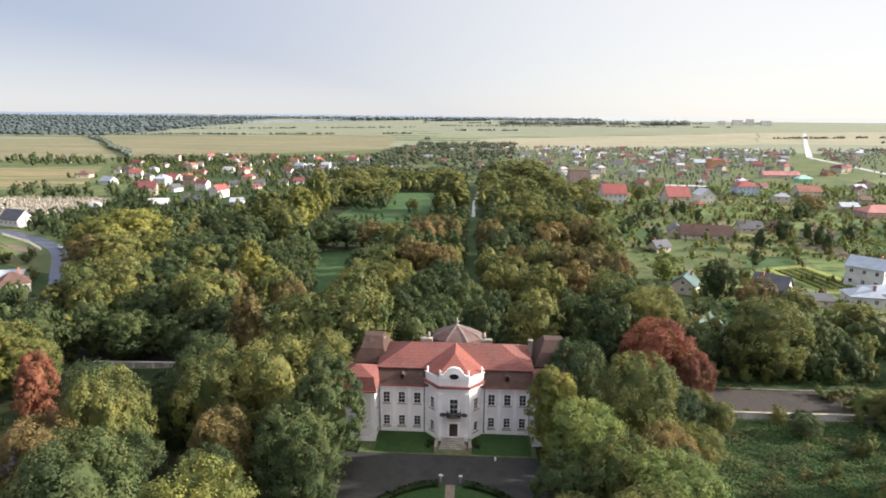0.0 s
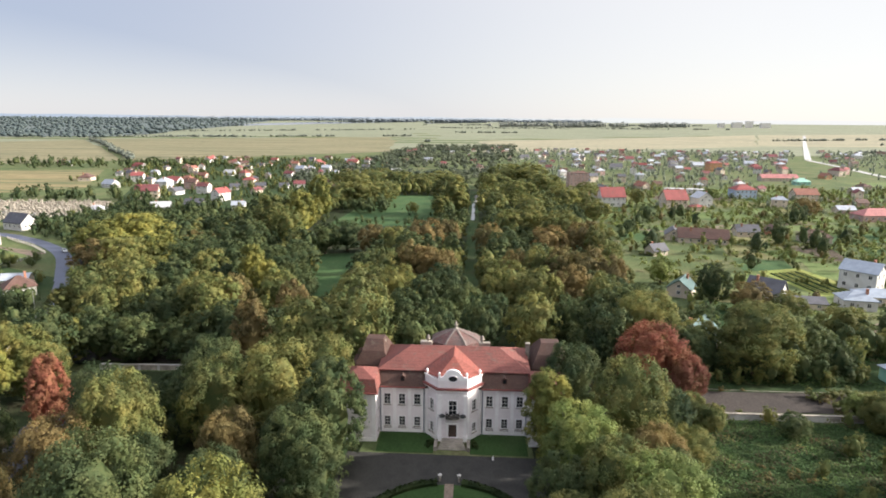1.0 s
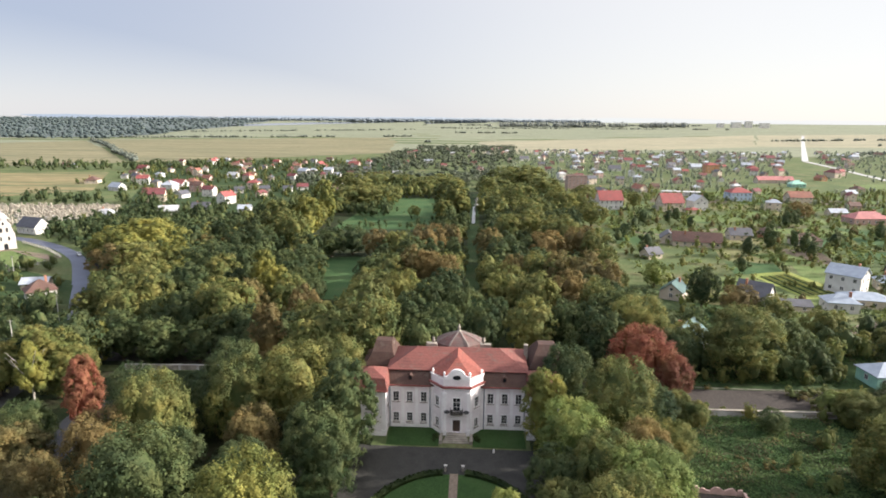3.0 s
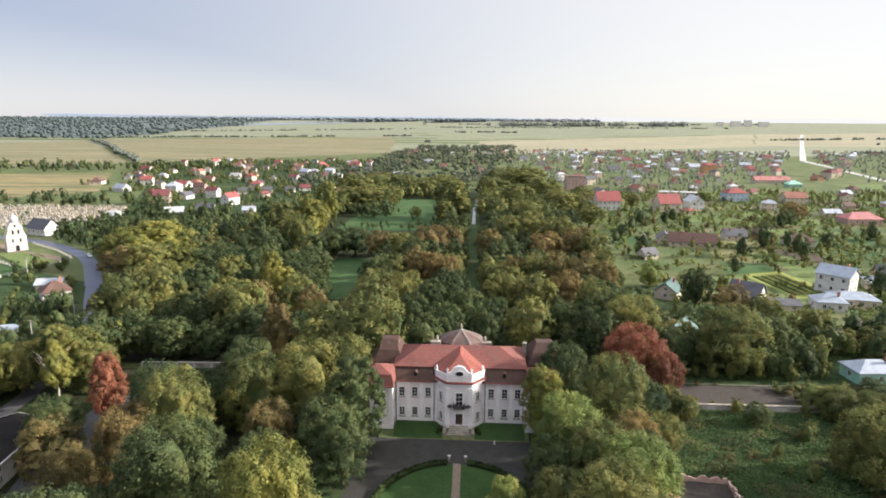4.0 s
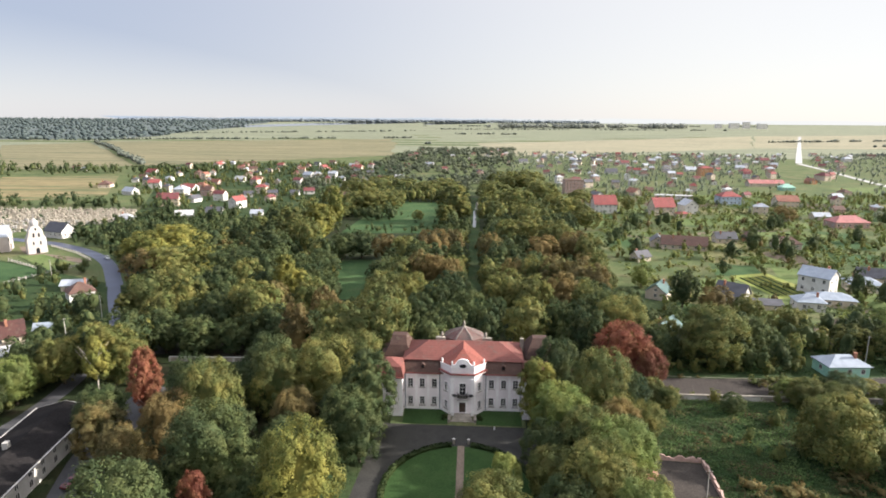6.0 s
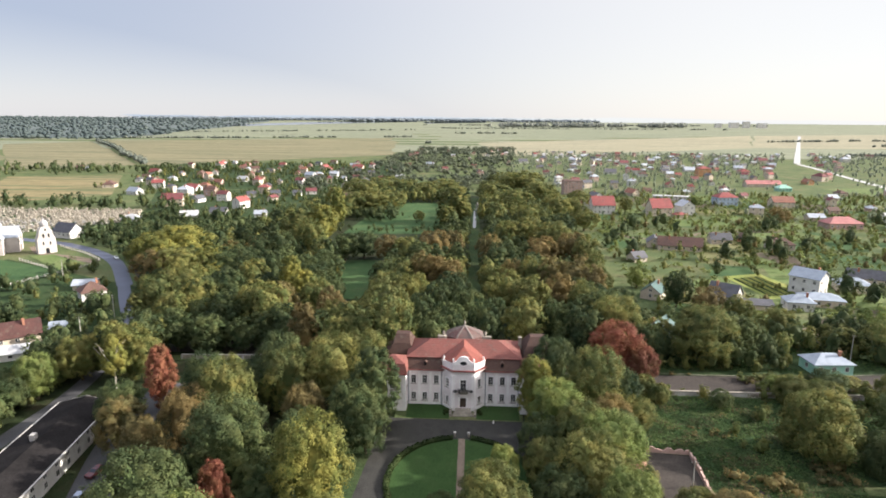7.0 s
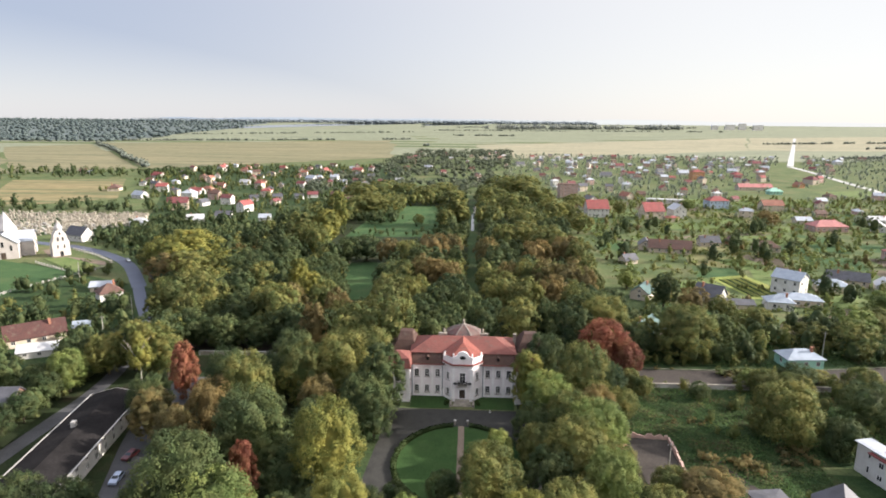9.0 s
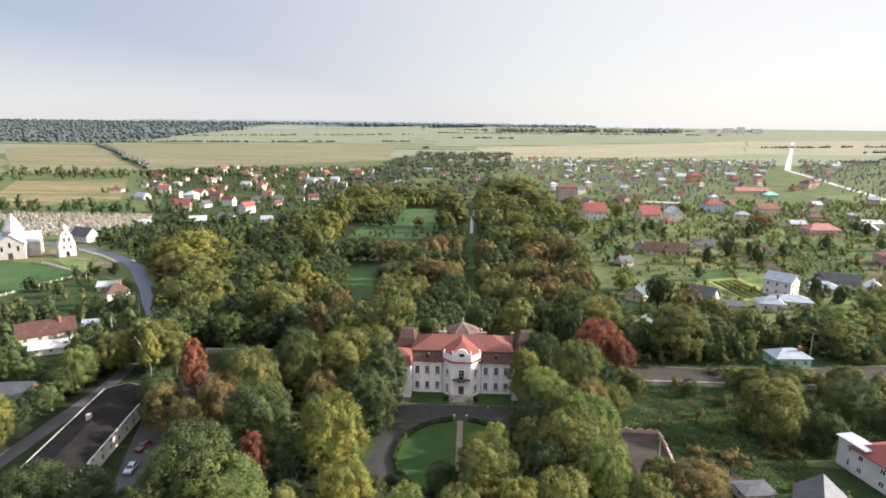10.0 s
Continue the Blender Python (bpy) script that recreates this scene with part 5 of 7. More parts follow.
# graveyard: rows of pale stones
grng = random.Random(9)
grave = thing("graveyard", "dense rows of pale gravestones and crosses on dry grass", "graveyard", kind="structure")
shapes = []
grave_stone = surface("cream limestone", (0.56, 0.50, 0.41), (0.36, 0.32, 0.26), 0.15, 2, 0.9, 0.01, 0.4)
for kind in range(3):
    bm = bmesh.new()
    if kind == 0:
        box(bm, -0.45, 0.45, -0.12, 0.12, 0, 1.3)
        box(bm, -0.6, 0.6, -0.3, 0.3, 0, 0.2)
    elif kind == 1:
        box(bm, -0.14, 0.14, -0.12, 0.12, 0, 2.0)
        box(bm, -0.55, 0.55, -0.1, 0.1, 1.3, 1.56)
        box(bm, -0.5, 0.5, -0.3, 0.3, 0, 0.35)
    else:
        box(bm, -0.5, 0.5, -0.14, 0.14, 0.15, 1.0)
        turned(bm, [(0.5, 0), (0.5, 0.1)], 8, (0, 0, 1.0))
        box(bm, -0.55, 0.55, -0.25, 1.6, 0, 0.22)
    shapes.append(mesh_of(bm, "gravestone", concrete if kind == 2 else grave_stone))
spots = []
for i in range(78):
    for j in range(34):
        u, v = i / 77, j / 33
        x = (-395 + 135 * u) * (1 - v) + (-292 + 52 * u) * v + grng.uniform(-0.7, 0.7)
        y = (312 + 4 * u) * (1 - v) + (214 + 55 * u) * v + grng.uniform(-0.8, 0.8)
        if grng.random() < 0.42:
            spots.append((x, y, grng.randrange(3), grng.uniform(1.0, 1.8)))
spots.sort(key=lambda s: s[1])
for x, y, k, s in spots[:290]:
    o = new("gravestone", shapes[k])
    o.parent = grave
    o.matrix_basis = pose(x, y, 0, 0, 0, grng.uniform(-15, 15)) @ Matrix.Diagonal((s, s, s, 1))
V, Fc, off = [], [], 0
for x, y, k, s in spots[290:]:
    me = shapes[k]
    V += [(v.co.x * s + x, v.co.y * s + y, v.co.z * s) for v in me.vertices]
    Fc += [[i + off for i in p.vertices] for p in me.polygons]
    off += len(me.vertices)
me = bpy.data.meshes.new("gravestones")
me.from_pydata(V, [], Fc)
me.materials.append(grave_stone)
tagged(new("gravestones", me), "mass of pale gravestones farther back in the graveyard", "gravestones", kind="stuff")
patch("graveyard_ground", [(-410, 318), (-255, 318), (-236, 268), (-295, 208)], dark_grass, "dry grass between the graves", "ground", 0.05, 6)


# ---- palace forecourt ----
def disc(name, cx, cy, rx, ry, z, mat, label, category, hole=None):
    bm = bmesh.new()
    ring = [(cx + rx * math.cos(2 * math.pi * k / 48), cy + ry * math.sin(2 * math.pi * k / 48)) for k in range(48)]
    bm.faces.new([bm.verts.new((x, y, z)) for x, y in ring])
    return solo(name, bm, mat, label, category, kind="structure")


patch("drive", [(-30, -8), (30, -8), (26, -62), (-26, -62)], gravel, "dark gravel forecourt and drive", "drive", 0.03, 6)
patch("lawn", [(-14, -0.2), (-3.4, -0.2), (-3.4, -7.6), (-14, -7.6)], lawn, "narrow mown lawn under the palace windows", "lawn", 0.07, 4)
patch("lawn", [(3.4, -0.2), (14, -0.2), (14, -7.6), (3.4, -7.6)], lawn, "narrow mown lawn under the palace windows", "lawn", 0.07, 4)
disc("lawn", 0, -34, 14.6, 16.8, 0.06, lawn, "oval lawn in the middle of the forecourt", "lawn")
patch("path", [(-0.75, -17), (0.75, -17), (0.75, -51), (-0.75, -51)], dirt, "reddish path across the oval lawn", "path", 0.09, 4)
# ground under and beside trees: shade is put into these dark colours
patch("lawn", [(-27, -6), (-19, -6), (-22, -62), (-30, -62)], dark_grass, "grass beside the drive, darkened for tree shade", "lawn", 0.06, 6)
patch("woodland_floor", [(-132, 20), (-16, 28), (-20, -95), (-128, -95)], floor_litter, "leaf-strewn floor under the trees, darkened for shade", "ground", 0.02, 10)
patch("woodland_floor", [(15, 28), (58, 28), (46, -95), (15, -95)], floor_litter, "leaf-strewn floor under the trees, darkened for shade", "ground", 0.02, 10)
patch("woodland_floor", [(-162, 240), (62, 240), (50, 26), (-98, 26)], floor_litter, "park floor under closed trees, darkened for shade", "ground", 0.034, 14)
patch("woodland_floor", [(-128, 450), (76, 450), (62, 240), (-140, 240)], floor_litter, "floor of the far park, darkened for shade", "ground", 0.034, 14)
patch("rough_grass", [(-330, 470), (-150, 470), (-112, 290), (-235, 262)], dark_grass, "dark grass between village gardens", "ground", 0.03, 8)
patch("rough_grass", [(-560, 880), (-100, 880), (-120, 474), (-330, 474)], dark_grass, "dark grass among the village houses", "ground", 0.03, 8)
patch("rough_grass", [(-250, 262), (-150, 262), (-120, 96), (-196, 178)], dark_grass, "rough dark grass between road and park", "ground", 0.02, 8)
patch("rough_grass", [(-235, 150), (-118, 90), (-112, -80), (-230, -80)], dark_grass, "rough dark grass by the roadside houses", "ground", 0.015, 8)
frng = np.random.default_rng(3)


def hedge_ring(name, a0, a1, rx, ry, w, h, label):
    """A clipped hedge along an arc of the oval, leaf sprays on a rounded body."""
    n = 60
    bm = bmesh.new()
    rings = []
    for k in range(n + 1):
        a = a0 + (a1 - a0) * k / n
        cx, cy = rx * math.cos(a), -34 + ry * math.sin(a)
        d = Vector((math.cos(a), math.sin(a)))
        s = 1 + 0.18 * noise.noise((k * 0.6, 3, 1))
        rings.append([(cx + d.x * o, cy + d.y * o, z) for o, z in ((-w * s, 0), (-w * s, h * 0.7 * s), (0, h * s), (w * s, h * 0.7 * s), (w * s, 0))])
    loft(bm, rings)
    hd = solo(name, bm, HEDGE, label, "hedge", "forecourt hedges")
    m = 1500
    aa = frng.uniform(a0, a1, m)
    oo = frng.uniform(-w, w, m)
    c = np.stack([(rx + oo) * np.cos(aa), -34 + (ry + oo) * np.sin(aa), h * (1 - 0.35 * np.abs(oo) / w) * frng.uniform(0.55, 1.2, m)], 1)
    t = frng.normal(size=(m, 3)) * 0.16
    b = frng.normal(size=(m, 3)) * 0.16
    q = np.stack([c + t, c + b, c - t, c - b], 1).reshape(-1, 3)
    o = new("leaves", array_mesh("leaves", q, np.zeros((0, 3), int), np.arange(m * 4).reshape(-1, 4), HEDGE))
    o.parent = hd


hedge_ring("hedge", math.radians(98), math.radians(258), 14.9, 17.1, 0.6, 0.8, "low dark hedge round the oval lawn")
hedge_ring("hedge", math.radians(-78), math.radians(82), 14.9, 17.1, 0.6, 0.8, "low dark hedge round the oval lawn")
for x in (-1.6, 1.6):
    v = thing("garden_vase", "pale stone garden vase on a pedestal at the path", "vase", pose(x, -16.2, 0), "garden vases")
    bm = bmesh.new()
    box(bm, -0.18, 0.18, -0.18, 0.18, 0, 0.8)
    part("pedestal", bm, plinth_stone, v)
    bm = bmesh.new()
    turned(bm, [(0.12, 0.8), (0.14, 0.9), (0.3, 1.1), (0.36, 1.25), (0.3, 1.28)], 12)
    part("bowl", bm, concrete, v)
bm = bmesh.new()
turned(bm, [(0.2, 0), (0.2, 0.2), (0.1, 0.3), (0.18, 0.5), (0.07, 0.75)], 8, (7.5, -9.2, 0))
solo("stone_marker", bm, plaster_trim, "small white stone ornament at the lawn's edge", "ornament")

for x, y, q in ((-3.9, -4.6, 0.85), (-4.5, -5.6, 0.6), (3.9, -4.6, 0.8), (4.5, -5.4, 0.65)):
    sh = array_mesh("shrub", *crown_arrays(frng, 0.85, 0.0, 1.5, 30, 700, 0.12, "round", 0.6), HEDGE)
    ob = tagged(new("shrub", sh), "small dark shrub beside the palace steps", "shrub", "shrubs by the steps")
    ob.matrix_basis = pose(x, y, 0.05) @ Matrix.Diagonal((q, q, q, 1))

# right-hand meadow, ruined yard, track
patch("rough_grass", [(40, 62), (175, 70), (178, 31), (44, 21)], dark_grass, "rank grass and scrub beyond the street", "ground", 0.04, 8)
patch("meadow", [(40, 8.7), (104, 9.2), (112, -30), (44, -30)], weeds, "rank green meadow below the stable", "meadow", 0.05, 8)
patch("meadow", [(112, 6), (160, 10), (160, -40), (100, -40)], weeds, "rough green slope with weeds", "meadow", 0.05, 8)
patch("meadow", [(44, -29.5), (165, -39), (165, -85), (44, -85)], weeds, "rank green slope at the houses", "meadow", 0.045, 8)
patch("yard", [(40, -20), (50, -21), (49, -38), (40, -40)], street_earth, "dark earth floor of a ruined yard", "yard", 0.08, 4)
ribbon("track", [(62, -41), (60, -36), (58, -30), (57, -26)], 2.4, street_earth, "trodden earth path to a shed", "track", 0.07)
ruin = thing("ruined_wall", "broken brick wall round an empty yard", "wall", kind="structure")
rr = random.Random(4)
for ax, ay, bx, by in ((39.5, -19.6, 50, -20.6), (50.2, -21, 49.2, -38)):
    L, n = math.hypot(bx - ax, by - ay), 14
    m = pose(ax, ay, 0, 0, 0, math.degrees(math.atan2(by - ay, bx - ax)))
    for k in range(n):
        bm = bmesh.new()
        h0, h1 = rr.uniform(0.5, 1.5), rr.uniform(0.5, 1.5)
        x0, x1 = L * k / n, L * (k + 1) / n - 0.03
        loft(bm, [[(x0, -0.25, 0), (x1, -0.25, 0), (x1, 0.25, 0), (x0, 0.25, 0)], [(x0, -0.25, h0), (x1, -0.22, h1), (x1, 0.22, h1 * 0.95), (x0, 0.25, h0 * 0.9)]])
        part("wall_stub", bm, wall_mats['rose'], ruin).matrix_basis = m


def pole(x, y, h, label):
    p = thing("utility_pole", label, "utility pole", pose(x, y, 0), "utility poles")
    bm = bmesh.new()
    turned(bm, [(0.14, -0.2), (0.09, h)], 8)
    part("post", bm, concrete, p)
    bm = bmesh.new()
    box(bm, -0.7, 0.7, -0.05, 0.05, h - 0.6, h - 0.48)
    part("crossarm", bm, bark, p)
    for k in (-0.6, 0, 0.6):
        bm = bmesh.new()
        turned(bm, [(0.05, h - 0.48), (0.06, h - 0.3), (0.02, h - 0.25)], 6, (k, 0, 0))
        part("insulator", bm, frame_white, p)


for x, y, h in ((118, 36, 9), (138, 330, 11), (-183, 112, 9), (-128, 60, 9), (215, 150, 9), (-126, 38, 8), (46.5, -33, 6), (95, 5, 6)):
    pole(x, y, h, "grey concrete utility pole with a crossarm")

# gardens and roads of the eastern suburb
# the avenue's shade is painted with the darkened grass
patch("avenue", [(0, 70), (6, 70), (8, 430), (1, 430)], dark_grass, "grass avenue on the park axis, darkened for shade", "avenue", 0.04, 8)
patch("garden", [(122, 142), (142, 149), (148, 112), (127, 105)], turf("yellow-green leaf crop", (0.17, 0.21, 0.055), (0.22, 0.255, 0.07), (0.25, 0.25, 0.08), 0.08, 1.0, 0.1), "bright vegetable garden", "garden", 0.05, 4)
for k in range(8):
    bm = bmesh.new()
    m = pose(128.5 + 1.9 * k, 109 + 0.6 * k, 0.06, 0, 0, 96)
    loft(bm, [[m @ Vector(p) for p in ((i, -0.4, 0), (i, -0.25, h), (i, 0.25, h), (i, 0.4, 0))] for i, h in ((i * 0.75, 0.32 + 0.25 * noise.noise((i * 0.7, k * 3.1, 0))) for i in range(40))])
    solo("vegetable_bed", bm, YELLOW if k % 2 else weeds, "long yellow-green vegetable bed in the garden", "vegetable bed", "vegetable beds")
for c in ([(140, 185), (160, 190), (165, 165), (145, 160)], [(185, 262), (225, 270), (235, 238), (195, 230)], [(140, 310), (185, 318), (190, 292), (145, 285)], [(225, 170), (250, 180), (262, 150), (232, 145)], [(95, 130), (120, 140), (124, 118), (98, 112)],
          [(300, 470), (380, 490), (390, 440), (310, 420)], [(210, 470), (290, 500), (300, 440), (220, 430)], [(-225, 250), (-170, 245), (-165, 215), (-215, 205)], [(400, 560), (520, 600), (540, 520), (430, 480)], [(110, 255), (140, 262), (142, 238), (112, 232)]):
    patch("garden", c, garden, "green garden plot between houses", "garden", 0.05, 5)
plot_rng = random.Random(17)
straw_plot = turf("dry straw-coloured grass", (0.15, 0.15, 0.065), (0.19, 0.18, 0.085), (0.13, 0.145, 0.06), 0.05, 1.0, 0.1)
dug_plot = turf("dug garden soil", (0.10, 0.08, 0.06), (0.13, 0.105, 0.08), (0.085, 0.075, 0.05), 0.08, 1.4, 0.08)
hedge_spots = []
for i in range(9):
    for j in range(11):
        cx, cy = 92 + 34 * i + 9 * (j % 2) + plot_rng.uniform(-5, 5), 76 + 36 * j + plot_rng.uniform(-5, 5)
        if not 0.06 * cy + 72 < cx < 0.78 * cy + 120 or plot_rng.random() < 0.22:
            continue
        a = radians(-14 + plot_rng.uniform(-6, 6))
        lx, ly = plot_rng.uniform(9, 15), plot_rng.uniform(11, 17)
        ring = [(cx + u * math.cos(a) - v * math.sin(a), cy + u * math.sin(a) + v * math.cos(a)) for u, v in ((-lx, ly), (lx, ly), (lx, -ly), (-lx, -ly))]
        mat, words = plot_rng.choice(((garden, "bright green grass plot between garden hedges"), (garden, "bright green grass plot between garden hedges"), (meadow, "deep green garden plot"), (straw_plot, "yellowish rough grass plot in the gardens"), (dug_plot, "dug brown soil of a kitchen garden")))
        patch("garden", ring, mat, words, "garden", 0.035 + 0.001 * (i * 11 + j) / 9, 4)
        for (ax, ay), (bx, by) in ((ring[0], ring[1]), (ring[1], ring[2])):
            if plot_rng.random() < 0.75:
                n = int(math.hypot(bx - ax, by - ay) / 2.2)
                hedge_spots += [(ax + (bx - ax) * k / n + plot_rng.uniform(-0.8, 0.8), ay + (by - ay) * k / n + plot_rng.uniform(-0.8, 0.8), plot_rng.uniform(0.1, 0.3)) for k in range(n) if plot_rng.random() < 0.8]
ribbon("road", [(463, 526), (486, 596), (520, 720), (564, 870), (600, 1010)], 9, wet_road, "wet shining village road", "road", 0.3)
ribbon("road", [(606, 1020), (800, 1396), (1040, 1860), (1500, 2750)], 11, wet_road, "straight wet road that shines towards the horizon", "road", 0.6, 10)
ribbon("lane", [(88, 262), (104, 240), (128, 236), (160, 262), (200, 268)], 4, dirt, "narrow earth lane among gardens", "lane", 0.06)
ribbon("lane", [(117, 40), (120, 54), (126, 72), (160, 84), (230, 100)], 4, dirt, "narrow earth lane among gardens", "lane", 0.06)
# lime avenue with its canal on the palace axis, meadows in the park
patch("meadow", [(-58, 90), (-37, 92), (-46, 162), (-66, 160)], meadow, "long green clearing in the park", "meadow", 0.05, 6)
patch("meadow", [(-82, 236), (-17, 240), (-17, 392), (-74, 396)], meadow, "wide green clearing in the park", "meadow", 0.05, 6)
patch("canal", [(2.2, 265), (4.4, 265), (5.4, 345), (3.0, 345)], water_mat, "narrow still canal on the park axis", "canal", 0.06, 8)
bm = bmesh.new()
turned(bm, [(1.6, 0), (1.6, 0.7), (0.7, 0.9), (0.5, 3.4), (1.3, 4.0), (1.1, 5.2), (0.3, 6.0)], 10, (5.5, 353, 0))
solo("monument", bm, concrete, "pale stone monument at the end of the canal", "monument")


# ---- planting ----
# single trees round the palace: x, y, height, crown radius, form, colour
# some leaf colours imitate the fall of light: darker west, paler east
NEAR = [
    (-32.5, -5, 19.5, 8, "broad", "olive"), (-42, -9, 18, 6.5, "broad", "olive"), (-25.5, 3.5, 18, 6.4, "broad", "olive"), (-20.4, -14, 20.8, 5.6, "tall", "green"), (-24.5, -22, 15.5, 5.4, "broad", "green"),
    (-26, -49, 21.5, 6.6, "broad", "yellow"), (-45, -41.5, 20, 7.6, "broad", "green"), (-35, -22, 14.5, 4.6, "broad", "brown"), (-75.5, -6.5, 16.8, 3.6, "tall", "red"), (-91.5, 0, 16.5, 3.4, "birch", "yellow")]
NEAR += [
    (-72, -30, 14.5, 5, "tall", "brown"), (-52, -23, 20.5, 6.2, "broad", "olive"), (-60, -14, 18, 5.5, "broad", "green"), (-58, -29, 16.5, 5.4, "broad", "brown"), (-63, -38, 14, 4, "broad", "brown"),
    (-48.5, -63, 21.5, 7.8, "broad", "green"), (-40, -69, 18, 7.2, "broad", "pale"), (-55, -70, 14, 5, "broad", "green"), (-41, -55, 16.2, 2.9, "tall", "red"), (-21, -62, 14.5, 5, "broad", "yellow")]
NEAR += [
    (5.6, -52, 14.5, 6.2, "broad", "olive"), (8.4, -36, 9.5, 3, "weep", "pale"), (17, -9, 17.6, 4.6, "tall", "yellow"), (20.5, -18, 15.6, 6.0, "broad", "pale"), (25, -27, 14.5, 6, "broad", "olive"),
    (29.5, -33, 15.5, 6.6, "broad", "pale"), (24, -43, 16, 6.4, "broad", "olive"), (29, -53, 15.5, 5.0, "broad", "pale"), (31, -8, 19.5, 6.8, "broad", "olive"), (23, 3, 18, 5.4, "broad", "green")]
NEAR += [
    (43, 20, 16.6, 7.4, "broad", "red"), (45.7, 35.6, 19.5, 8, "broad", "olive"), (36, 31, 17, 6, "broad", "green"), (33, -18.5, 12.5, 4.6, "broad", "brown"), (71.5, 32.5, 18, 9, "broad", "olive"),
    (78.5, -18.5, 14.5, 7.6, "weep", "olive"), (88, -26, 9, 4.5, "weep", "green"), (104, -9, 10.5, 7, "wide", "green"), (112, 6, 8.5, 5, "weep", "olive"), (128, 36, 12, 7, "broad", "olive")]
NEAR += [
    (-22, 22, 21.5, 8.4, "broad", "olive"), (-34, 22, 19, 7.6, "broad", "olive"), (-10, 24, 16.5, 5.6, "broad", "green"), (-26, 38.5, 21, 8, "broad", "olive"), (-47, 21, 20, 4.4, "tall", "brown"),
    (-57, 33, 15, 6.4, "broad", "green"), (-79, 30, 11, 6, "broad", "green"), (-65, 40.5, 19.5, 8, "broad", "olive"), (-97, 22, 16, 7, "broad", "green"), (-110, -4, 12.5, 4.8, "broad", "pale")]
NEAR += [
    (-110, -37, 12.5, 5, "broad", "yellow"), (-78, -66, 14, 6, "broad", "green"), (-68, -67, 14, 5.6, "broad", "green"), (-9, -65, 12, 4, "weep", "pale"), (0, -66, 12.5, 4.4, "broad", "olive"), (-31, -68, 13, 4.4, "slim", "olive"),
    (49, -49, 8.5, 6.2, "broad", "brown"), (43, -45, 7, 4, "weep", "olive"), (19, -62, 14, 5.4, "broad", "olive"), (12, -63, 12.5, 4.6, "weep", "yellow"), (36, -62, 13, 5, "broad", "olive")]
NEAR += [
    (5.5, 36, 16.5, 5, "broad", "green"), (-4.5, 31, 14.2, 4.4, "broad", "green"), (19, 40, 16.5, 6.6, "broad", "olive"), (-88, 8, 14, 5.4, "broad", "olive"), (-106, 8, 13, 5.5, "broad", "olive"), (-62, -4, 8, 3.6, "broad", "green"),
    (-48, 4, 17, 6, "broad", "green"), (-78, -20, 13, 5, "broad", "green"), (-54, -50, 14, 5, "broad", "green"), (-33, -33, 14, 5, "broad", "green"), (-3, -49, 7, 3.4, "wide", "green"), (-12.5, -52, 6, 3, "wide", "green")]
NEAR += [(-110.5, -12, 9, 3.6, "broad", "green"), (-110, -22, 8, 3.4, "broad", "green"), (-110.5, -31, 9.5, 4, "broad", "green"), (-111, -40, 9, 3.8, "broad", "olive"), (-117, -6, 9, 4, "broad", "green")]
# first three trees are added to darken a gap that is only shade
NEAR += [(-34, -51, 10, 4.4, "broad", "green"), (-37, -46, 11, 4.4, "broad", "green"), (-33, -60, 8, 4, "broad", "green"), (48.5, 15, 12, 4.2, "broad", "red"), (-49, -6, 13, 5, "broad", "green"), (-55, 4, 10, 4.4, "broad", "green"), (-44, -1, 13, 5, "broad", "green"), (-58, -6, 11, 4.4, "broad", "green"), (-46, -28, 13, 4.6, "broad", "green")]
NEAR += [
    (51, 5, 5, 3, "weep", "olive"), (-128, -20, 11, 5, "broad", "green"), (-111, 12, 10, 4.6, "broad", "olive"), (103, 52, 12, 6, "broad", "olive"), (-66, -84, 15, 7, "broad", "olive"), (-44, -84, 14, 6.4, "broad", "green"),
    (54, 30, 13, 5, "broad", "green"), (60, 38, 12, 5, "broad", "olive"), (38, -4, 13, 5.5, "broad", "green"), (34, -23, 11, 4.4, "broad", "green"), (32, -45, 12, 4.4, "broad", "olive"), (41, -12, 9, 4, "broad", "olive")]
NEAR += [
    (-92, 8, 17.5, 5.2, "tall", "olive"), (-100, 12, 16, 4.8, "tall", "olive"), (-90, 31, 11.5, 5.4, "broad", "green"), (-99, 46, 15, 5.5, "broad", "olive"), (-95, 57, 17, 6, "broad", "olive"), (-80, 31, 12, 6, "broad", "green"),
    (-92, 34, 12, 6, "broad", "green"), (-112, 20, 10, 5, "broad", "green"), (-69, 31, 11, 5.6, "broad", "green"), (-46, 30, 14, 6, "broad", "green"), (48, 8, 6, 3.2, "weep", "olive"), (92, 4, 7, 5, "wide", "olive")]
NEAR += [
    (17.5, -26, 11, 4.6, "broad", "green"), (16.8, -35, 10.5, 4.4, "broad", "olive"), (18.5, -47, 12, 5, "broad", "green"), (86, 7, 7, 4.6, "weep", "olive"), (97, 11, 7, 5, "wide", "green"), (105, 16, 3.6, 4, "wide", "olive"), (84, 12, 5, 3.4, "weep", "pale"),
    (66, 3, 4.5, 3, "wide", "green"), (115, -18, 9, 6, "wide", "brown"), (125, -8, 9, 6.5, "wide", "green"), (-17, -58, 8, 3.6, "wide", "green"), (-20.8, -25, 12.5, 4.6, "broad", "green")]
for i, (x, y, h, r, f, c) in enumerate(NEAR):
    tree(x, y, r / FORMS[f][0], f, c, y < 10 or c == "red" or (x > 40 and y < 36), "trees round the palace", "near the palace", i % 2, h)

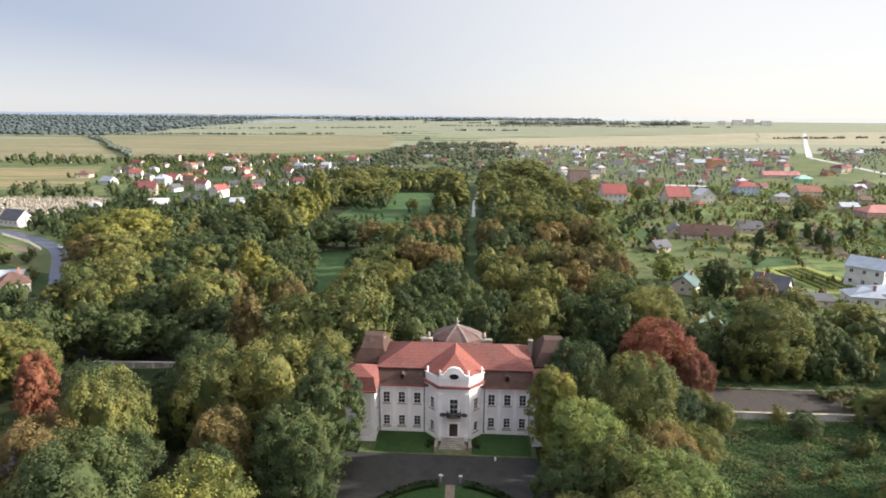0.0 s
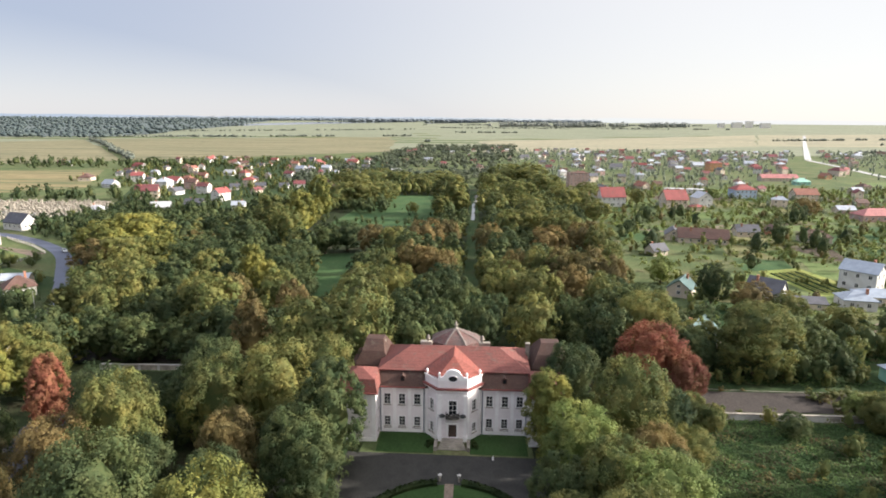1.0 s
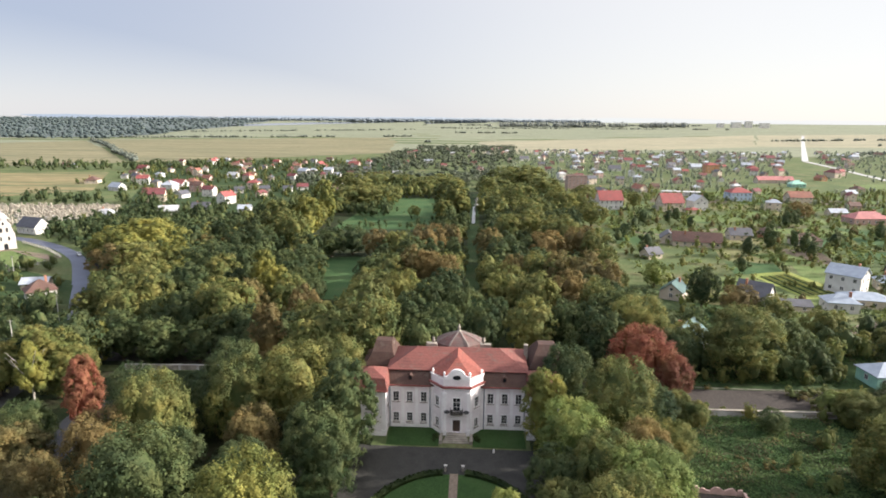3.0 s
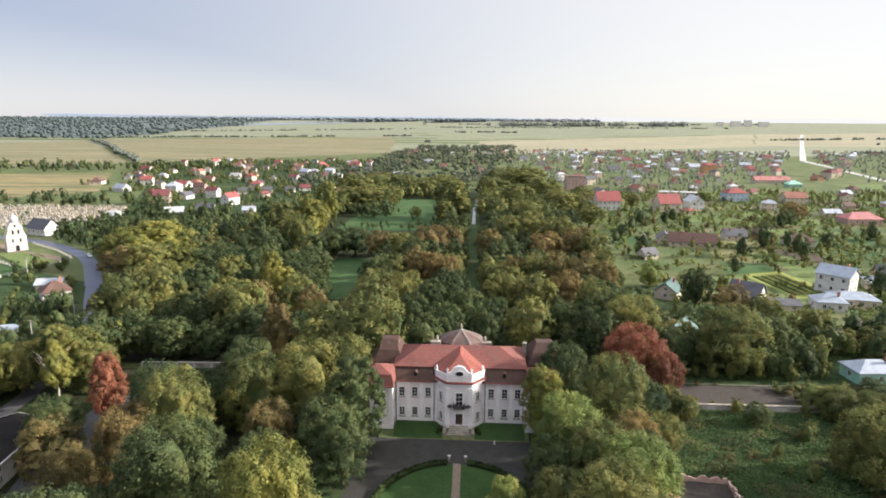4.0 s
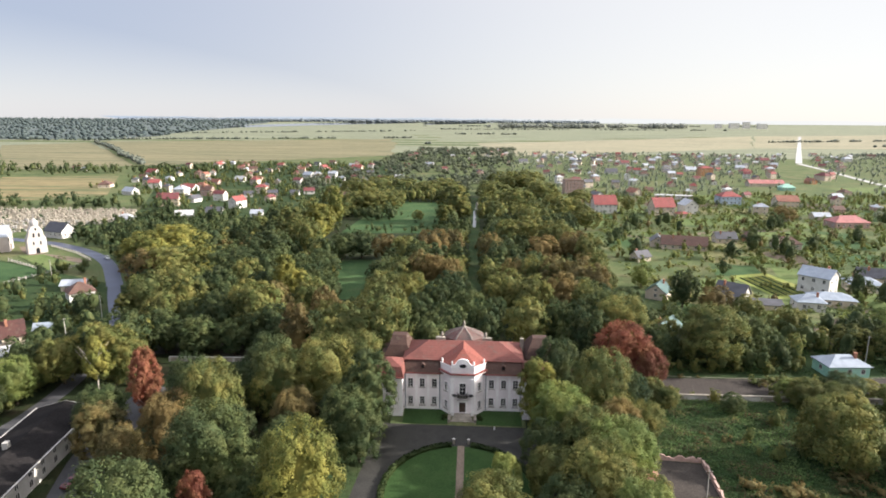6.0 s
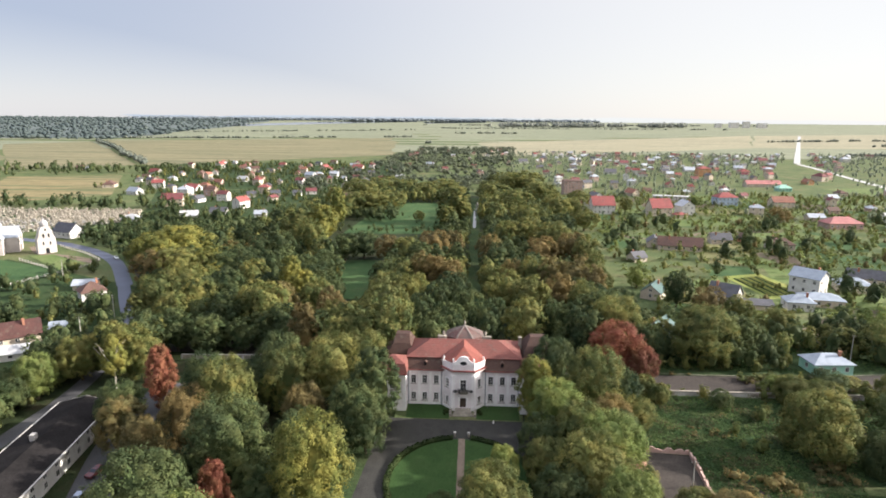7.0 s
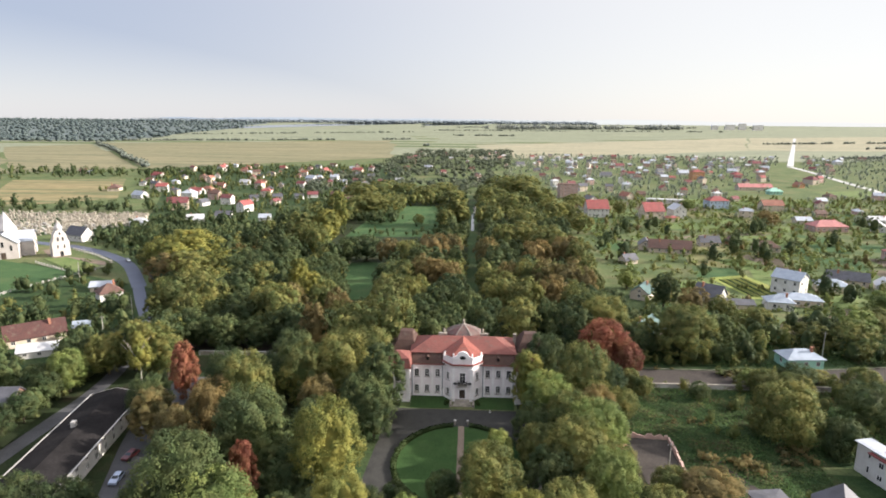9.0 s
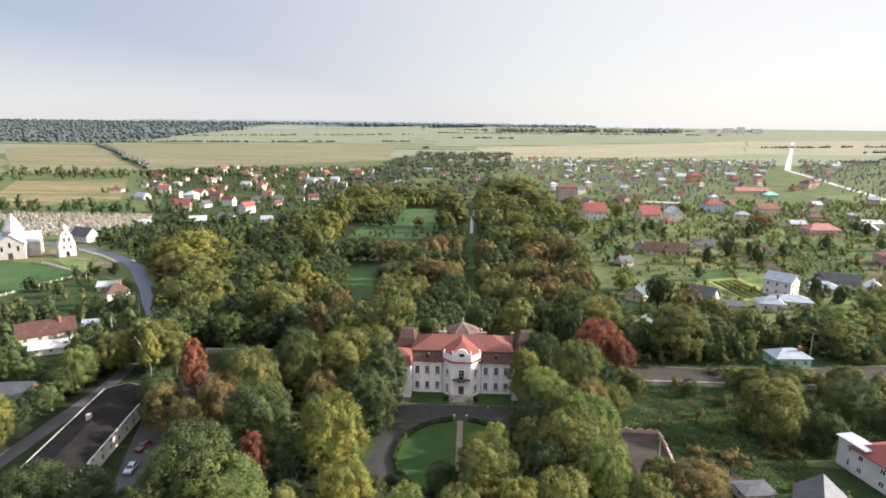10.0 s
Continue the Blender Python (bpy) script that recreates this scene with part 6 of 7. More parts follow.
# crowns that can be told apart in the park: x, y, height, radius, form, colour
PARK = []
PARK += [
    (-95, 28, 12, 3.6, "tall", "yellow"), (-52, 28, 13, 4.5, "broad", "green"), (-49, 30, 19, 3.7, "weep", "brown"), (-62, 34, 14, 5.8, "broad", "green"), (-93, 38, 15, 7.5, "broad", "green"),
    (-42, 39, 15, 5.0, "broad", "olive"), (51, 40, 15, 4.3, "broad", "green"), (-4, 42, 14, 4.6, "broad", "green"), (-78, 43, 14, 6.2, "broad", "green"), (29, 45, 15, 4.7, "broad", "green"),
    (38, 46, 16, 5.6, "broad", "green"), (46, 48, 18, 7.3, "broad", "green"), (-71, 49, 18, 7.5, "broad", "olive"), (-46, 50, 16, 4.9, "broad", "brown"),
]
PARK += [
    (10, 51, 14, 4.0, "broad", "green"), (-62, 51, 17, 5.4, "weep", "brown"), (-16, 52, 14, 5.3, "broad", "green"), (-115, 54, 12, 3.7, "tall", "olive"), (-0, 58, 15, 5.4, "broad", "green"),
    (-52, 58, 17, 6.0, "broad", "olive"), (-97, 62, 15, 7.8, "broad", "green"), (-111, 62, 17, 7.5, "broad", "olive"), (23, 65, 17, 6.4, "broad", "olive"), (-10, 65, 15, 6.0, "broad", "green"),
    (42, 66, 16, 5.7, "broad", "olive"), (10, 71, 15, 4.8, "broad", "olive"), (-61, 72, 18, 5.0, "tall", "yellow"), (-20, 72, 16, 6.2, "broad", "olive"),
]
PARK += [
    (-90, 72, 16, 7.1, "broad", "green"), (-30, 73, 16, 7.1, "broad", "olive"), (15, 75, 17, 6.7, "broad", "olive"), (35, 75, 16, 5.9, "broad", "brown"), (-69, 82, 21, 4.5, "tall", "yellow"),
    (-110, 84, 15, 6.6, "broad", "olive"), (50, 88, 16, 5.3, "broad", "brown"), (-87, 90, 16, 6.5, "broad", "olive"), (43, 94, 17, 6.3, "broad", "brown"), (34, 97, 17, 6.4, "broad", "brown"),
    (-7, 100, 15, 5.4, "broad", "brown"), (27, 100, 17, 6.9, "broad", "olive"), (-83, 101, 17, 6.7, "broad", "green"), (-35, 101, 14, 6.0, "broad", "green"),
]
PARK += [
    (-28, 103, 15, 6.0, "broad", "olive"), (-67, 104, 14, 5.2, "broad", "green"), (-13, 104, 16, 6.0, "broad", "brown"), (19, 104, 15, 5.0, "broad", "brown"), (-136, 104, 15, 8.5, "broad", "brown"),
    (-125, 105, 17, 11.1, "broad", "olive"), (-62, 104, 13, 4.4, "tall", "green"), (-20, 108, 16, 6.1, "broad", "brown"), (-115, 111, 16, 7.3, "broad", "yellow"), (-109, 112, 14, 7.2, "broad", "green"),
    (-62, 112, 15, 7.4, "broad", "green"), (57, 122, 14, 4.9, "broad", "olive"), (-106, 130, 13, 7.0, "broad", "green"), (-150, 131, 18, 10.6, "broad", "yellow"),
]
PARK += [
    (-161, 136, 12, 7.0, "broad", "olive"), (16, 140, 15, 7.4, "broad", "green"), (-23, 141, 14, 6.3, "broad", "green"), (-142, 145, 20, 13.4, "broad", "yellow"), (36, 149, 16, 8.2, "broad", "brown"),
    (58, 150, 17, 7.1, "broad", "olive"), (-31, 150, 15, 7.1, "broad", "olive"), (-104, 150, 15, 7.4, "broad", "green"), (11, 153, 16, 6.5, "broad", "brown"), (-96, 154, 16, 8.1, "broad", "green"),
    (52, 157, 17, 7.9, "broad", "brown"), (-41, 157, 14, 6.7, "broad", "brown"), (-64, 160, 14, 7.4, "broad", "green"), (-18, 163, 16, 8.6, "broad", "brown"),
]
PARK += [
    (-55, 166, 14, 8.1, "broad", "green"), (-8, 169, 15, 5.6, "broad", "brown"), (-85, 170, 20, 7.7, "broad", "olive"), (45, 175, 19, 10.2, "broad", "olive"), (21, 184, 18, 8.5, "broad", "olive"),
    (-97, 186, 24, 9.2, "tall", "olive"), (33, 190, 19, 10.6, "broad", "olive"), (-84, 193, 26, 7.6, "tall", "yellow"), (-91, 260, 28, 6.9, "tall", "yellow"), (77, 261, 14, 9.7, "broad", "olive"),
    (-16, 264, 16, 5.6, "tall", "olive"), (41, 264, 17, 10.5, "broad", "olive"), (-4, 280, 16, 5.4, "tall", "olive"), (16, 283, 16, 9.2, "broad", "olive"),
]
PARK += [
    (-10, 285, 27, 11.3, "tall", "olive"), (-37, 292, 7, 4.3, "wide", "olive"), (-93, 314, 18, 12.8, "broad", "olive"), (65, 315, 18, 11.8, "broad", "olive"), (-77, 324, 19, 13.9, "broad", "olive"),
    (81, 326, 15, 11.1, "broad", "olive"), (-63, 335, 17, 10.4, "broad", "olive"), (36, 341, 18, 13.3, "broad", "olive"), (62, 381, 20, 14.4, "broad", "olive"), (18, 398, 19, 13.7, "broad", "olive"),
    (-101, 405, 19, 16.2, "broad", "olive"), (-41, 426, 15, 14.4, "broad", "olive"), (-85, 446, 18, 17.3, "broad", "olive"), (-25, 447, 16, 14.9, "broad", "olive"),
]
PARK += [
    (-63, 451, 15, 13.9, "broad", "olive"), (35, 470, 22, 16.6, "broad", "olive"), (55, 473, 22, 20.4, "broad", "olive"),
]


def in_park(x, y):
    """Inside the closed canopy: between its edges, outside street, avenue and clearings."""
    if not 30 < y < 450:
        return False
    west_edge = np.interp(y, (21, 66, 138, 176, 215, 235, 285, 450), (-98, -122, -160, -166, -160, -140, -134, -128))
    east_edge = np.interp(y, (27, 52, 101, 195, 283, 430), (48, 55, 60, 64, 68, 78))
    if not west_edge < x < east_edge or math.hypot(x + 236, y - 262) < 26:
        return False
    if abs(x - 3) < 5 and y > 70:
        return False
    if -54 - (y - 96) * 0.2 < x < -38 and 60 < y < 156:
        return False
    if (-90 < x < -52 and 170 < y < 302) or (-58 < x < -13 and 172 < y < 390):
        return False
    if x > -30 and abs(y - (35 - 0.1 * max(0, x + 66))) < 8.5:
        return False
    return abs(x) > 13 or y > 33


taken = [(x, y, 0.75 * r) for x, y, h, r, f, c in NEAR]
prng = random.Random(21)
far_spots = {"olive": [], "green": [], "yellow": []}
mid_spots = {"green": [], "olive": [], "yellow": [], "brown": []}
for i, (x, y, h, r, f, c) in enumerate(PARK):
    if y < 90 and any(math.hypot(x - a, y - b) < 5 for a, b, q in taken[:len(NEAR)]):
        continue
    tree(x, y, r / FORMS[f][0], f, c, False, "park trees", "in the park canopy", i % 3, h)
    taken.append((x, y, 0.8 * r))
# lower trees that close the canopy between them
under = []
for i in range(32):
    for j in range(48):
        x, y = -165 + 8.6 * i + prng.uniform(-3.4, 3.4), 30 + 8.6 * j + prng.uniform(-3.4, 3.4)
        if not in_park(x, y) or any(math.hypot(x - a, y - b) < r + 2.5 for a, b, r in taken) or any(math.hypot(x - a, y - b) < c / 2 + 5 for a, b, c in house_spots):
            continue
        hue = noise.noise((x * 0.022, y * 0.022, 3.0)) + prng.uniform(-0.35, 0.35)
        under.append((x, y, prng.uniform(0.55, 0.82), "green" if hue < 0.2 else "olive" if hue < 0.55 else "brown"))
under.sort(key=lambda c: c[1])
for k, (x, y, s, col) in enumerate(under):
    if k < 90:
        tree(x, y, s, prng.choice(("broad", "broad", "wide")), col, False, "park trees", "low in the park canopy", prng.randrange(3))
    elif y < 270:
        mid_spots[col].append((x, y, s))
    else:
        far_spots["olive" if col in ("brown", "olive") else col].append((x, y, s * 1.2))
for col, mat, words in (("green", GREEN, "deep green"), ("olive", OLIVE, "olive green"), ("brown", BROWN, "rust-brown")):
    if mid_spots[col]:
        wood("park_canopy", mid_spots[col], mat, words + " crowns of the closed park canopy", R=6.4, H=16, clumps=110, leaves=1500, size=0.6)


# larger trees among the eastern gardens: x, y, height, radius, form, colour
for i, (x, y, h, r, f, c) in enumerate(((94, 381, 14, 10, "broad", "olive"), (126, 350, 12, 5.5, "broad", "olive"), (197, 393, 9, 7, "broad", "pale"), (226, 305, 12, 8, "broad", "brown"), (83, 90, 14, 5.5, "broad", "green"), (86, 39, 13, 5, "broad", "green"), (93, 84, 10, 6, "broad", "brown"),
                                        (137, 52, 12, 8, "broad", "pale"), (164, 76, 12, 7.5, "broad", "pale"), (121, 48, 8, 6, "wide", "olive"), (150, 60, 10, 6.5, "broad", "olive"), (180, 92, 11, 6.5, "broad", "olive"), (101, 76, 9, 5, "broad", "olive"), (75, 118, 10, 5, "broad", "pale"))):
    tree(x, y, r / FORMS[f][0], f, c, False, "garden trees", "among the eastern gardens", i % 3, h)


def scatter(n, x0, x1, y0, y1, gap, ok, lo=0.35, hi=0.8):
    out, tries = [], 0
    while len(out) < n and tries < n * 6:
        tries += 1
        x, y = prng.uniform(x0, x1), prng.uniform(y0, y1)
        if ok(x, y) and all(math.hypot(x - a, y - b) > c / 2 + gap for a, b, c in house_spots):
            out.append((x, y, prng.uniform(lo, hi)))
    return out


far_spots["green"] += scatter(640, -430, -90, 240, 880, 1.5, lambda x, y: -0.62 * y - 60 < x < -60 - 0.1 * y and not (x < -230 and y < 330), 0.25, 0.55)
far_spots["olive"] += scatter(170, -430, -90, 240, 880, 1.5, lambda x, y: -0.62 * y - 60 < x < -60 - 0.1 * y and not (x < -230 and y < 330), 0.25, 0.6)
for x, y, w in house_spots:
    if x < 0 and y > 250:
        for k in range(5):
            a = prng.uniform(math.pi, 2 * math.pi) if k < 3 else prng.uniform(0, math.pi)
            d = w * 0.75 + prng.uniform(1.5, 5)
            far_spots["green" if prng.random() < 0.6 else "olive"].append((x + d * math.cos(a), y + d * math.sin(a), prng.uniform(0.22, 0.48)))
wood("far_park_trees", far_spots["green"], GREEN, "deep green trees of the far park and village gardens")
wood("far_park_trees", far_spots["olive"], OLIVE, "olive and browning trees of the far park and village")
if far_spots["yellow"]:
    wood("far_park_trees", far_spots["yellow"], YELLOW, "yellowing trees of the far park")
east = lambda x, y: 0.06 * y + 66 < x < 0.8 * y + 130 and not (119 < x < 152 and 100 < y < 152)
wood("garden_trees", scatter(390, 70, 520, 40, 480, 2, east, 0.16, 0.46), PALE, "light green fruit trees and bushes in the eastern gardens", clumps=18, leaves=190, size=0.8)
wood("garden_trees", scatter(340, 70, 520, 40, 480, 2, east, 0.18, 0.5), OLIVE, "olive garden trees and bushes in the eastern suburb", clumps=18, leaves=190, size=0.8)
wood("garden_trees", scatter(34, 75, 330, 40, 300, 6, east, 0.6, 0.95), GREEN, "taller garden trees among the eastern houses", clumps=60, leaves=900, size=0.5)
wood("garden_bushes", scatter(60, 70, 300, 20, 300, 3, east, 0.2, 0.5), BROWN, "browning garden bushes in the eastern suburb", clumps=18, leaves=190, size=0.8)
hedge_spots = [(x, y, q) for x, y, q in hedge_spots if all(math.hypot(x - a, y - b) > c / 2 + 1 for a, b, c in house_spots)]
wood("garden_hedges", hedge_spots, OLIVE, "loose olive hedges and shrubs between garden plots", clumps=9, leaves=90, size=0.9)
far_east = lambda x, y: 20 + 0.05 * y < x < 0.72 * y + 120 and abs(x - 606 - 0.517 * (y - 1020)) > 26 + max(0, 1020 - y) * 0.1
yard_edge = [(x, y, prng.uniform(0.4, 0.9)) for x, y in ((prng.uniform(-470, -235), prng.uniform(322, 350)) for k in range(70))]
yard_edge += [(x, y, prng.uniform(0.35, 0.8)) for x, y in ((prng.uniform(-232, -168), prng.uniform(196, 300)) for k in range(150)) if x > -155 - (y - 112) * 0.62 - 8 and math.hypot(x + 204, y - 281) > 14 and math.hypot(x + 190, y - 300) > 13]
yard_edge += [(x, y, prng.uniform(0.4, 0.8)) for x, y in ((prng.uniform(-640, -400), prng.uniform(430, 700)) for k in range(60)) if abs(y - (690 + 0.55 * (x + 400))) < 25]
yard_edge += [(x, y, prng.uniform(0.3, 0.8)) for x, y in ((prng.uniform(-240, -120), prng.uniform(90, 215)) for k in range(420)) if x > np.interp(y, (84, 112, 146, 169, 186, 215), (-138, -155, -179, -204, -231, -300)) + 9 and (y < 175 or x < -165)]
wood("hedgerow_trees", yard_edge, GREEN, "dark trees and bushes along the graveyard", clumps=30, leaves=300, size=0.7)
yard_trees = []
for x, y, w in house_spots:
    if x > 60 and y > 300:
        for k in range(4):
            a, d = prng.uniform(0, 2 * math.pi), w * 0.75 + prng.uniform(1.5, 6)
            yard_trees.append((x + d * math.cos(a), y + d * math.sin(a), prng.uniform(0.22, 0.5)))
wood("suburb_trees", yard_trees, FARGREEN, "yard trees close to suburb houses, leaves paled for haze", leaves=80)
edge = [(prng.uniform(-88, -16), prng.uniform(238, 262), prng.uniform(0.15, 0.4)) for k in range(26)] + [(prng.uniform(-24, -14), prng.uniform(240, 390), prng.uniform(0.25, 0.6)) for k in range(30)] + [(prng.uniform(-90, -50), prng.uniform(286, 312), prng.uniform(0.3, 0.7)) for k in range(22)] + [(prng.uniform(-84, -20), prng.uniform(250, 370), prng.uniform(0.1, 0.3)) for k in range(12)]
wood("meadow_shrubs", edge, GREEN, "shrubs and young trees round the park clearing", clumps=40, leaves=420, size=0.6)
wood("garden_shrubs", scatter(1500, 70, 520, 60, 480, 1, east, 0.14, 0.42), PALE, "low light green shrubs and vegetable rows over the eastern gardens", R=6, H=5.5, clumps=9, leaves=60, size=1.1)
wood("garden_shrubs", scatter(500, 70, 520, 60, 480, 1, east, 0.14, 0.4), OLIVE, "low olive shrubs over the eastern gardens", R=6, H=5, clumps=9, leaves=60, size=1.1)
wood("suburb_trees", scatter(1500, 60, 1100, 440, 1350, 1, far_east, 0.25, 0.62), FARGREEN, "trees between the suburb's houses, leaves paled for haze", leaves=80)
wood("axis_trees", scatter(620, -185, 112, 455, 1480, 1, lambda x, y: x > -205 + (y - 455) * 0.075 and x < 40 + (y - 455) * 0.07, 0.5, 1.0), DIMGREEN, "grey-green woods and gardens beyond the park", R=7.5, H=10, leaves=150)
srng = random.Random(77)
def shrub_spots(n, x0, x1, y0, y1, s0, s1):
    """Loose places for shrubs over a stretch of ground."""
    return [(srng.uniform(x0, x1), srng.uniform(y0, y1), srng.uniform(s0, s1)) for k in range(n)]
wood("dry_shrubs", shrub_spots(16, 55, 68, -35, -29, 0.16, 0.36) + shrub_spots(12, 70, 80, -31, -25, 0.14, 0.3) + shrub_spots(14, 54, 63, -13, -8, 0.07, 0.15), BROWN, "browning shrubs and dry scrub on the rank meadow", R=6, H=6.5, clumps=22, leaves=420, size=0.55)
wood("verge_shrubs", shrub_spots(26, 78, 101, 12, 22, 0.14, 0.34) + shrub_spots(9, 34, 41, 4.5, 8, 0.14, 0.3) + shrub_spots(8, 44, 74, 11.5, 13, 0.06, 0.14), OLIVE, "overgrown olive shrubs along the earth street's verge", R=6, H=6.5, clumps=22, leaves=420, size=0.55)
wood("verge_shrubs", shrub_spots(12, 80, 100, 12, 22, 0.12, 0.26) + shrub_spots(6, 48, 76, 22, 25, 0.1, 0.2), BROWN, "browning shrubs along the earth street's verge", R=6, H=6.5, clumps=22, leaves=420, size=0.55)
wood("hedgerow_trees", scatter(110, -760, -330, 640, 860, 2, lambda x, y: abs(y - (640 + 0.05 * (x + 760))) < 60, 0.5, 1.0), GREEN, "dark line of trees along the field edge")
# far woods and hedges on the plain
woods = [(prng.uniform(-4300, -1250), 0, prng.uniform(0.5, 1.5)) for k in range(4200)]
woods = [(x, 1880 + (prng.random() ** 1.3) * 2900, s) for x, y, s in woods]
woods = [(x, y, s) for x, y, s in woods if x < -1250 - max(0, y - 2050) * 0.09 and abs(x) < y * 0.95]
skyline = [(prng.uniform(-2600, 900), prng.uniform(4300, 4800), prng.uniform(1.0, 1.8)) for k in range(1300)]
# distance haze is put into the bluish colours of woods and floor
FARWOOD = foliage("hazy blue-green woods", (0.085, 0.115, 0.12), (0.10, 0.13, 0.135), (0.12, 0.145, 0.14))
patch("forest_floor", [(-4400, 4780), (-1480, 4780), (-1290, 2060), (-1900, 1900)], turf("haze-tinted forest floor", (0.10, 0.125, 0.12), (0.12, 0.145, 0.14), (0.14, 0.16, 0.15), 0.01, 0.1), "floor of the far woods, shade and haze in its colour", "ground", 0.7, 10)
# skyline batch is paler still, more haze mixed into its leaves
wood("far_woods", skyline, foliage("haze-greyed skyline woods", (0.17, 0.205, 0.235), (0.185, 0.22, 0.25), (0.2, 0.23, 0.25)), "woods along the skyline, greyed blue for haze", R=12, H=14, clumps=9, leaves=20, size=1.2)
wood("far_woods", woods, FARWOOD, "far woods on the plain, tinted blue-green for haze", R=9, H=14, clumps=9, leaves=20, size=1.2)
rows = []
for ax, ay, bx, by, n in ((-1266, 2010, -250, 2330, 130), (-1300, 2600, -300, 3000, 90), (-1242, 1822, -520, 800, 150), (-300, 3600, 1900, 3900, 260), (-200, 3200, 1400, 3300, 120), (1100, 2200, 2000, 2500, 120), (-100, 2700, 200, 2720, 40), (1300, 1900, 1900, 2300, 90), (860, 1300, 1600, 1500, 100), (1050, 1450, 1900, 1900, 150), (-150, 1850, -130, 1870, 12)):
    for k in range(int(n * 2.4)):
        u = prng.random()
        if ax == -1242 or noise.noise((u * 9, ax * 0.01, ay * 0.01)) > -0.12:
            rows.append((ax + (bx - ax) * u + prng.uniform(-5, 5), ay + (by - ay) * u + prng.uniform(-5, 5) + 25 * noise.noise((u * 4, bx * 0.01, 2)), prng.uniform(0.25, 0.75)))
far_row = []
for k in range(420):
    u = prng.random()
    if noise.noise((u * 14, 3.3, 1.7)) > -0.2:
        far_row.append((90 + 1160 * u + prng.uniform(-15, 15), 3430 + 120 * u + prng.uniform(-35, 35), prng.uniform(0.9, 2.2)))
# haze painted as leaf colour: greyed hedges, a whiter far tree row
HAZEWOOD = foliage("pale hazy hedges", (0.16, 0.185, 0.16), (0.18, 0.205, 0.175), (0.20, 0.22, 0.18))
wood("far_hedgerows", far_row, foliage("haze-whitened far trees", (0.26, 0.285, 0.27), (0.29, 0.31, 0.29), (0.31, 0.325, 0.29)), "row of tall trees on the plain, whitened for haze", R=7, H=15, clumps=9, leaves=45, size=1.6)
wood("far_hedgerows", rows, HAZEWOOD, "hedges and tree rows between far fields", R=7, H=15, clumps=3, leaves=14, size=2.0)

# bushes and weeds on open ground
WEST_CLEAR = [(-152, 85, 9), (-149, 78, 7), (-163, 98, 7), (-147.5, 34, 11), (-141, 26, 9), (-136, 20, 10), (-133, 15, 8), (-129, 10, 7), (-125, 5, 6), (-121, 0, 5), (-137.5, 45, 5), (-122, -18, 12), (-258, 164, 20), (-228, 165, 9), (-247, 206, 13)]


def west(x, y):
    road_x = -113 - (y - 42) * 0.6 if y < 112 else -155 - (y - 112) * 0.86
    lane_x = -103.5
    if y > 20 and x > road_x - 7 or y <= 20 and (abs(x - lane_x) < 5.5 or x > -98):
        return False
    if 78 < y < 192 and x < -178 - (150 - y) * 0.35 and x > -275 and prng.random() < 0.96:
        return False
    if 66 < y < 150 and x < -156 and prng.random() < 0.78:
        return False
    return all(math.hypot(x - a, y - b) > r for a, b, r in WEST_CLEAR)


wood("hedge_bushes", scatter(46, -130, -107.5, -60, 14, 0, west, 0.4, 0.85), GREEN, "dark trees between the lane and the brick house", clumps=80, leaves=1200, size=0.42)
wood("hedge_bushes", scatter(430, -240, -98, -80, 150, 0, west, 0.25, 0.7), GREEN, "dark green bushes and small trees by the road", clumps=60, leaves=620, size=0.5)
wood("hedge_bushes", scatter(170, -240, -98, -80, 150, 0, west, 0.2, 0.45), OLIVE, "olive bushes by the roadside gardens", clumps=60, leaves=620, size=0.5)
slope = lambda x, y: not (39 < x < 51 and -40 < y < -19) and not (y > 8.6 and y < 26.5 + max(0, x - 110) * 0.15) and math.hypot(x - 93, y + 36) > 13 and math.hypot(x - 72, y + 53) > 9 and math.hypot(x - 62, y + 45) > 5.5 and math.hypot(x - 108, y - 32) > 10


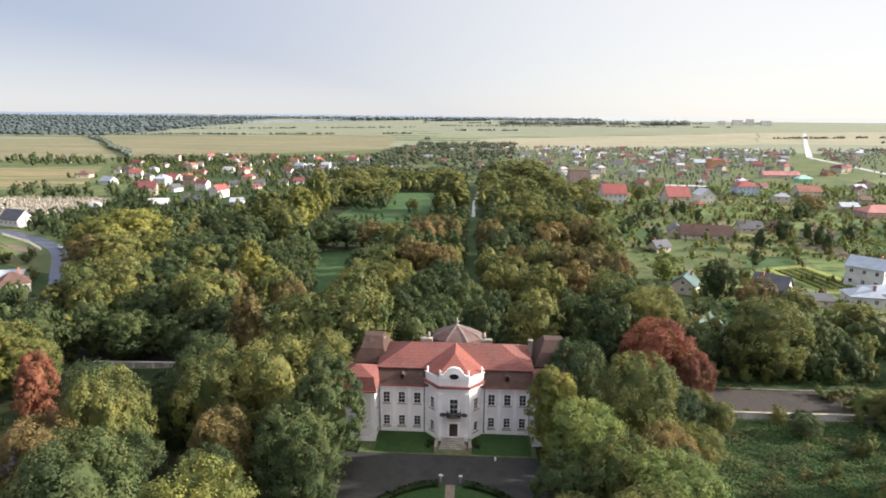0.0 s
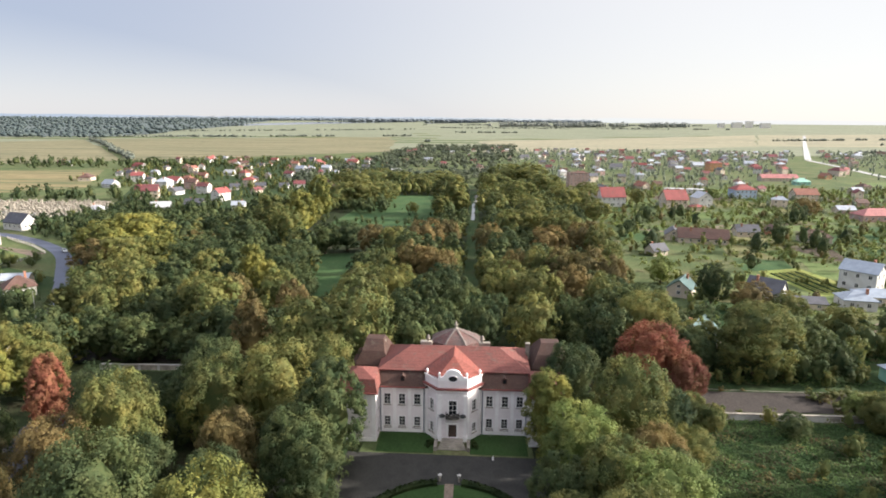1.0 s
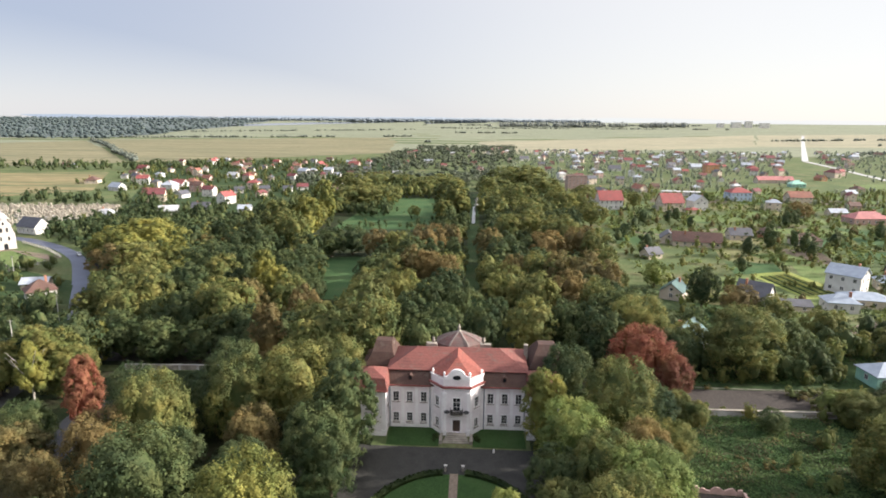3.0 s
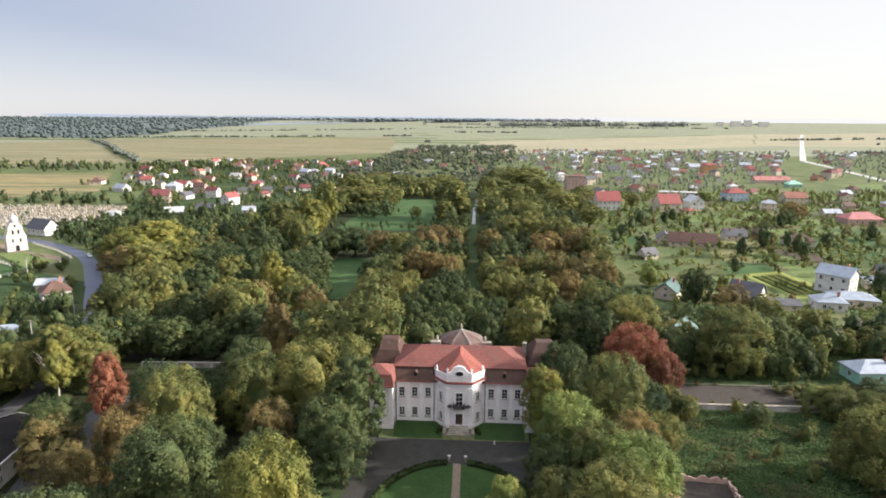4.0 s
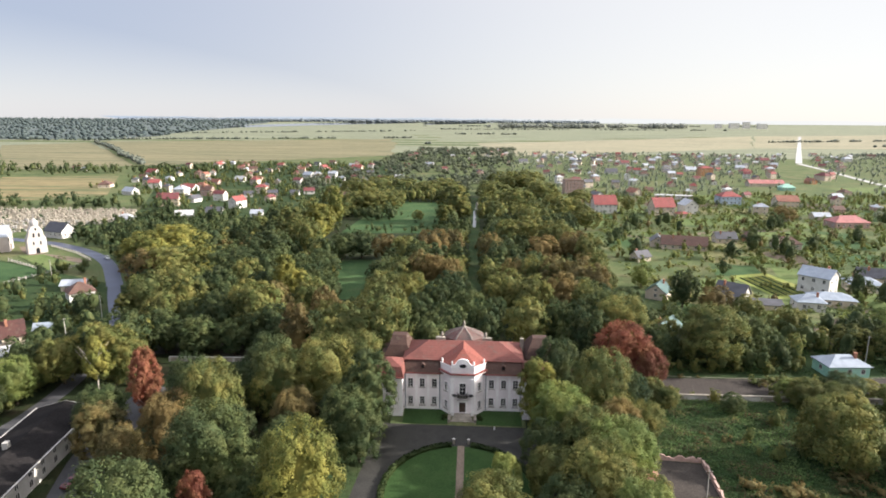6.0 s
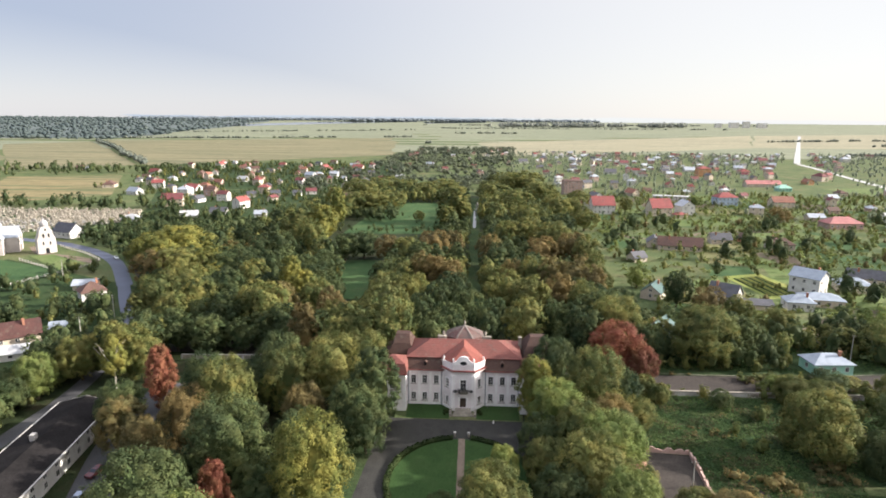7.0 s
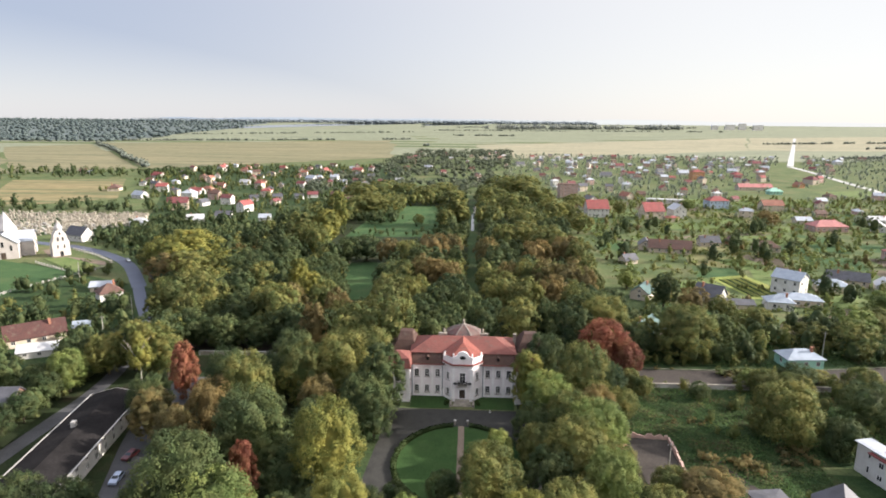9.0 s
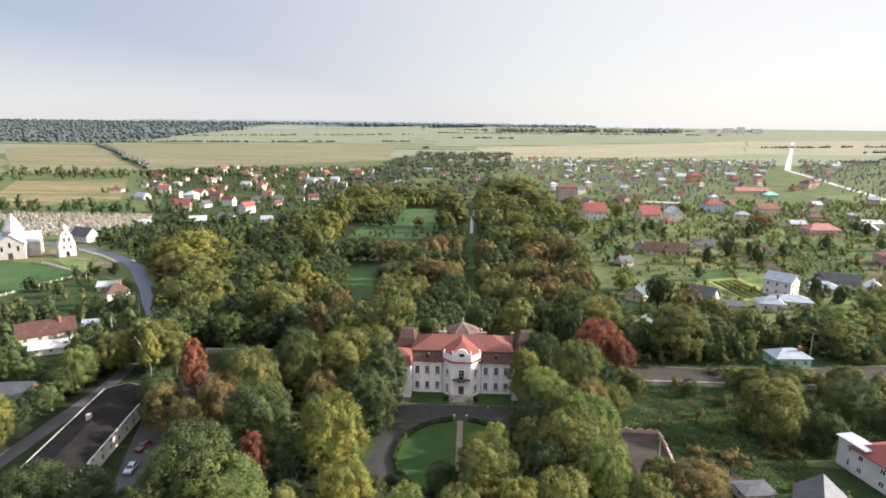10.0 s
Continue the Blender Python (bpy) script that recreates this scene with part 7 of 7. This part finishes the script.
def weed_cover(n, x0, x1, y0, y1, mat, size, tall, cut, label):
    """A rank, uneven cover of leaves over open ground."""
    p = frng.uniform((x0, y0), (x1, y1), (n, 2))
    lump = np.array([noise.noise((x * 0.16, y * 0.16, size * 9)) + 0.5 * noise.noise((x * 0.5, y * 0.5, 4)) for x, y in p.tolist()])
    ok = np.array([slope(x, y) for x, y in p.tolist()]) & (lump > cut)
    p, lump = p[ok], lump[ok]
    m = len(p)
    c = np.stack([p[:, 0], p[:, 1], 0.06 + tall * np.clip(lump + 0.6, 0.1, 1.6) * frng.uniform(0.2, 1.0, m)], 1)
    nrm = frng.normal(scale=0.5, size=(m, 3)) + (0, 0, 1)
    nrm /= np.linalg.norm(nrm, axis=1)[:, None]
    t = np.cross(nrm, frng.normal(size=(m, 3)))
    t /= np.linalg.norm(t, axis=1)[:, None]
    b = np.cross(nrm, t)
    s = (size * frng.uniform(0.5, 1.3, m))[:, None]
    q = np.stack([c + t * s, c - t * s * 0.6 + b * s * 0.7, c - t * s * 0.6 - b * s * 0.7], 1).reshape(-1, 3)
    tagged(new("weeds", array_mesh("weeds", q, np.arange(m * 3).reshape(-1, 3), np.zeros((0, 3), int), mat)), label, "weeds", kind="stuff")


weed_cover(190000, 38, 165, -72, 60, WEEDLEAF, 0.25, 0.7, -0.7, "rank dark green weeds over the meadow")
weed_cover(100000, 38, 165, -72, 60, DRYLEAF, 0.24, 0.85, 0.2, "dry brown weeds in patches on the meadow")
weed_cover(60000, 38, 165, -72, 60, OLIVE, 0.22, 1.1, 0.36, "pale tops of taller weeds")
wood("weed_clumps", scatter(60, 62, 170, -70, 0, 0, slope, 0.15, 0.34), OLIVE, "olive shrubs on the rough meadow", clumps=40, leaves=600, size=0.55)
wood("roadside_bushes", scatter(90, 48, 135, 27, 64, 1, slope, 0.25, 0.75), GREEN, "dark scrub beyond the street", clumps=60, leaves=700, size=0.5)
wood("roadside_bushes", scatter(110, 84, 175, -60, 60, 0, slope, 0.25, 0.6), OLIVE, "olive willow bushes beside the street", clumps=60, leaves=600, size=0.55)
wood("roadside_bushes", [(x + prng.uniform(-1, 1), y + prng.uniform(-1, 1), prng.uniform(0.2, 0.34)) for x, y in ((41, 12), (43, 14), (45, 9), (42, 22), (46, 24), (51, 26), (58, 27), (66, 28), (74, 30), (44, 11), (47, 13), (50, 12), (54, 8), (64, 8), (80, 9), (84, 10), (88, 9), (92, 11), (96, 13), (100, 12), (106, 10), (110, 14), (56, 28), (62, 28), (70, 27), (78, 28), (86, 27), (94, 28), (83, 31), (90, 33), (98, 34))], OLIVE, "bushes against the garden wall", clumps=60, leaves=900, size=0.55)
